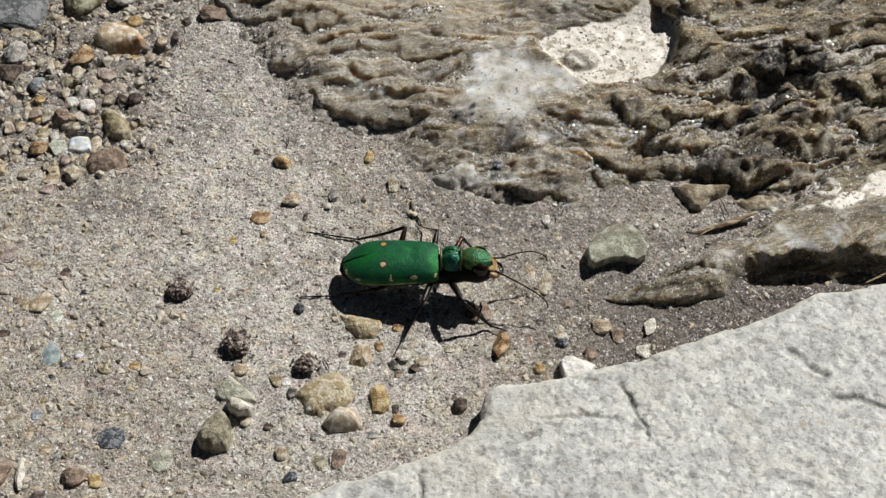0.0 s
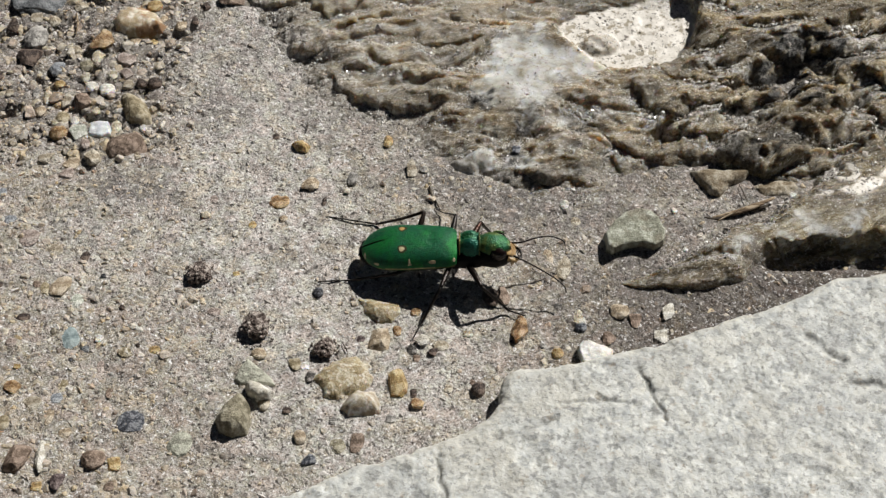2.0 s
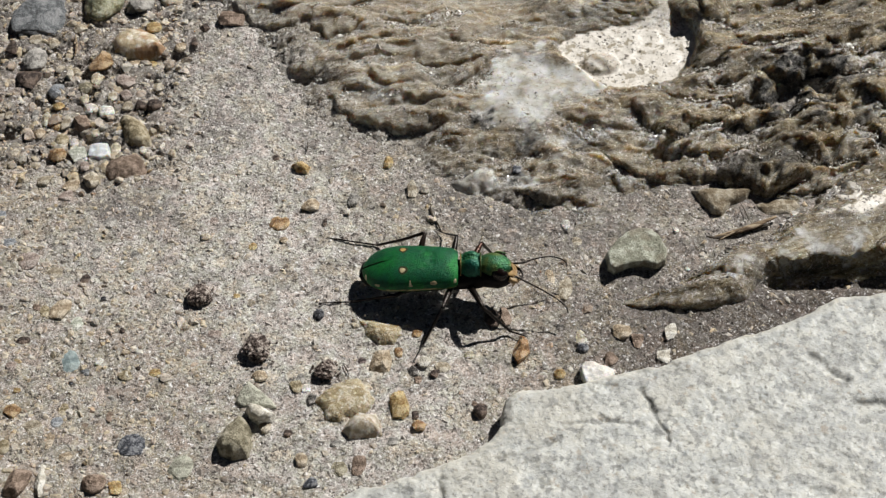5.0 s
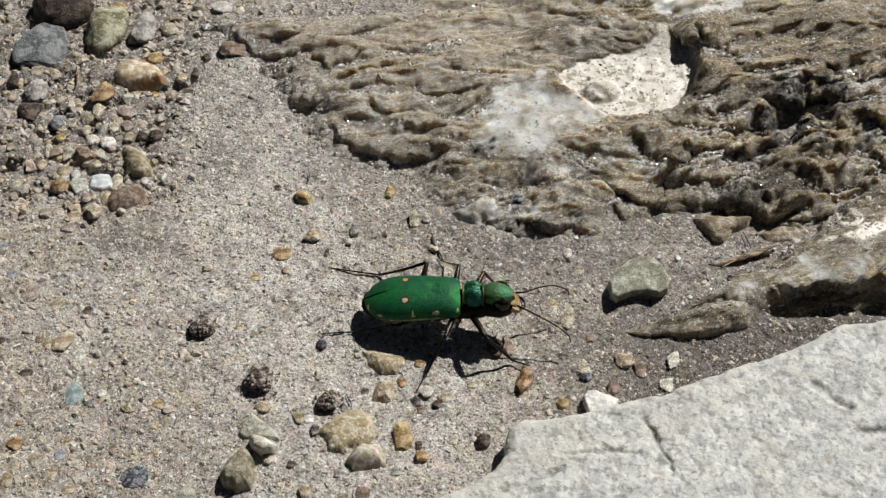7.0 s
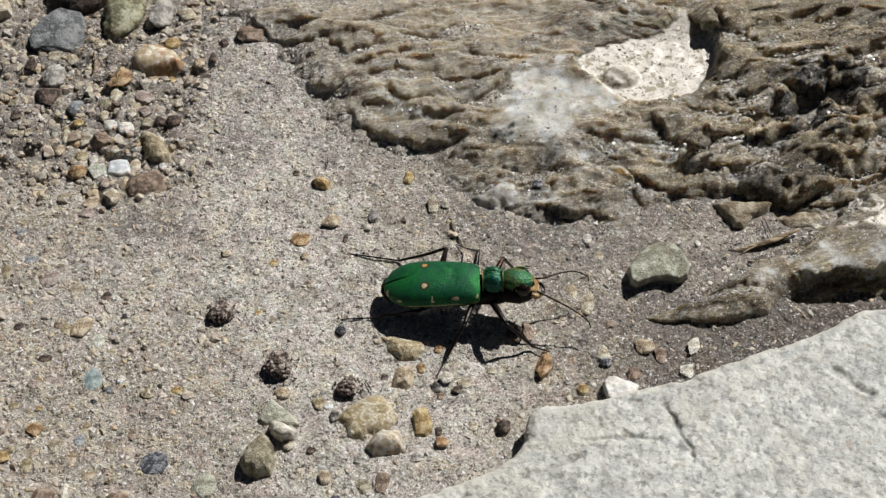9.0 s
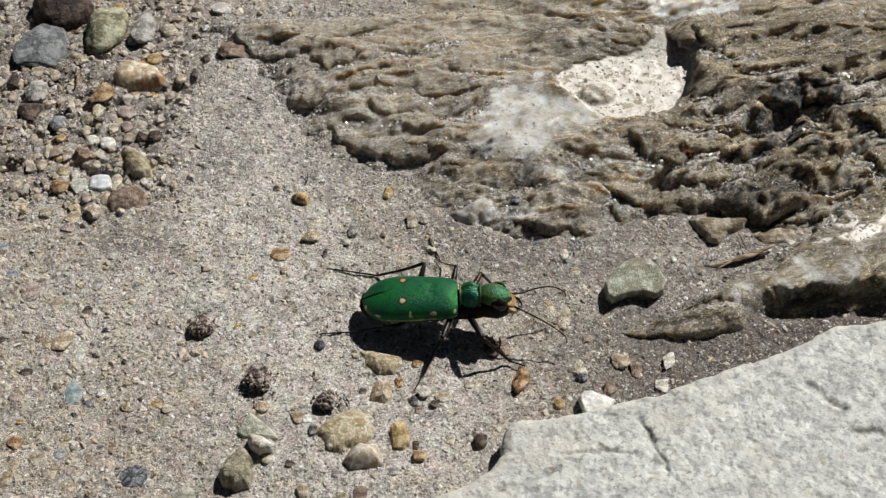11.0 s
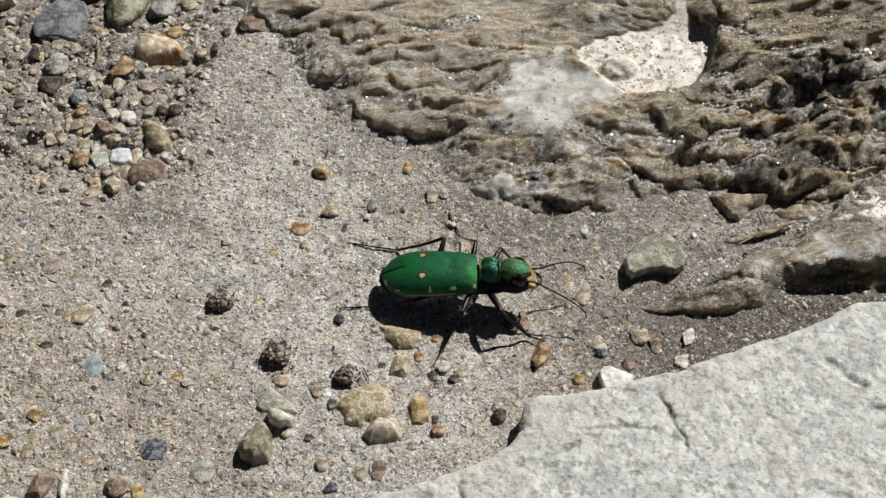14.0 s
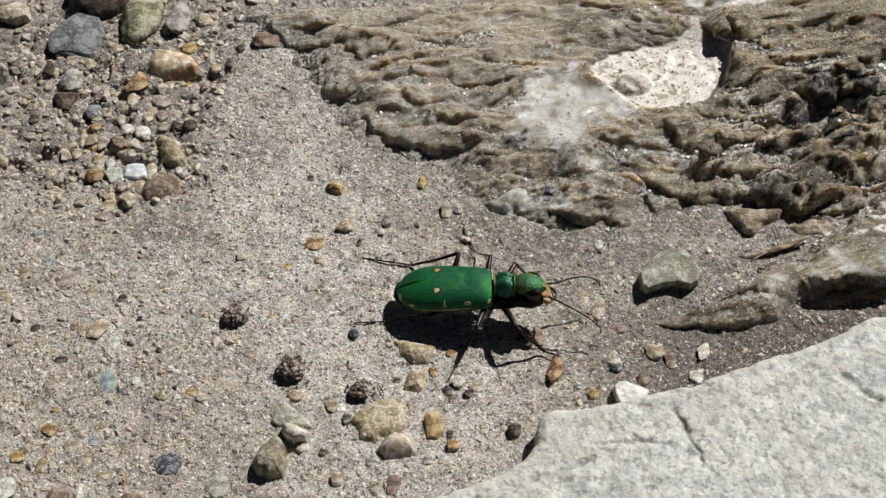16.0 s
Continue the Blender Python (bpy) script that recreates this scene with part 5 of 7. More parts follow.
pebble(-40.01, 30.71, 5.3, 5.9, 1.5, "slate", "l", 0.48, 1)
pebble(-38.68, 35.68, 6.2, 5.61, 3.6, "peat", "r", 0.33, 5)
pebble(-34.08, 33.12, 4.1, 7.0, 2.4, "moss", "r", 0.32, -5)
pebble(-30.36, 32.93, 2.7, 6.0, 1.9, "grey", "a", 0.33, 0)
pebble(-27.98, 32.86, 1.62, 1.71, 0.89, "cream", "r", 0.33, 9)
pebble(-23.15, 35.92, 2.08, 1.74, 0.90, "white", "a", 0.32, 10)
pebble(-35.67, 33.40, 1.19, 1.87, 0.62, "cream", "a", 0.32, -9)
pebble(-35.42, 30.98, 0.97, 1.55, 0.53, "white", "r", 0.33, -7)
pebble(-33.22, 36.14, 1.31, 1.44, 0.72, "ochre", "r", 0.33, -11)
pebble(-29.08, 28.82, 1.60, 1.54, 0.85, "ochre", "r", 0.33, -1)
pebble(-33.31, 23.82, 2.10, 2.91, 1.09, "tan", "a", 0.32, -11)
pebble(-33.55, 21.78, 1.14, 2.05, 0.63, "cream", "r", 0.33, -1)
pebble(-30.76, 21.11, 1.76, 2.34, 0.92, "pinkish", "a", 0.32, 4)
pebble(-37.11, 20.20, 1.76, 1.92, 0.91, "slatepale", "a", 0.32, -5)
pebble(-34.44, 20.62, 1.35, 1.51, 0.70, "olive", "a", 0.32, 4)
pebble(-34.42, 19.23, 1.03, 1.23, 0.54, "cream", "a", 0.32, 2)
pebble(-33.63, 17.88, 1.43, 1.21, 0.67, "white", "r", 0.33, -11)
pebble(-32.13, 17.33, 1.53, 1.61, 0.84, "white", "r", 0.33, 1)
pebble(-31.79, 19.16, 0.93, 1.36, 0.48, "cream", "a", 0.32, -6)
pebble(-30.51, 19.27, 1.44, 1.36, 0.71, "pinkish", "a", 0.32, -2)
pebble(-30.41, 17.88, 1.23, 1.22, 0.64, "beige", "a", 0.32, -5)
pebble(-29.15, 18.10, 1.33, 1.22, 0.64, "umber", "a", 0.32, 5)
pebble(-27.93, 18.22, 1.44, 1.48, 0.79, "umber", "r", 0.33, -1)
pebble(-36.61, 18.27, 1.13, 0.94, 0.52, "ochre", "r", 0.33, -8)
pebble(-37.48, 16.44, 0.87, 2.01, 0.48, "cream", "r", 0.33, 1)
pebble(-36.58, 16.20, 1.12, 2.16, 0.58, "tan", "a", 0.32, 7)
pebble(-35.74, 16.00, 0.92, 1.62, 0.48, "beige", "a", 0.32, -5)
pebble(-34.25, 15.98, 1.83, 1.89, 0.95, "brown", "a", 0.32, -7)
pebble(-37.83, 14.62, 1.01, 1.46, 0.56, "tanpale", "r", 0.33, -3)
pebble(-35.74, 13.80, 1.31, 1.59, 0.72, "olivetan", "r", 0.33, 10)
pebble(-36.33, 13.20, 0.86, 0.79, 0.44, "cream", "r", 0.33, 11)
pebble(-34.65, 13.48, 0.91, 1.06, 0.50, "white", "r", 0.33, 4)
pebble(-30.88, 13.11, 1.01, 1.59, 0.55, "cream", "r", 0.33, 10)
pebble(-35.82, 11.77, 1.70, 1.71, 0.94, "tan", "r", 0.33, 8)
pebble(-34.03, 11.91, 1.70, 2.26, 0.89, "palegreen", "a", 0.32, -3)
pebble(-33.24, 11.46, 0.50, 0.79, 0.28, "white", "r", 0.33, -10)
pebble(-33.24, 10.30, 0.90, 1.31, 0.49, "pinkish", "r", 0.33, 4)
pebble(-28.34, 12.36, 0.70, 0.92, 0.39, "white", "r", 0.33, 1)
pebble(-32.31, 8.49, 1.78, 1.97, 0.93, "beige", "a", 0.32, -3)
pebble(-34.28, 8.30, 1.48, 1.72, 0.56, "tanpale", "l", 0.48, -7)
pebble(-34.49, 6.87, 1.28, 1.28, 0.49, "pinkish", "l", 0.48, -2)
pebble(-36.56, 8.71, 1.29, 1.29, 0.49, "beige", "l", 0.48, -1)
pebble(-39.55, 24.07, 2.31, 3.23, 1.62, "grey", "p", 0.3, -6)
# dark stone put in for a shaded hole in the gravel
pebble(-39.97, 21.80, 2.39, 2.48, 1.24, "umber", "a", 0.32, -5)
pebble(-21.85, 29.74, 2.78, 1.98, 1.03, "brown", "a", 0.32, -1)
pebble(-26.26, 26.08, 1.27, 1.68, 0.66, "tanpale", "a", 0.32, 9)
pebble(-24.95, 26.61, 0.74, 1.40, 0.38, "umber", "a", 0.32, 2)
pebble(-38.31, 27.01, 1.38, 1.40, 0.72, "beige", "a", 0.32, -5)
pebble(-35.89, 28.75, 1.49, 1.41, 0.73, "beige", "a", 0.32, -5)
pebble(-25.92, 30.38, 1.29, 1.28, 0.66, "grey", "a", 0.32, -1)
pebble(-24.16, 28.63, 1.07, 1.13, 0.55, "umber", "a", 0.32, -7)
pebble(-27.98, 26.90, 0.95, 1.12, 0.50, "tanpale", "a", 0.32, -7)
pebble(-32.16, 15.36, 0.81, 0.94, 0.42, "grey", "a", 0.32, 0)
pebble(-32.83, 14.63, 0.81, 0.93, 0.45, "cream", "r", 0.33, -10)
pebble(-38.61, 17.20, 0.61, 1.62, 0.32, "grey", "a", 0.32, -0)
pebble(-35.67, 22.98, 1.25, 1.38, 0.65, "beige", "a", 0.32, -3)
pebble(-30.37, 24.41, 1.36, 1.21, 0.46, "tanpale", "l", 0.48, 5)
pebble(-28.77, 24.18, 0.94, 0.91, 0.35, "ochre", "l", 0.48, 6)
pebble(-29.51, 26.21, 1.06, 0.92, 0.35, "cream", "l", 0.48, 5)
pebble(-13.04, 5.59, 1.76, 1.56, 0.81, "tanpale", "a", 0.32, 5)
pebble(-15.73, 3.79, 1.84, 1.84, 0.44, "tan", "f", 0.66, -3)
pebble(-15.21, 1.75, 0.77, 0.76, 0.42, "tanpale", "r", 0.33, 4)
pebble(-6.53, 10.71, 1.00, 1.59, 0.52, "ochre", "a", 0.32, -4)
pebble(-9.51, 6.37, 1.08, 1.69, 0.56, "grey", "a", 0.32, 2)
pebble(-17.82, 1.06, 0.77, 0.91, 0.18, "ochre", "f", 0.66, -4)
pebble(-32.51, 0.27, 0.38, 0.91, 0.09, "tan", "f", 0.66, -1)
pebble(-34.39, -1.81, 1.71, 1.35, 0.32, "beige", "f", 0.66, -11)
pebble(-33.25, -5.98, 1.68, 2.16, 0.64, "tanpale", "l", 0.48, -6)
pebble(-34.49, -6.18, 0.93, 1.62, 0.22, "olivetan", "f", 0.66, 11)
pebble(-31.69, -2.45, 0.95, 1.19, 0.23, "umber", "f", 0.66, -6)
pebble(-31.80, -11.38, 1.64, 2.45, 0.39, "teal", "f", 0.66, 5)
pebble(-29.42, -11.38, 0.73, 0.79, 0.28, "white", "l", 0.48, 4)
pebble(-26.97, -12.91, 1.45, 1.14, 0.27, "olivetan", "f", 0.66, 5)
pebble(-24.82, -12.62, 1.18, 1.00, 0.24, "ochre", "f", 0.66, -1)
pebble(-28.94, -14.19, 0.72, 1.56, 0.17, "pinkish", "f", 0.66, 2)
pebble(-31.72, -16.35, 0.81, 1.41, 0.19, "olivetan", "f", 0.66, -10)
pebble(-32.00, -17.58, 0.98, 1.12, 0.23, "slatepale", "f", 0.66, -10)
pebble(-32.35, -19.24, 0.80, 1.95, 0.19, "tanpale", "f", 0.66, -7)
pebble(-27.86, -16.86, 0.71, 1.27, 0.17, "brown", "f", 0.66, -8)
pebble(-25.88, -19.86, 2.20, 2.50, 0.53, "navy", "f", 0.66, -10)
pebble(-21.81, -21.92, 2.01, 2.48, 0.48, "greengrey", "f", 0.66, -9)
pebble(-32.49, -23.21, 0.75, 3.52, 0.6, "whitechip", "a", 0.3, 1)
pebble(-28.34, -23.55, 2.00, 1.94, 1.07, "brown", "r", 0.33, -7)
pebble(-26.77, -23.85, 1.13, 1.50, 0.43, "ochre", "l", 0.48, 11)
pebble(-34.25, -23.46, 2.17, 2.76, 1.13, "brown", "a", 0.32, 4)
pebble(-30.90, -20.87, 1.05, 1.24, 0.25, "tanpale", "f", 0.66, 1)
pebble(-15.52, -18.28, 0.98, 1.63, 0.54, "beige", "r", 0.33, 5)
pebble(-16.26, -13.27, 1.27, 1.19, 0.66, "tanpale", "r", 0.33, -6)
pebble(-13.27, -14.28, 1.08, 1.31, 0.41, "olivetan", "l", 0.48, 10)
pebble(-12.54, -14.39, 0.81, 0.91, 0.31, "white", "l", 0.48, 8)
pebble(-13.00, -13.41, 0.63, 1.05, 0.24, "grey", "l", 0.48, 5)
pebble(-5.14, -16.18, 1.8, 2.8, 1.0, "ochre", "a", 0.32, -0)
pebble(-3.55, -18.07, 1.16, 1.29, 0.60, "tan", "a", 0.32, 8)
pebble(-3.74, -17.15, 0.62, 1.06, 0.32, "umber", "a", 0.32, 6)
pebble(-6.57, -11.41, 2.01, 2.42, 1.05, "tanpale", "a", 0.32, 4)
pebble(-5.18, -10.55, 0.73, 1.06, 0.28, "tan", "l", 0.48, 10)
pebble(-3.10, -11.59, 1.37, 1.33, 0.69, "whitechip", "a", 0.32, 3)
pebble(-3.95, -12.54, 0.82, 1.08, 0.43, "darkgrey", "a", 0.32, -3)
pebble(-2.27, -12.83, 0.82, 0.96, 0.43, "umber", "a", 0.32, 1)
pebble(-3.74, -8.52, 0.83, 0.94, 0.32, "tan", "l", 0.48, -7)
pebble(-8.04, -21.98, 1.14, 1.90, 0.43, "brown", "l", 0.48, -7)
pebble(-12.56, -21.40, 1.05, 1.50, 0.58, "tanpale", "r", 0.33, 5)
pebble(-11.66, -23.55, 1.30, 1.15, 0.60, "navy", "a", 0.32, 7)
pebble(-9.56, -22.10, 1.31, 1.65, 0.31, "olive", "f", 0.66, 11)
pebble(-8.17, -11.46, 0.82, 0.86, 0.20, "darkpurple", "f", 0.66, 8)
pebble(-1.64, -12.15, 1.37, 1.15, 0.28, "beige", "f", 0.66, 1)
pebble(4.81, -10.49, 1.56, 3.16, 0.81, "rustbrown", "a", 0.32, -10)
pebble(3.39, -6.87, 1.30, 1.97, 0.68, "brown", "a", 0.32, -0)
pebble(2.42, -7.12, 1.40, 2.08, 0.77, "umber", "r", 0.33, 10)
pebble(9.72, -10.27, 1.01, 1.09, 0.56, "navy", "r", 0.33, 7)
pebble(11.88, -11.23, 1.28, 1.70, 0.67, "brown", "a", 0.32, -0)
pebble(12.98, -8.65, 1.57, 1.60, 0.60, "tanpale", "l", 0.48, -1)
pebble(14.21, -9.57, 1.20, 1.83, 0.62, "brown", "a", 0.32, -7)
pebble(16.85, -8.73, 1.11, 1.96, 0.58, "whitechip", "a", 0.32, -8)
pebble(16.16, -11.34, 1.19, 1.45, 0.62, "whitechip", "a", 0.32, -10)
pebble(7.75, -13.02, 1.00, 1.07, 0.55, "ochre", "r", 0.33, 9)
pebble(9.63, -9.21, 1.01, 1.89, 0.24, "cream", "f", 0.66, 3)
pebble(7.92, -8.04, 0.65, 0.67, 0.25, "darkgrey", "l", 0.48, -9)
pebble(1.38, -16.73, 1.25, 1.54, 0.88, "umber", "p", 0.3, -2)
pebble(8.81, 3.19, 0.82, 1.15, 0.45, "white", "r", 0.33, -11)
pebble(8.53, -3.70, 1.23, 2.82, 0.29, "beige", "f", 0.66, -7)
pebble(7.29, -2.58, 0.85, 1.79, 0.20, "tanpale", "f", 0.66, 6)
pebble(18.16, 2.49, 0.48, 0.76, 0.27, "white", "r", 0.33, 4)
pebble(-11.79, 3.65, 0.39, 0.98, 0.15, "umber", "l", 0.48, -1)
pebble(-11.83, -6.59, 0.95, 1.25, 0.6, "ink", "p", 0.3, -5)
pebble(-4.38, 7.26, 1.08, 2.22, 0.56, "beige", "a", 0.32, 4)
pebble(-16.46, 11.64, 0.60, 0.72, 0.23, "umber", "l", 0.48, 11)
pebble(0.94, -15.92, 0.54, 0.65, 0.20, "brown", "l", 0.48, -2)
pebble(-13.68, -18.88, 0.71, 0.77, 0.27, "umber", "l", 0.48, -10)
pebble(-21.33, 4.02, 0.78, 0.92, 0.19, "pinkish", "f", 0.66, -11)
pebble(7.79, -4.84, 0.66, 0.89, 0.16, "tanpale", "f", 0.66, -10)
pebble(18.80, -1.89, 0.47, 0.50, 0.26, "white", "r", 0.33, 11)
pebble(26.17, 14.20, 1.01, 1.02, 0.38, "whitechip", "l", 0.48, 1)
pebble(28.48, 4.12, 0.78, 0.70, 0.27, "white", "l", 0.48, 8)
pebble(4.76, 9.06, 0.79, 1.00, 0.30, "navy", "l", 0.48, -8)
pebble(9.67, 1.39, 0.96, 1.06, 0.23, "beige", "f", 0.66, -6)
pebble(-3.58, -13.35, 0.63, 0.79, 0.24, "brown", "l", 0.48, 5)
pebble(-1.07, -16.46, 0.80, 0.99, 0.19, "beige", "f", 0.66, 9)
pebble(-5.47, -19.54, 0.79, 0.89, 0.30, "grey", "l", 0.48, -4)
pebble(-9.87, -19.82, 0.88, 0.77, 0.29, "grey", "l", 0.48, -10)
pebble(6.65, -12.19, 0.55, 0.66, 0.21, "grey", "l", 0.48, 9)
pebble(-20.23, -6.50, 0.65, 0.88, 0.16, "grey", "f", 0.66, -5)
pebble(-27.71, 0.10, 0.96, 1.21, 0.23, "grey", "f", 0.66, 6)
pebble(-31.10, 0.43, 1.15, 1.66, 0.28, "grey", "f", 0.66, -8)
pebble(-30.33, 4.03, 1.26, 1.53, 0.30, "grey", "f", 0.66, 5)
pebble(15.58, -13.36, 0.18, 0.24, 0.10, "white", "r", 0.33, 8)
pebble(-46.37, 33.54, 3.91, 3.74, 1.94, "beige", "a", 0.32, 5)
pebble(-35.74, -16.38, 1.43, 1.42, 0.54, "tan", "l", 0.48, -3)
pebble(-37.83, -19.21, 1.24, 1.15, 0.44, "ochre", "l", 0.48, 5)
pebble(-38.05, -22.49, 2.01, 2.66, 1.04, "palegreen", "a", 0.32, -9)
pebble(-36.46, -25.83, 2.58, 2.39, 1.24, "cream", "a", 0.32, -4)
pebble(-30.93, -25.60, 1.29, 1.82, 0.67, "darkpurple", "a", 0.32, -2)
pebble(-32.39, -26.04, 0.94, 0.87, 0.33, "ochre", "l", 0.48, 9)
pebble(-26.83, -25.94, 0.86, 0.99, 0.33, "brown", "l", 0.48, -8)
# another dark stone that stands for a hole in shade
pebble(-41.93, 25.77, 1.27, 1.82, 0.66, "umber", "a", 0.32, 9)
pebble(-42.45, 19.47, 1.03, 1.34, 0.39, "umber", "l", 0.48, 7)
pebble(-38.69, 1.53, 1.44, 1.06, 0.25, "slatepale", "f", 0.66, 11)
pebble(-39.74, 4.55, 0.88, 1.07, 0.21, "slatepale", "f", 0.66, -3)
pebble(-41.05, 17.17, 0.92, 1.08, 0.48, "beige", "a", 0.32, -7)
pebble(-42.33, 17.17, 1.02, 0.95, 0.49, "beige", "a", 0.32, -6)
pebble(-40.39, 0.10, 1.05, 2.26, 0.25, "olivetan", "f", 0.66, 8)
pebble(-33.93, -18.11, 1.78, 1.54, 0.37, "beige", "f", 0.66, 11)
pebble(-35.87, -19.94, 1.06, 1.53, 0.25, "olivetan", "f", 0.66, 5)
pebble(-39.94, 27.15, 1.17, 1.38, 0.44, "beige", "l", 0.48, -0)
pebble(-27.86, -8.35, 0.50, 0.60, 0.35, "umber", "a", 0.32, 3)
pebble(-31.41, -13.59, 0.45, 0.50, 0.30, "ink", "a", 0.32, -6)
pebble(-30.40, -12.44, 0.80, 0.70, 0.30, "slate", "a", 0.32, 8)
pebble(-35.94, -9.11, 1.30, 0.90, 0.30, "umber", "f", 0.62, -3)
pebble(-29.83, -4.74, 0.50, 0.40, 0.30, "ink", "a", 0.32, 2)
pebble(-26.14, -12.33, 0.50, 0.50, 0.30, "umber", "a", 0.32, -8)
pebble(-38.41, -5.76, 1.00, 0.80, 0.35, "umber", "a", 0.32, 2)
pebble(-31.73, -7.37, 1.20, 1.50, 0.35, "palegreen", "f", 0.62, -5)
pebble(-36.77, -0.62, 2.20, 2.00, 0.40, "pinkish", "f", 0.62, 7)
pebble(-12.08, -15.64, 0.90, 1.30, 0.50, "darkgrey", "a", 0.32, -3)
pebble(0.54, -10.88, 0.90, 0.80, 0.30, "cream", "l", 0.48, -5)
pebble(-18.80, -4.59, 0.70, 0.60, 0.25, "ochre", "f", 0.62, 0)
pebble(-37.76, -13.98, 1.00, 0.80, 0.30, "olivetan", "f", 0.62, 3)
pebble(-35.66, -14.27, 0.60, 0.50, 0.25, "ochre", "l", 0.48, -4)
pebble(-36.46, -11.95, 0.90, 1.00, 0.40, "pinkish", "l", 0.48, -5)
pebble(-35.25, -5.65, 0.70, 0.80, 0.30, "brown", "l", 0.48, 11)
pebble(-20.36, -8.74, 1.30, 0.90, 0.30, "pinkish", "f", 0.62, -4)



def plate(outline, low, high, key, bevel, words, tilt=(0.0, 0.0), ragged=0.12, under=0.4):
    """A flat broken stone with the given outline; its top lies at `high`, its foot at `low`."""
    px, py = [p[0] for p in outline], [p[1] for p in outline]
    x, y = np.meshgrid(np.arange(min(px) - 0.5, max(px) + 0.5, 0.09), np.arange(min(py) - 0.5, max(py) + 0.5, 0.09))
    seed = int(abs(px[0]) * 7) % 40
    d = inside_distance(x, y, outline) + ragged * fbm(x * 0.7, y * 0.7, 4, seed)
    z = low + (high - low) * (1 - np.exp(-np.clip(d, 0, None) / bevel)) + 0.07 * fbm(x * 0.8, y * 0.8, 4, seed + 3) * smooth(0, 0.6, d)
    z = z + tilt[0] * (x - np.mean(px)) + tilt[1] * (y - np.mean(py)) + np.minimum(d, 0) * 6
    f = grid_faces(x.shape[1], x.shape[0])
    f = f[(d > -0.14).ravel()[f].all(1)]
    used, inv = np.unique(f, return_inverse=True)
    c = np.array([np.mean(px), np.mean(py), low])
    y = y + under * (high - np.clip(z, low, high)) - 0.25 * under
    ob = link_mesh("stone", np.stack([x, y, z], -1).reshape(-1, 3)[used] - c, inv.reshape(-1, 4), STONES[key][0])
    ob.location = Vector(c) * MM
    tagged(ob, words, "stone", group="pebbles on the ground")


plate([(11.98, -0.78), (12.76, 0.51), (13.78, 1.74), (14.91, 2.20), (16.09, 2.00), (16.80, 1.09), (17.27, -0.33), (16.98, -1.79), (16.20, -2.30), (15.08, -1.98), (13.85, -2.17), (12.59, -2.80), (12.15, -2.30)], -0.3, 1.25, "palegreenstone", 0.06, "pale grey-green flat stone with a dark broken lower face", (0.0, -0.02), 0.05)
plate([(19.72, 7.0), (21.54, 7.25), (23.86, 7.2), (25.2, 6.9), (24.6, 5.9), (23.24, 4.93), (22.20, 3.67), (21.22, 4.00), (20.40, 5.33)], -0.2, 1.1, "plate", 0.3, "brown-grey three-cornered rock flake wedged beside the rock", (0.03, 0.0))
plate([(24.95, 5.43), (26.69, 6.24), (28.76, 6.37), (29.42, 5.29), (28.23, 4.23), (25.87, 3.96)], -0.2, 0.5, "plate", 0.4, "brown-grey rock flake wedged beside the rock")
plate([(9.30, -12.81), (9.73, -12.23), (10.37, -12.11), (11.03, -12.52), (11.57, -12.69), (12.17, -13.15), (11.95, -13.96), (11.46, -14.76), (9.68, -14.53)], -0.2, 1.0, "pinkwhite", 0.03, "smooth white chip of stone tucked against a slab", (0.0, 0.0), 0.03)
plate([(-8.71, -7.35), (-7.51, -7.29), (-6.02, -7.65), (-4.99, -8.01), (-4.93, -8.97), (-5.64, -9.99), (-6.88, -9.93), (-7.87, -9.21)], -0.2, 0.7, "sandquartz", 0.6, "low olive-tan stone half in the beetle's shade", (0.0, 0.02))

plate([(-33.05, 26.61), (-32.35, 27.80), (-31.16, 28.51), (-29.92, 28.35), (-28.61, 27.48), (-27.45, 25.91), (-27.83, 24.97), (-29.54, 24.81), (-31.23, 24.50), (-32.35, 25.13)], -0.3, 1.15, "rust", 0.5, "cream quartz stone with rusty orange stains among gravel", (0.0, 0.0), 0.15, 0.1)
plate([(-31.64, 10.31), (-31.25, 11.15), (-29.83, 11.86), (-28.55, 12.07), (-27.84, 11.01), (-27.83, 9.96), (-28.24, 9.13), (-29.47, 8.65), (-30.93, 8.51), (-31.47, 9.27)], -0.3, 0.95, "brown", 0.4, "smooth reddish brown stone at the foot of gravel", (0.0, 0.0), 0.12, 0.1)
plate([(-33.21, 13.03), (-32.34, 13.24), (-31.42, 13.17), (-31.09, 11.61), (-31.93, 11.12), (-33.22, 11.47)], -0.2, 0.5, "bluewhite", 0.05, "smooth bluish white quartz stone among gravel", (0.0, 0.0), 0.04, 0.1)
plate([(-30.83, 16.34), (-30.07, 16.78), (-28.98, 16.13), (-27.79, 14.46), (-27.41, 13.17), (-28.21, 12.25), (-29.41, 12.67), (-30.28, 14.17)], -0.3, 1.05, "olivetan", 0.3, "olive-tan stone with a broken face beside gravel", (0.0, 0.0), 0.3, 0.1)
plate([(-18.16, -15.95), (-17.81, -14.59), (-17.22, -13.49), (-16.40, -14.24), (-15.10, -15.55), (-14.59, -16.51), (-16.12, -16.34), (-17.45, -16.51)], -0.2, 0.5, "greengrey", 0.12, "thin greenish grey stone flake lying on sand", (0.0, 0.0), 0.06, 0.3)
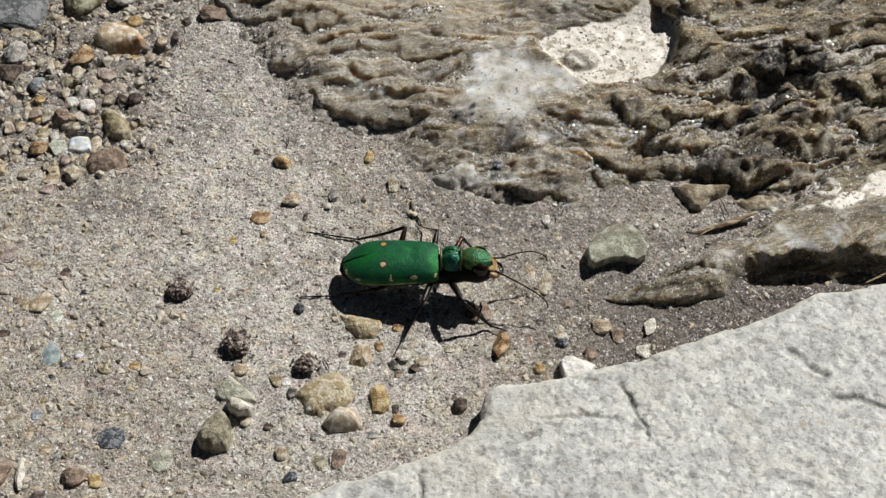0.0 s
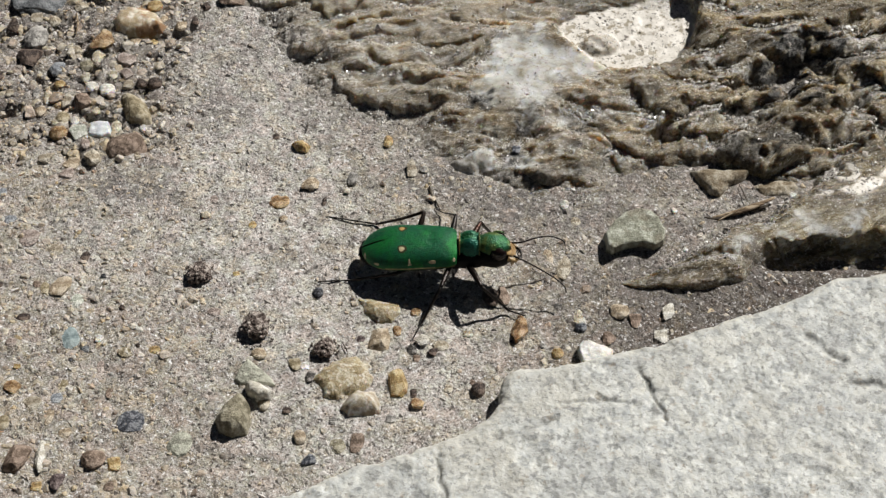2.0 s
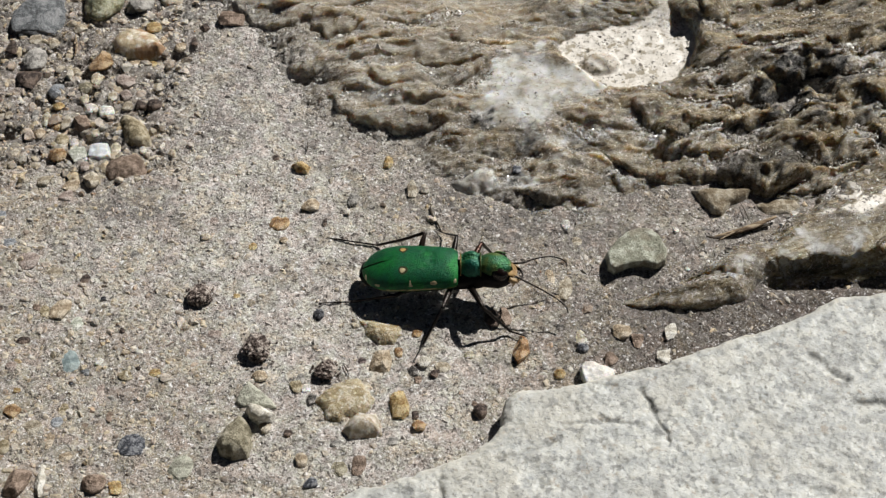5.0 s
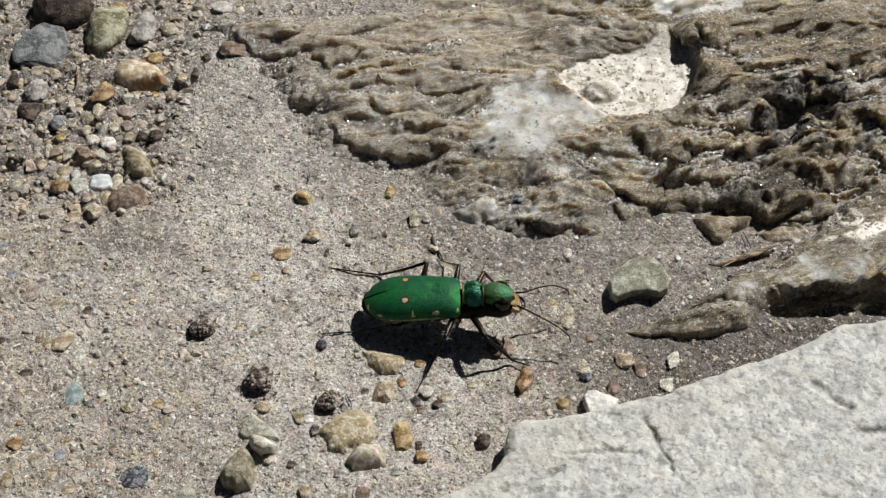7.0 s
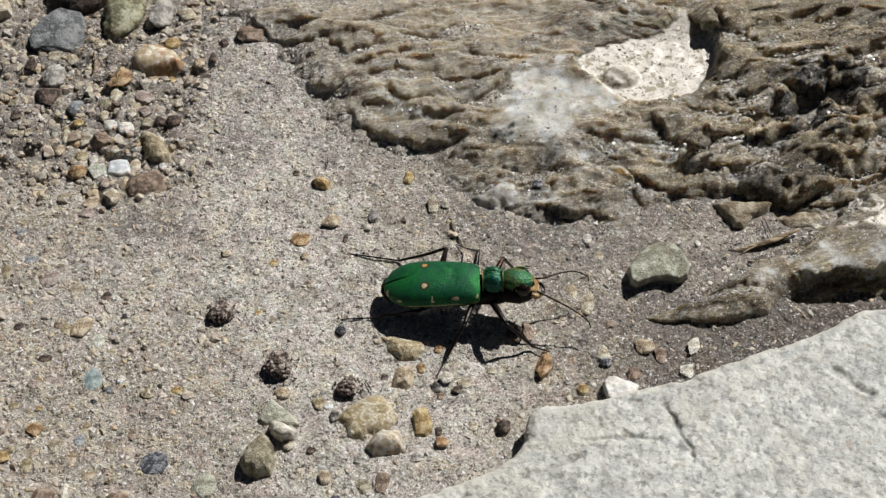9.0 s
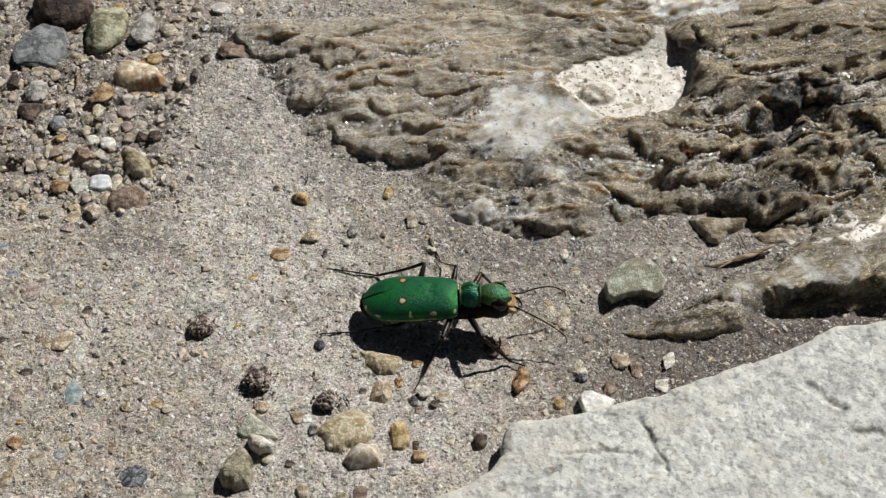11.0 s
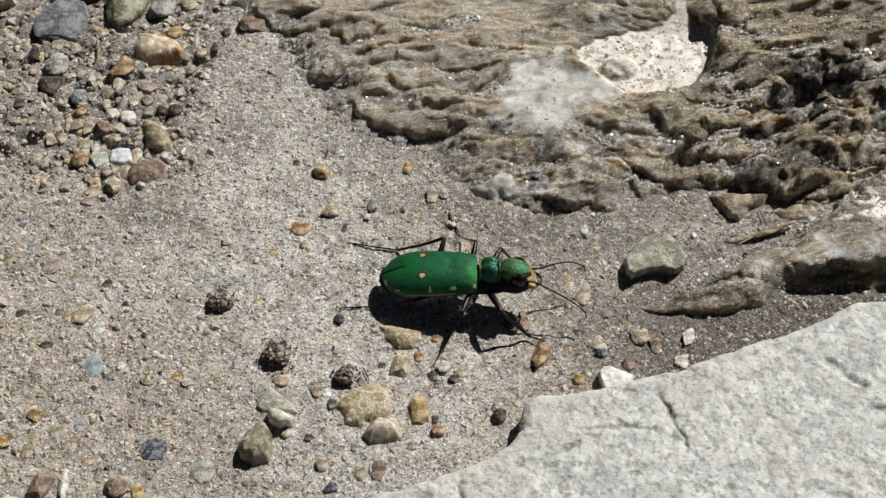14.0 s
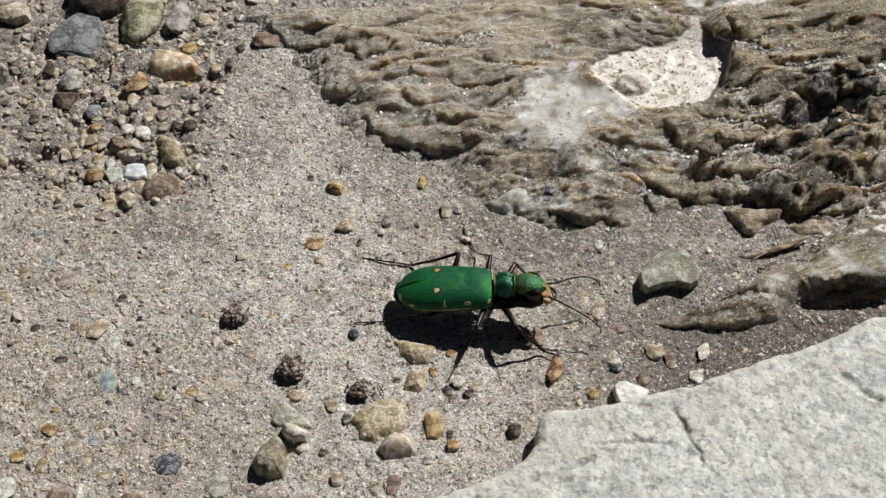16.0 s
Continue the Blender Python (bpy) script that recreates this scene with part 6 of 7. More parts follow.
plate([(-17.19, -17.01), (-16.79, -16.45), (-15.88, -16.73), (-14.71, -17.62), (-15.07, -18.29), (-16.06, -18.56), (-16.90, -18.01)], 0.0, 1.6, "whitechip", 0.15, "cream white chip of stone leaning on a grey stone", (0.0, 0.0), 0.05, 0.35)
plate([(-19.28, -19.98), (-18.82, -18.61), (-17.92, -17.67), (-17.18, -17.45), (-16.51, -18.78), (-16.26, -20.42), (-16.76, -21.39), (-17.83, -21.66), (-18.96, -21.18)], -0.3, 1.7, "olive", 0.32, "olive-grey stone with a dusty face on sand", (0.0, 0.0), 0.15, 0.1)
plate([(-12.27, -15.96), (-11.30, -14.60), (-9.99, -13.62), (-8.46, -13.45), (-7.40, -14.20), (-6.82, -15.45), (-6.97, -16.58), (-8.32, -17.31), (-9.82, -17.70), (-10.85, -17.53), (-11.61, -16.47)], -0.25, 0.75, "sandquartz", 0.35, "flat cream and ochre quartz stone pressed into sandy ground", (0.0, 0.0), 0.25, 0.1)
plate([(-9.62, -18.78), (-9.14, -17.50), (-8.19, -16.78), (-6.71, -17.11), (-6.24, -18.34), (-6.21, -19.27), (-7.52, -19.55), (-8.97, -19.66)], -0.3, 1.5, "quartzrust", 0.55, "milky quartz stone with a rusty brown side", (0.0, 0.0), 0.1, 0.1)
plate([(-15.16, 10.34), (-14.64, 10.76), (-13.99, 10.83), (-13.21, 10.13), (-13.56, 9.16), (-14.56, 9.37)], -0.2, 0.95, "ochre", 0.25, "ochre yellow chip of stone on pale sand", (0.0, 0.0), 0.08, 0.3)


def clod(x, y, a, b, c, turn, words):
    """A crumb of earth: a rough core all over with grains of uneven size."""
    rs = np.random.RandomState(int(abs(x * 31 + y * 17)) % 9999)
    v0, f0 = ico(5)
    off = rs.uniform(0, 50, 3)
    d0 = v0 / np.linalg.norm(v0, axis=1)[:, None]
    big = np.array([noise.fractal(Vector(p * 1.5 + off), 0.9, 2.1, 3) for p in d0])
    grains = np.array([noise.voronoi(Vector(p * 3.6 + off))[0][0] for p in d0])
    small = np.array([noise.voronoi(Vector(p * 8.0 + off))[0][0] for p in d0])
    v = d0 * (0.5 * (1 + 0.24 * big - 0.16 * grains - 0.08 * small))[:, None]
    v = v / np.abs(v).max(0) * np.array([a, b, c]) / 2
    verts, faces = [v], [f0]
    g0, gf = ico(1)
    count = len(v)
    for k in range(90):
        p = v[rs.randint(len(v))]
        if p[2] < -0.2 * c:
            continue
        size = rs.uniform(0.1, 0.34)
        verts.append(g0 * (1 + rs.uniform(-0.3, 0.3, (len(g0), 1))) * size * rs.uniform(0.7, 1.3, 3) + p * (1 - 0.2 * size))
        faces.append(gf + count)
        count += len(g0)
    for k in range(26):
        t, r = rs.uniform(0, 6.28), rs.uniform(0.5, 0.72)
        size = rs.uniform(0.1, 0.26)
        p = np.array([a * r * math.cos(t), b * r * math.sin(t), -0.33 * c + 0.3 * size])
        verts.append(g0 * (1 + rs.uniform(-0.3, 0.3, (len(g0), 1))) * size + p)
        faces.append(gf + count)
        count += len(g0)
    ob = link_mesh("clod", np.concatenate(verts), np.concatenate(faces), STONES["clod"][0], False)
    ob.matrix_world = pose(x * MM, y * MM, (float(support(x, y)[0]) + 0.33 * c) * MM, 0, 0, turn)
    tagged(ob, words, "clod", group="clods of earth")


clod(-16.7, -10.6, 2.5, 2.9, 1.5, 10, "dark brown crumbly clod of earth on sand")
clod(-11.0, -12.85, 2.0, 2.0, 1.3, 40, "dark brown crumbly clod of earth beside a flat stone")
clod(-21.8, -4.85, 2.4, 2.2, 1.4, 70, "dark brown crumbly clod of earth on pale sand")


# ---- twigs and straw ----
def tube(points, radii, sides=8, squash=1.0):
    """Vertices and faces of a tapered tube with closed ends along points in millimetres."""
    pts = np.array(points, float)
    radii = np.interp(np.linspace(0, 1, len(pts)), np.linspace(0, 1, len(radii)), radii)
    tang = np.gradient(pts, axis=0)
    tang /= np.linalg.norm(tang, axis=1)[:, None]
    v, f = [], []
    side = np.cross(tang[0], (0.13, 0.21, 1.0))
    for k in range(len(pts)):
        side = side - tang[k] * (side @ tang[k])
        side /= np.linalg.norm(side)
        up = np.cross(tang[k], side)
        for a in np.linspace(0, 2 * np.pi, sides, endpoint=False):
            v.append(pts[k] + radii[k] * (math.cos(a) * side + squash * math.sin(a) * up))
    for k in range(len(pts) - 1):
        for j in range(sides):
            a, b = k * sides + j, k * sides + (j + 1) % sides
            f.append((a, b, b + sides, a + sides))
    f.append(tuple(range(sides))[::-1])
    f.append(tuple((len(pts) - 1) * sides + j for j in range(sides)))
    return v, f


def curve(points, steps=6):
    """A smooth line (Catmull-Rom) through the points."""
    p = [np.array(q, float) for q in points]
    p = [2 * p[0] - p[1]] + p + [2 * p[-1] - p[-2]]
    out = []
    for a, b, c, d in zip(p, p[1:], p[2:], p[3:]):
        for t in np.linspace(0, 1, steps, endpoint=False):
            out.append(0.5 * ((2 * b) + (c - a) * t + (2 * a - 5 * b + 4 * c - d) * t * t + (3 * b - 3 * c + d - a) * t ** 3))
    return out + [p[-2]]


def straw_material():
    n = Nodes("dry_straw", 0.7, 0.3)
    n.colour(n.ramp(n.noise(1.2, 4, 0.6, n.stretch(0.4, 3, 3)), (0.3, (0.13, 0.085, 0.05)), (0.5, (0.36, 0.26, 0.16)), (0.7, (0.58, 0.47, 0.33))))
    n.bump(n.relief(3.0, 3, 0.6, n.stretch(0.3, 3, 3)), 0.1, 0.8)
    return n.mat


def root_material():
    n = Nodes("dark_rootlet", 0.8, 0.2)
    n.colour(n.ramp(n.noise(2.0, 3), (0.3, (0.03, 0.025, 0.02)), (0.7, (0.10, 0.08, 0.06))))
    return n.mat


STRAW, ROOT = straw_material(), root_material()


def stem(name, points, radii, material, label, category, squash=0.6):
    base = points[0]
    v, f = tube(curve(points), radii, 8, squash)
    v = np.array(v) - np.array(base)
    ob = link_mesh(name, v, f, material)
    ob.location = [c * MM for c in base]
    tagged(ob, label, category)
    return ob


stem("twig", [(21.06, 1.65, 0.25), (23.00, 1.99, 0.45), (24.87, 2.64, 0.60), (26.79, 3.60, 0.70)], [0.06, 0.26, 0.32, 0.12], STRAW, "split dry tan twig lying on soil beside the rock", "twig")
stem("twig", [(20.68, 1.67, 0.30), (21.91, 1.54, 0.30), (23.70, 2.21, 0.35), (26.16, 2.84, 0.45)], [0.08, 0.2, 0.24, 0.12], ROOT, "dark brown splinter of twig under a tan one", "twig")
stem("straw", [(21.69, 1.22, 0.30), (22.97, 1.85, 0.60), (24.26, 2.43, 0.75)], [0.05, 0.1, 0.04], STRAW, "thin pale straw across a twig", "straw")
stem("straw", [(34.69, -5.26, 1.60), (36.09, -4.74, 2.00), (38.02, -3.85, 2.40)], [0.08, 0.11, 0.08], STRAW, "dry straw leaning between rock and slab", "straw")
stem("rootlet", [(-2.78, 5.45, 0.15), (-2.57, 4.19, 0.35), (-2.18, 3.38, 0.30), (-1.84, 2.66, 0.15)], [0.05, 0.11, 0.09, 0.04], ROOT, "short dark rootlet lying on grit", "rootlet", 1.0)
stem("rootlet", [(-13.80, 13.53, 0.10), (-13.70, 12.67, 0.25), (-13.87, 11.97, 0.10)], [0.03, 0.06, 0.03], ROOT, "tiny dark rootlet stuck in grit", "rootlet", 1.0)
stem("rootlet", [(-9.66, -11.92, 0.10), (-9.35, -12.56, 0.25), (-9.16, -13.02, 0.10)], [0.03, 0.06, 0.03], ROOT, "tiny dark rootlet beside a purple stone", "rootlet", 1.0)
stem("rootlet", [(23.95, 5.48, 0.40), (24.17, 4.42, 0.60), (24.46, 3.26, 0.50)], [0.03, 0.05, 0.03], ROOT, "thin dark rootlet reaching to a twig", "rootlet", 1.0)
stem("rootlet", [(-36.25, 27.61, 0.30), (-35.90, 25.97, 0.50), (-35.91, 24.63, 0.30)], [0.05, 0.1, 0.05], STRAW, "short brown rootlet between small stones", "rootlet", 1.0)


# ---- the beetle ----
def rear_up(p):
    """The body stands higher in front than behind."""
    dz = 0.15 * (p[0] + 3.2)
    return (p[0], p[1] - 0.9 * dz, p[2] + dz)


def part(name, mesh, material, parent, label="", raised=True):
    """One mesh object under a thing or a part, in the beetle's own space."""
    v, f = mesh
    if raised:
        v = [rear_up(p) for p in v]
    ob = link_mesh(name, v, f, material)
    ob.parent = parent
    if label:
        ob["label"] = label
    return ob


def chitin(name, base, dark, rough=0.42, metal=0.35, spec=0.5, bump=0.02, scale=9.0, gold=None):
    n = Nodes(name, rough, spec)
    c = n.mix(n.ramp(n.noise(0.45, 4, 0.6), (0.35, 0.0), (0.68, 0.85)), dark, base)
    c = n.mix(n.ramp(n.noise(3.5, 4, 0.65), (0.42, 0.0), (0.72, 0.6)), c, tuple(0.45 * v for v in dark))
    if gold:
        c = n.mix(n.ramp(n.noise(0.8, 3), (0.5, 0.0), (0.7, 0.7)), c, gold)
    n.colour(c)
    n.b.inputs["Metallic"].default_value = metal
    n.bump(n.cells(scale), bump, 0.8)
    n.bump(n.relief(scale * 0.5, 3), bump, 0.6)
    return n.mat


GREEN = chitin("green_elytra", (0.010, 0.245, 0.042), (0.006, 0.14, 0.058), 0.52, 0.3, 0.33, 0.034, 13.0)
GREEN_HEAD = chitin("green_head", (0.05, 0.25, 0.065), (0.014, 0.15, 0.07), 0.45, 0.35, gold=(0.16, 0.20, 0.04), bump=0.055, scale=8.0)
TEAL = chitin("teal_thorax", (0.018, 0.26, 0.125), (0.008, 0.15, 0.10), 0.45, 0.35, gold=(0.03, 0.16, 0.05), bump=0.06, scale=7.0)
COPPER = chitin("copper_margin", (0.42, 0.28, 0.10), (0.10, 0.13, 0.04), 0.4, 0.5)
BLACK = chitin("black_underside", (0.012, 0.010, 0.008), (0.006, 0.005, 0.004), 0.55, 0.0, 0.2)
LEG = chitin("dark_bronze_legs", (0.035, 0.02, 0.014), (0.012, 0.009, 0.008), 0.34, 0.5)
LEG_RED = chitin("coppery_legs", (0.20, 0.065, 0.03), (0.06, 0.025, 0.015), 0.34, 0.6)
CREAM = chitin("cream_spots", (0.90, 0.80, 0.52), (0.78, 0.66, 0.38), 0.5, 0.0)
HALO = chitin("brown_halo", (0.09, 0.07, 0.02), (0.05, 0.06, 0.02), 0.45, 0.2)
PALE_HORN = chitin("pale_labrum", (0.62, 0.42, 0.19), (0.42, 0.26, 0.11), 0.35, 0.0)
EYE = chitin("brown_eye", (0.018, 0.010, 0.008), (0.008, 0.005, 0.004), 0.14, 0.0, 0.35, 0.01, 14.0)
HAIR = chitin("white_hairs", (0.95, 0.92, 0.86), (0.8, 0.77, 0.72), 0.6, 0.0)
EDGE = chitin("pale_margin", (0.62, 0.55, 0.33), (0.40, 0.36, 0.17), 0.4, 0.2)
ORANGE = chitin("orange_spots", (0.72, 0.47, 0.17), (0.62, 0.40, 0.14), 0.5, 0.0)

AXIS = -3.44
BX, BY = -4.40, AXIS
FRONT, APEX = -0.37 - BX, -8.33 - BX

beetle = new("beetle")
beetle.location = (BX * MM, BY * MM, 0)
tagged(beetle, "metallic green beetle with cream wing spots standing on grit", "beetle")


def loc(p):
    """A place in the beetle's own space."""
    return (p[0] - BX, p[1] - BY, p[2])


def elytra_size(u):
    """Half width, rise and margin height of the wing cases at a share u of their length."""
    w = 2.28 * (0.86 + 0.14 * math.sin(min(u / 0.62, 1) * math.pi / 2))
    if u < 0.10:
        w *= 0.80 + 0.20 * math.sqrt(max(0.0, 1 - (1 - u / 0.10) ** 2))
    if u > 0.58:
        w *= max(0.0, 1 - ((u - 0.58) / 0.42) ** 2.9) ** 0.58
    rise = 1.38 * (0.90 + 0.10 * math.sin(u * math.pi))
    if u < 0.16:
        rise *= 0.80 + 0.20 * math.sin(u / 0.16 * math.pi / 2)
    if u > 0.6:
        rise *= 0.22 + 0.78 * math.cos((u - 0.6) / 0.4 * math.pi / 2) ** 0.8
    return w, rise, 2.02 - 0.25 * u * u


def elytra_point(u, a, lift=0.0):
    """a: angle from the far margin (0) over the seam (90) to the near margin (180), in degrees."""
    w, rise, z = elytra_size(u)
    ca, sa = math.cos(radians(a)), math.sin(radians(a))
    y = (w + lift) * math.copysign(abs(ca) ** 0.85, ca)
    zz = z + (rise + lift) * (abs(sa) ** 0.9) * (1 if sa >= 0 else -0.45)
    seam = (0.008 + 0.03 * max(0.0, min(1.0, (u - 0.7) / 0.15))) * math.exp(-((a - 90) / 3.0) ** 2)
    off = abs(a - 90)
    seam += 0.09 * math.exp(-((u - 0.27) / 0.045) ** 2 - ((off - 9) / 6) ** 2) + 0.06 * math.exp(-((u - 0.34) / 0.03) ** 2 - ((off - 19) / 5) ** 2)
    seam += 0.05 * math.exp(-((u - 0.10) / 0.05) ** 2 - ((off - 38) / 12) ** 2)
    return (FRONT + (APEX - FRONT) * u, y, zz - seam)


def elytron(near):
    us = [k / 60 for k in range(61)]
    angs = [90 + (118 * k / 30 if near else -118 * k / 30) for k in range(31)]
    v = [elytra_point(u, a) for u in us for a in angs] + [elytra_point(u, a, -0.07) for u in us for a in angs]
    n, m = len(us), len(angs)
    f = []
    for i in range(n - 1):
        for j in range(m - 1):
            q = (i * m + j, i * m + j + 1, (i + 1) * m + j + 1, (i + 1) * m + j)
            f.append(q if not near else q[::-1])
            r = tuple(k + n * m for k in q)
            f.append(r[::-1] if not near else r)
    for i in range(n - 1):
        for j in (m - 1,):
            f.append((i * m + j, (i + 1) * m + j, (i + 1) * m + j + n * m, i * m + j + n * m))
    return v, f


def spot(u, a, du, da, lift=0.018, tilt=0.0):
    """A thin domed patch that follows the wing case."""
    v, f = [elytra_point(u, a, lift + 0.012)], []
    rings, sides = 4, 24
    for r in range(1, rings + 1):
        for k in range(sides):
            t = 2 * math.pi * k / sides
            p, q = math.cos(t) * r / rings, math.sin(t) * r / rings
            wob = 1 + 0.08 * math.sin(3 * t + u * 40)
            v.append(elytra_point(u + du * (p * math.cos(tilt) - q * math.sin(tilt)) * wob, a + da * (q * math.cos(tilt) + p * math.sin(tilt)) * wob, lift * (1.0 if r < rings else -0.4)))
    for k in range(sides):
        f.append((0, 1 + k, 1 + (k + 1) % sides))
        for r in range(rings - 1):
            b = 1 + r * sides
            f.append((b + k, b + sides + k, b + sides + (k + 1) % sides, b + (k + 1) % sides))
    return v, f


def margin(near, a_from, a_to, u0, u1, lift):
    us = [u0 + (u1 - u0) * k / 60 for k in range(61)]
    angs = [a_from + (a_to - a_from) * k / 4 for k in range(5)]
    v = [elytra_point(u, a if near else 180 - a, lift * math.sin(math.pi * j / 4) - 0.004) for u in us for j, a in enumerate(angs)]
    return v, [(i * 5 + j, i * 5 + j + 1, i * 5 + j + 6, i * 5 + j + 5) for i in range(60) for j in range(4)]


for near in (True, False):
    case = part("elytron", elytron(near), GREEN, beetle, "metallic green wing case with cream spots")
    side = lambda a: a if near else 180 - a
    part("margin", margin(near, 179, 185, 0.02, 0.985, 0.018), COPPER, case, "coppery golden margin")
    part("halo", spot(0.565, side(116), 0.052, 11.5, 0.006), HALO, case, "brown ring round a spot")
    part("spot", spot(0.57, side(116), 0.034, 7.5, 0.018), CREAM if near else ORANGE, case, "cream disc spot" if near else "tan disc spot")
    part("fringe", margin(near, 176, 181, 0.22, 0.74, 0.03), EDGE, case, "pale cream edge")
    part("spot", spot(0.49, side(155), 0.011, 11.0, 0.016, 0.25), CREAM, case, "small cream comma spot")
    part("spot", spot(0.483, side(163), 0.022, 4.0, 0.017, 0.2), CREAM, case, "small cream spot")
    part("spot", spot(0.25, side(157), 0.040, 7.0, 0.016, 0.9), CREAM, case, "cream wedge spot")
    part("spot", spot(0.03, side(155), 0.016, 9.0, 0.016), CREAM, case, "small cream shoulder spot")
    part("spot", spot(0.83, side(163), 0.03, 6.0, 0.016), CREAM, case, "small cream spot")
    part("spot", spot(0.955, side(150), 0.012, 22.0, 0.016), CREAM, case, "cream tip spot")
part("seam", tube([elytra_point(u, 90, 0.045) for u in [0.73 + 0.265 * k / 16 for k in range(17)]], [0.012, 0.04, 0.055, 0.06]), BLACK, beetle, "dark seam at the wing tips")


def barrel(stations, power=2.0, rings=28):
    """A closed body from stations of x, y, z, half width and half height."""
    v, f = [], []
    for x, y, z, w, h in stations:
        for k in range(rings):
            t = 2 * math.pi * k / rings
            c, s = math.cos(t), math.sin(t)
            v.append((x, y + w * math.copysign(abs(c) ** (2 / power), c), z + h * math.copysign(abs(s) ** (2 / power), s)))
    n = len(stations)
    for i in range(n - 1):
        for k in range(rings):
            a, b = i * rings + k, i * rings + (k + 1) % rings
            f.append((a, b, b + rings, a + rings))
    f.append(tuple(range(rings)))
    f.append(tuple((n - 1) * rings + k for k in range(rings))[::-1])
    return v, f



P0, P1 = -0.23 - BX, 1.54 - BX
H0, H1 = 1.45 - BX, 3.97 - BX
part("abdomen", barrel([(APEX - 0.22, 0, 1.55, 0.35, 0.12), (APEX + 0.02, 0, 1.6, 1.0, 0.24), (APEX + 0.45, 0, 1.62, 1.45, 0.34), (APEX + 1.6, 0, 1.65, 1.6, 0.6), (APEX + 4.0, 0, 1.6, 2.0, 0.75), (FRONT - 1.2, 0, 1.7, 1.9, 0.8), (FRONT + 0.02, 0, 2.0, 1.45, 0.8)]), BLACK, beetle, "black underside")
part("neck", barrel([(FRONT - 1.6, 0, 1.3, 1.3, 0.7), (FRONT - 0.6, 0, 1.35, 1.5, 0.9), (FRONT + 0.25, -0.05, 1.45, 1.35, 1.05), (P0 + 0.9, -0.08, 1.4, 1.3, 1.05), (P1, -0.05, 1.45, 1.2, 1.0), (P1 + 0.5, 0, 1.6, 1.0, 0.85)]), BLACK, beetle, "black neck and underside of the thorax")


def pronotum():
    st = []
    L = P1 - P0
    for k in range(19):
        t = k / 18
        g = 1 - 0.10 * math.exp(-((t - 0.14) / 0.05) ** 2) - 0.10 * math.exp(-((t - 0.84) / 0.05) ** 2)
        g *= 0.84 + 0.18 * math.sin(math.pi * t) ** 0.8 if 0 < k < 18 else 0.78
        st.append((P0 + L * t, 0.14, 2.36, 1.12 * g * (0.96 + 0.08 * t), 0.96 * g))
    v, f = barrel(st, 2.3, 40)
    mid = (P0 + P1) / 2
    v = [(x, y, z + (z > 2.4) * (0.2 * math.exp(-((abs(y - 0.14) - 0.5) / 0.36) ** 2 - ((x - mid) / 0.5) ** 2) - 0.26 * math.exp(-((y - 0.14) / 0.14) ** 2))) for x, y, z in v]
    return v, f


shield = part("pronotum", pronotum(), TEAL, beetle, "bright green thorax shield with coppery rims")
for x0 in (P0 + 0.06, P1 - 0.08):
    ring = [(x0, 0.14 + 1.05 * math.cos(radians(a)), 2.36 + 0.91 * math.sin(radians(a))) for a in range(-20, 201, 10)]
    part("rim", tube(ring, [0.055, 0.07, 0.055]), COPPER, shield, "coppery golden rim")

head_st = []
for k in range(17):
    t = k / 16
    g = math.sin(math.pi * (0.14 + 0.80 * t)) ** 0.55
    head_st.append((H0 + (H1 - H0) * t, 0.14, 2.48 - 0.28 * t * t, 1.06 * g, 0.78 * g))
head = part("head", barrel(head_st, 2.2, 36), GREEN_HEAD, beetle, "coppery green head")
part("face", barrel([(H0 - 0.3, -0.05, 1.55, 1.1, 0.95), (H0 + 0.6, -0.05, 1.45, 1.15, 1.0), (H0 + 1.4, -0.05, 1.4, 1.25, 1.0), (H0 + 2.1, 0, 1.45, 1.1, 0.9), (H1 + 0.1, 0, 1.5, 0.7, 0.6)]), BLACK, head, "dark underside of the head")


def ball(c, r, squash=(1, 1, 1)):
    bm = bmesh.new()
    bmesh.ops.create_icosphere(bm, subdivisions=4, radius=1.0)
    v = [tuple(c[k] + r * squash[k] * p.co[k] for k in range(3)) for p in bm.verts]
    f = [tuple(q.index for q in fc.verts) for fc in bm.faces]
    bm.free()
    return v, f


for s in (-1, 1):
    part("eye", ball((H0 + 1.55, 0.1 + s * (1.0 if s < 0 else 0.86), 2.34 if s < 0 else 2.18), 0.62, (1.1, 0.78, 0.95)), EYE, head, "glossy dark brown eye")
    part("brow", tube([(H0 + 0.95 + 0.14 * k, 0.12 + s * (0.93 + 0.1 * math.sin(k / 8 * math.pi)), 2.74 + 0.10 * math.sin(k / 8 * math.pi)) for k in range(9)], [0.04, 0.09, 0.04]), GREEN_HEAD, head, "green ridge over the eye")
part("labrum", barrel([(H1 - 0.25, 0, 2.05, 0.7, 0.2), (H1 + 0.1, 0, 1.9, 0.72, 0.18), (H1 + 0.36, 0, 1.66, 0.62, 0.12), (H1 + 0.5, 0, 1.5, 0.35, 0.07)], 2.6), PALE_HORN, head, "pale cream upper lip")
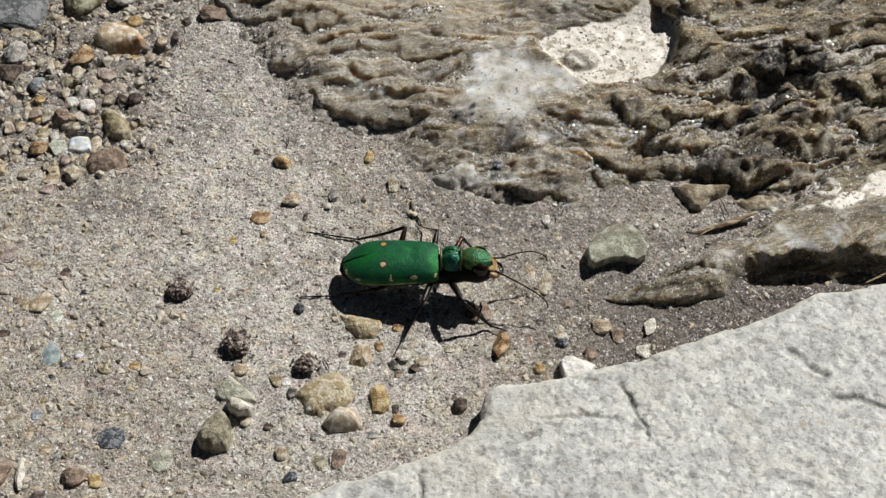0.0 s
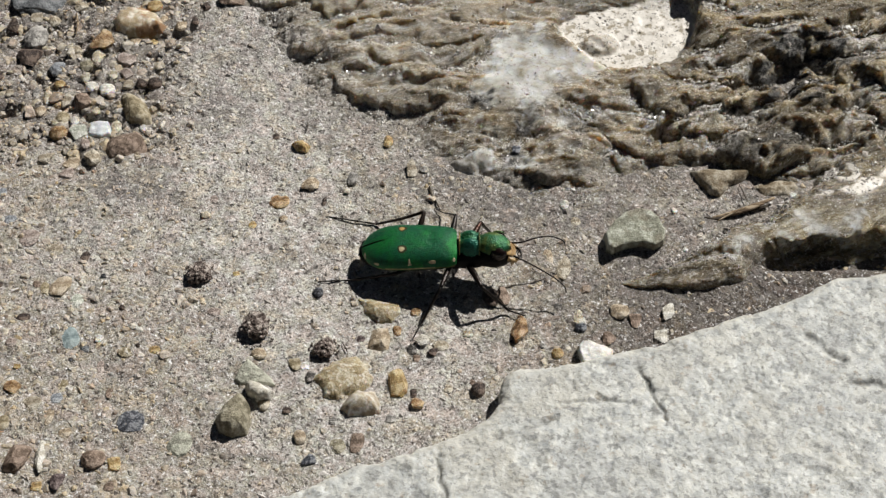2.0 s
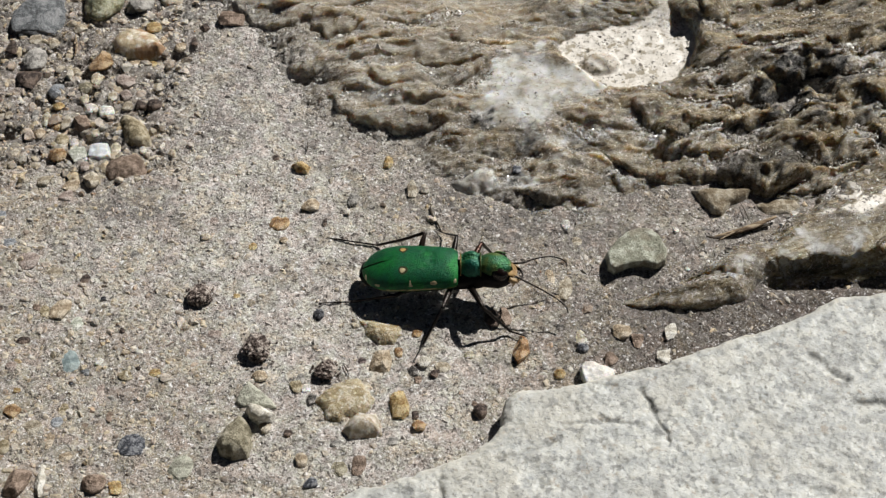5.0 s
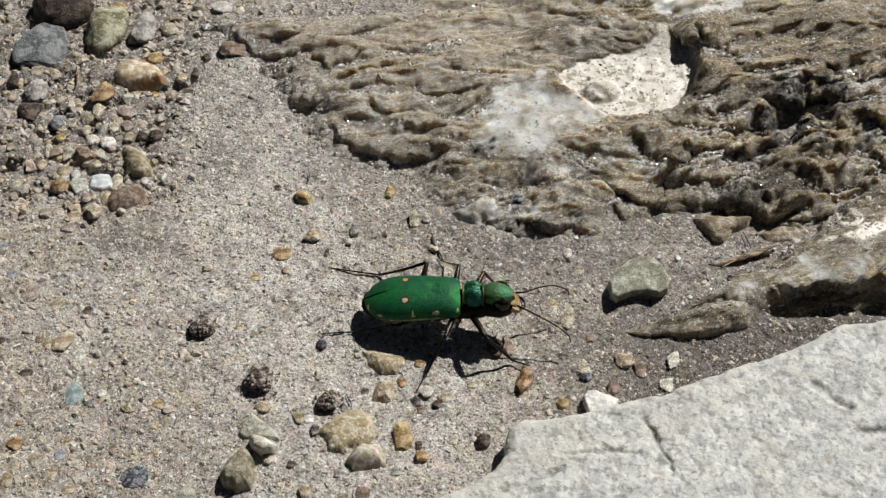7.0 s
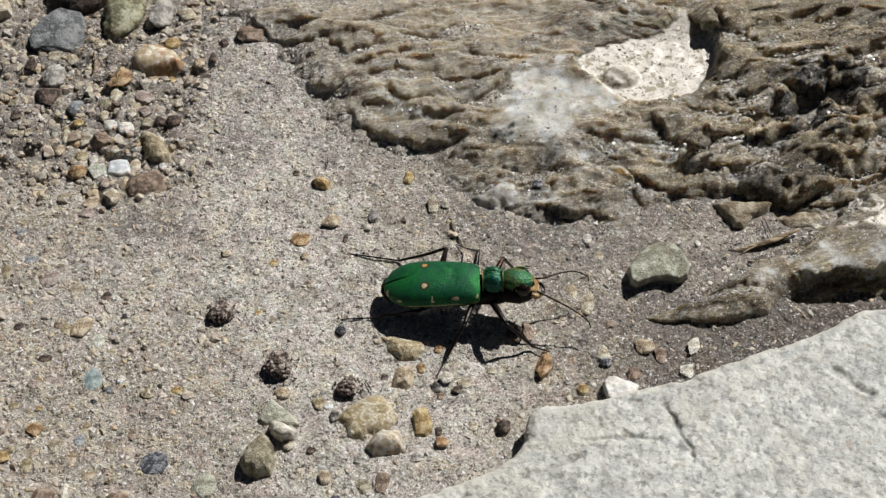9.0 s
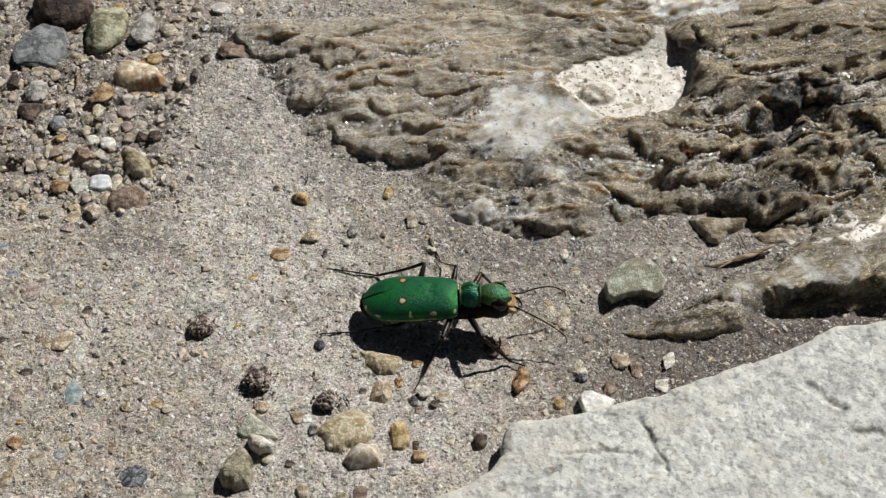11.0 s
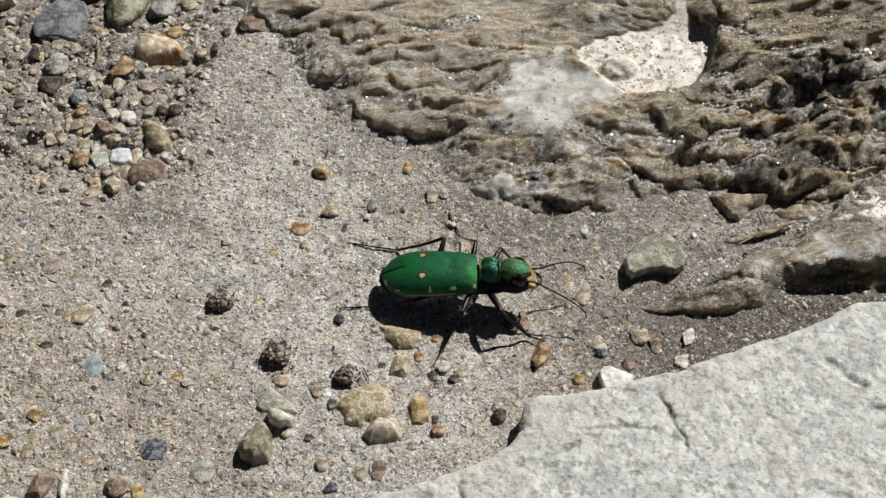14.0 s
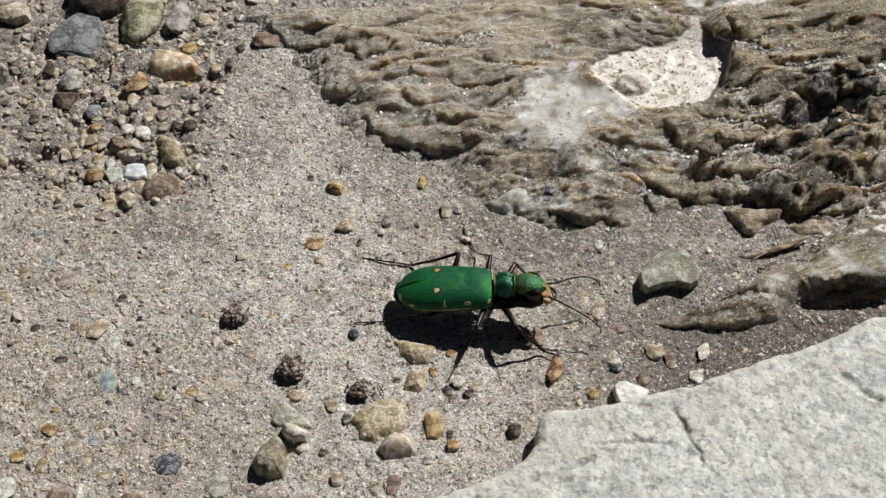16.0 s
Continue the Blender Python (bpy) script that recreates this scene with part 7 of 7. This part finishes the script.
for s in (-1, 1):
    horn = part("mandible", tube(curve([(H1 - 0.2, s * 0.82, 1.72), (H1 + 0.28, s * 0.86, 1.5), (H1 + 0.6, s * 0.62, 1.4)]), [0.24, 0.22, 0.13]), PALE_HORN, head, "pale base of a curved jaw")
    part("jaw_tip", tube(curve([(H1 + 0.5, s * 0.68, 1.42), (H1 + 0.8, s * 0.42, 1.34), (H1 + 0.92, s * 0.05, 1.34), (H1 + 0.9, -s * 0.2, 1.36)]), [0.13, 0.11, 0.07, 0.015]), LEG, horn, "dark curved tip of the jaw")
    for k in range(3):
        q = 0.62 - 0.2 * k
        part("tooth", tube([(H1 + 0.55 + 0.1 * k, s * q, 1.42), (H1 + 0.5 + 0.08 * k, s * (q - 0.12), 1.36), (H1 + 0.42 + 0.08 * k, s * (q - 0.26), 1.3)], [0.06, 0.04, 0.008]), LEG, horn, "dark tooth of the jaw")
    part("palp", tube(curve([(H1 - 0.1, s * 0.55, 1.35), (H1 + 0.15, s * 0.72, 1.0), (H1 + 0.1, s * 0.7, 0.7)]), [0.07, 0.06, 0.05]), PALE_HORN, head, "thin pale feeler by the jaw")


def limb(points, radii, name, material, parent, label="", steps=6):
    return part(name, tube(curve([loc(p) for p in points], steps), radii, 10), material, parent, label, False)


def hairs(base_points, count, length, parent, seed):
    rs = np.random.RandomState(seed)
    v, f = [], []
    pts = [np.array(loc(p)) for p in base_points]
    for k in range(count):
        t = rs.uniform(0, len(pts) - 1.001)
        p = pts[int(t)] + (pts[int(t) + 1] - pts[int(t)]) * (t % 1)
        d = rs.normal(size=3) * (0.5, 0.5, 0.35) + (0, -0.4, -0.3)
        d *= length * rs.uniform(0.5, 1.1) / np.linalg.norm(d)
        a, b = tube([p, p + d * 0.5, p + d], [0.028, 0.022, 0.008], 4)
        f += [tuple(i + len(v) for i in q) for q in b]
        v += a
    return part("hairs", (v, f), HAIR, parent, "fine white hairs", False)


def grounded(p):
    """Sets a foot on the ground along the line of sight."""
    g = float(ground_height(np.array(p[0]), np.array(p[1]))) + 0.05
    return (p[0], p[1] - 0.9 * g, p[2] + g)


def leg(coxa, knee, ankle, toe, label, red=False, mid=None, fuzz=0, seed=0, thin=1.0):
    ankle, toe = grounded(ankle), grounded(toe)
    bend = tuple((a + b) / 2 + o for a, b, o in zip(coxa, knee, (0, 0, 0.12)))
    femur = limb([coxa, bend, knee], [0.24, 0.28, 0.23, 0.15], "leg", LEG_RED if red else LEG, beetle, label)
    limb([knee] + (mid or []) + [ankle], [0.155 * thin, 0.14 * thin, 0.12 * thin, 0.115 * thin], "tibia", LEG, femur)
    a, t = np.array(ankle), np.array(toe)
    seg = [tuple(a + (t - a) * k) for k in (0, 0.33, 0.36, 0.58, 0.61, 0.8, 0.83, 1.0)]
    limb(seg, [thin * r for r in (0.09, 0.055, 0.085, 0.055, 0.08, 0.05, 0.07, 0.04)], "tarsus", LEG, femur, "", 3)
    d = (t - a) / np.linalg.norm(t - a)
    for s in (-1, 1):
        w = np.cross(d, (0, 0, 1)) * s
        limb([tuple(t), tuple(t + 0.10 * d + 0.05 * w + (0, 0, 0.02)), tuple(t + 0.18 * d + 0.07 * w + (0, 0, -0.05))], [0.028, 0.02, 0.006], "claw", LEG, femur, "", 3)
    if fuzz:
        hairs([coxa, bend, knee], fuzz, 0.55, femur, seed)
    return femur


leg((-2.90, -4.38, 1.30), (-5.36, -6.22, 2.00), (-9.17, -5.40, 0.20), (-11.75, -5.41, 0.06), "dark bronze hind leg stretched back", fuzz=40, seed=1)
leg((-3.73, -1.87, 1.30), (-3.12, 0.14, 2.60), (-7.20, 0.96, 0.15), (-11.47, 1.89, 0.06), "dark bronze hind leg with a raised knee", mid=[(-4.95, 0.29, 1.60)])
leg((-0.93, -5.74, 2.30), (-1.65, -8.27, 2.70), (-3.21, -9.96, 0.30), (-3.84, -11.35, 0.12), "dark bronze hairy middle leg", fuzz=60, seed=2)
leg((-0.89, -2.95, 2.30), (-0.47, -0.61, 3.00), (-1.49, 1.95, 0.50), (-2.22, 2.75, 0.12), "dark bronze middle leg with a raised knee", thin=0.65)
leg((0.55, -5.73, 2.50), (1.64, -8.30, 2.80), (3.87, -8.75, 0.35), (5.15, -9.37, 0.45), "dark bronze front leg stretched forward", fuzz=46, seed=3)
leg((0.75, -3.22, 2.60), (1.60, -1.44, 3.00), (2.48, -0.39, 0.50), (3.73, 0.21, 0.12), "coppery front leg behind the head", red=True)
hairs([(-6.69, -5.32, 1.60), (-3.90, -5.48, 1.50), (-0.65, -5.21, 1.40)], 90, 0.55, beetle, 7)


def antenna(points, label):
    scape = limb(points[:2], [0.09, 0.075], "antenna", LEG_RED, beetle, label, 4)
    line = curve([loc(p) for p in points[1:]], 8)
    n = len(line)
    cut = [round(k * (n - 1) / 9) for k in range(10)]
    for k in range(9):
        seg = line[cut[k]:cut[k + 1] + 1]
        if len(seg) < 2:
            continue
        r = 0.085 - 0.004 * k
        part("joint", tube(seg, [r * 0.75, r, r * 1.1], 8), LEG, scape, "", False)


antenna([(3.61, -4.26, 3.70), (4.11, -4.33, 3.70), (4.90, -4.26, 3.70), (5.93, -3.74, 3.60), (7.16, -3.31, 3.40), (8.01, -3.29, 3.10), (8.48, -3.40, 2.80), (8.57, -3.72, 2.60)], "dark jointed feeler curving forward")
antenna([(3.59, -5.47, 3.60), (4.10, -5.53, 3.60), (4.97, -5.91, 3.40), (6.03, -6.29, 3.00), (7.18, -6.71, 2.50), (7.97, -7.09, 2.10), (8.43, -7.44, 1.80), (8.56, -7.79, 1.50)], "dark jointed feeler sweeping forward and down")
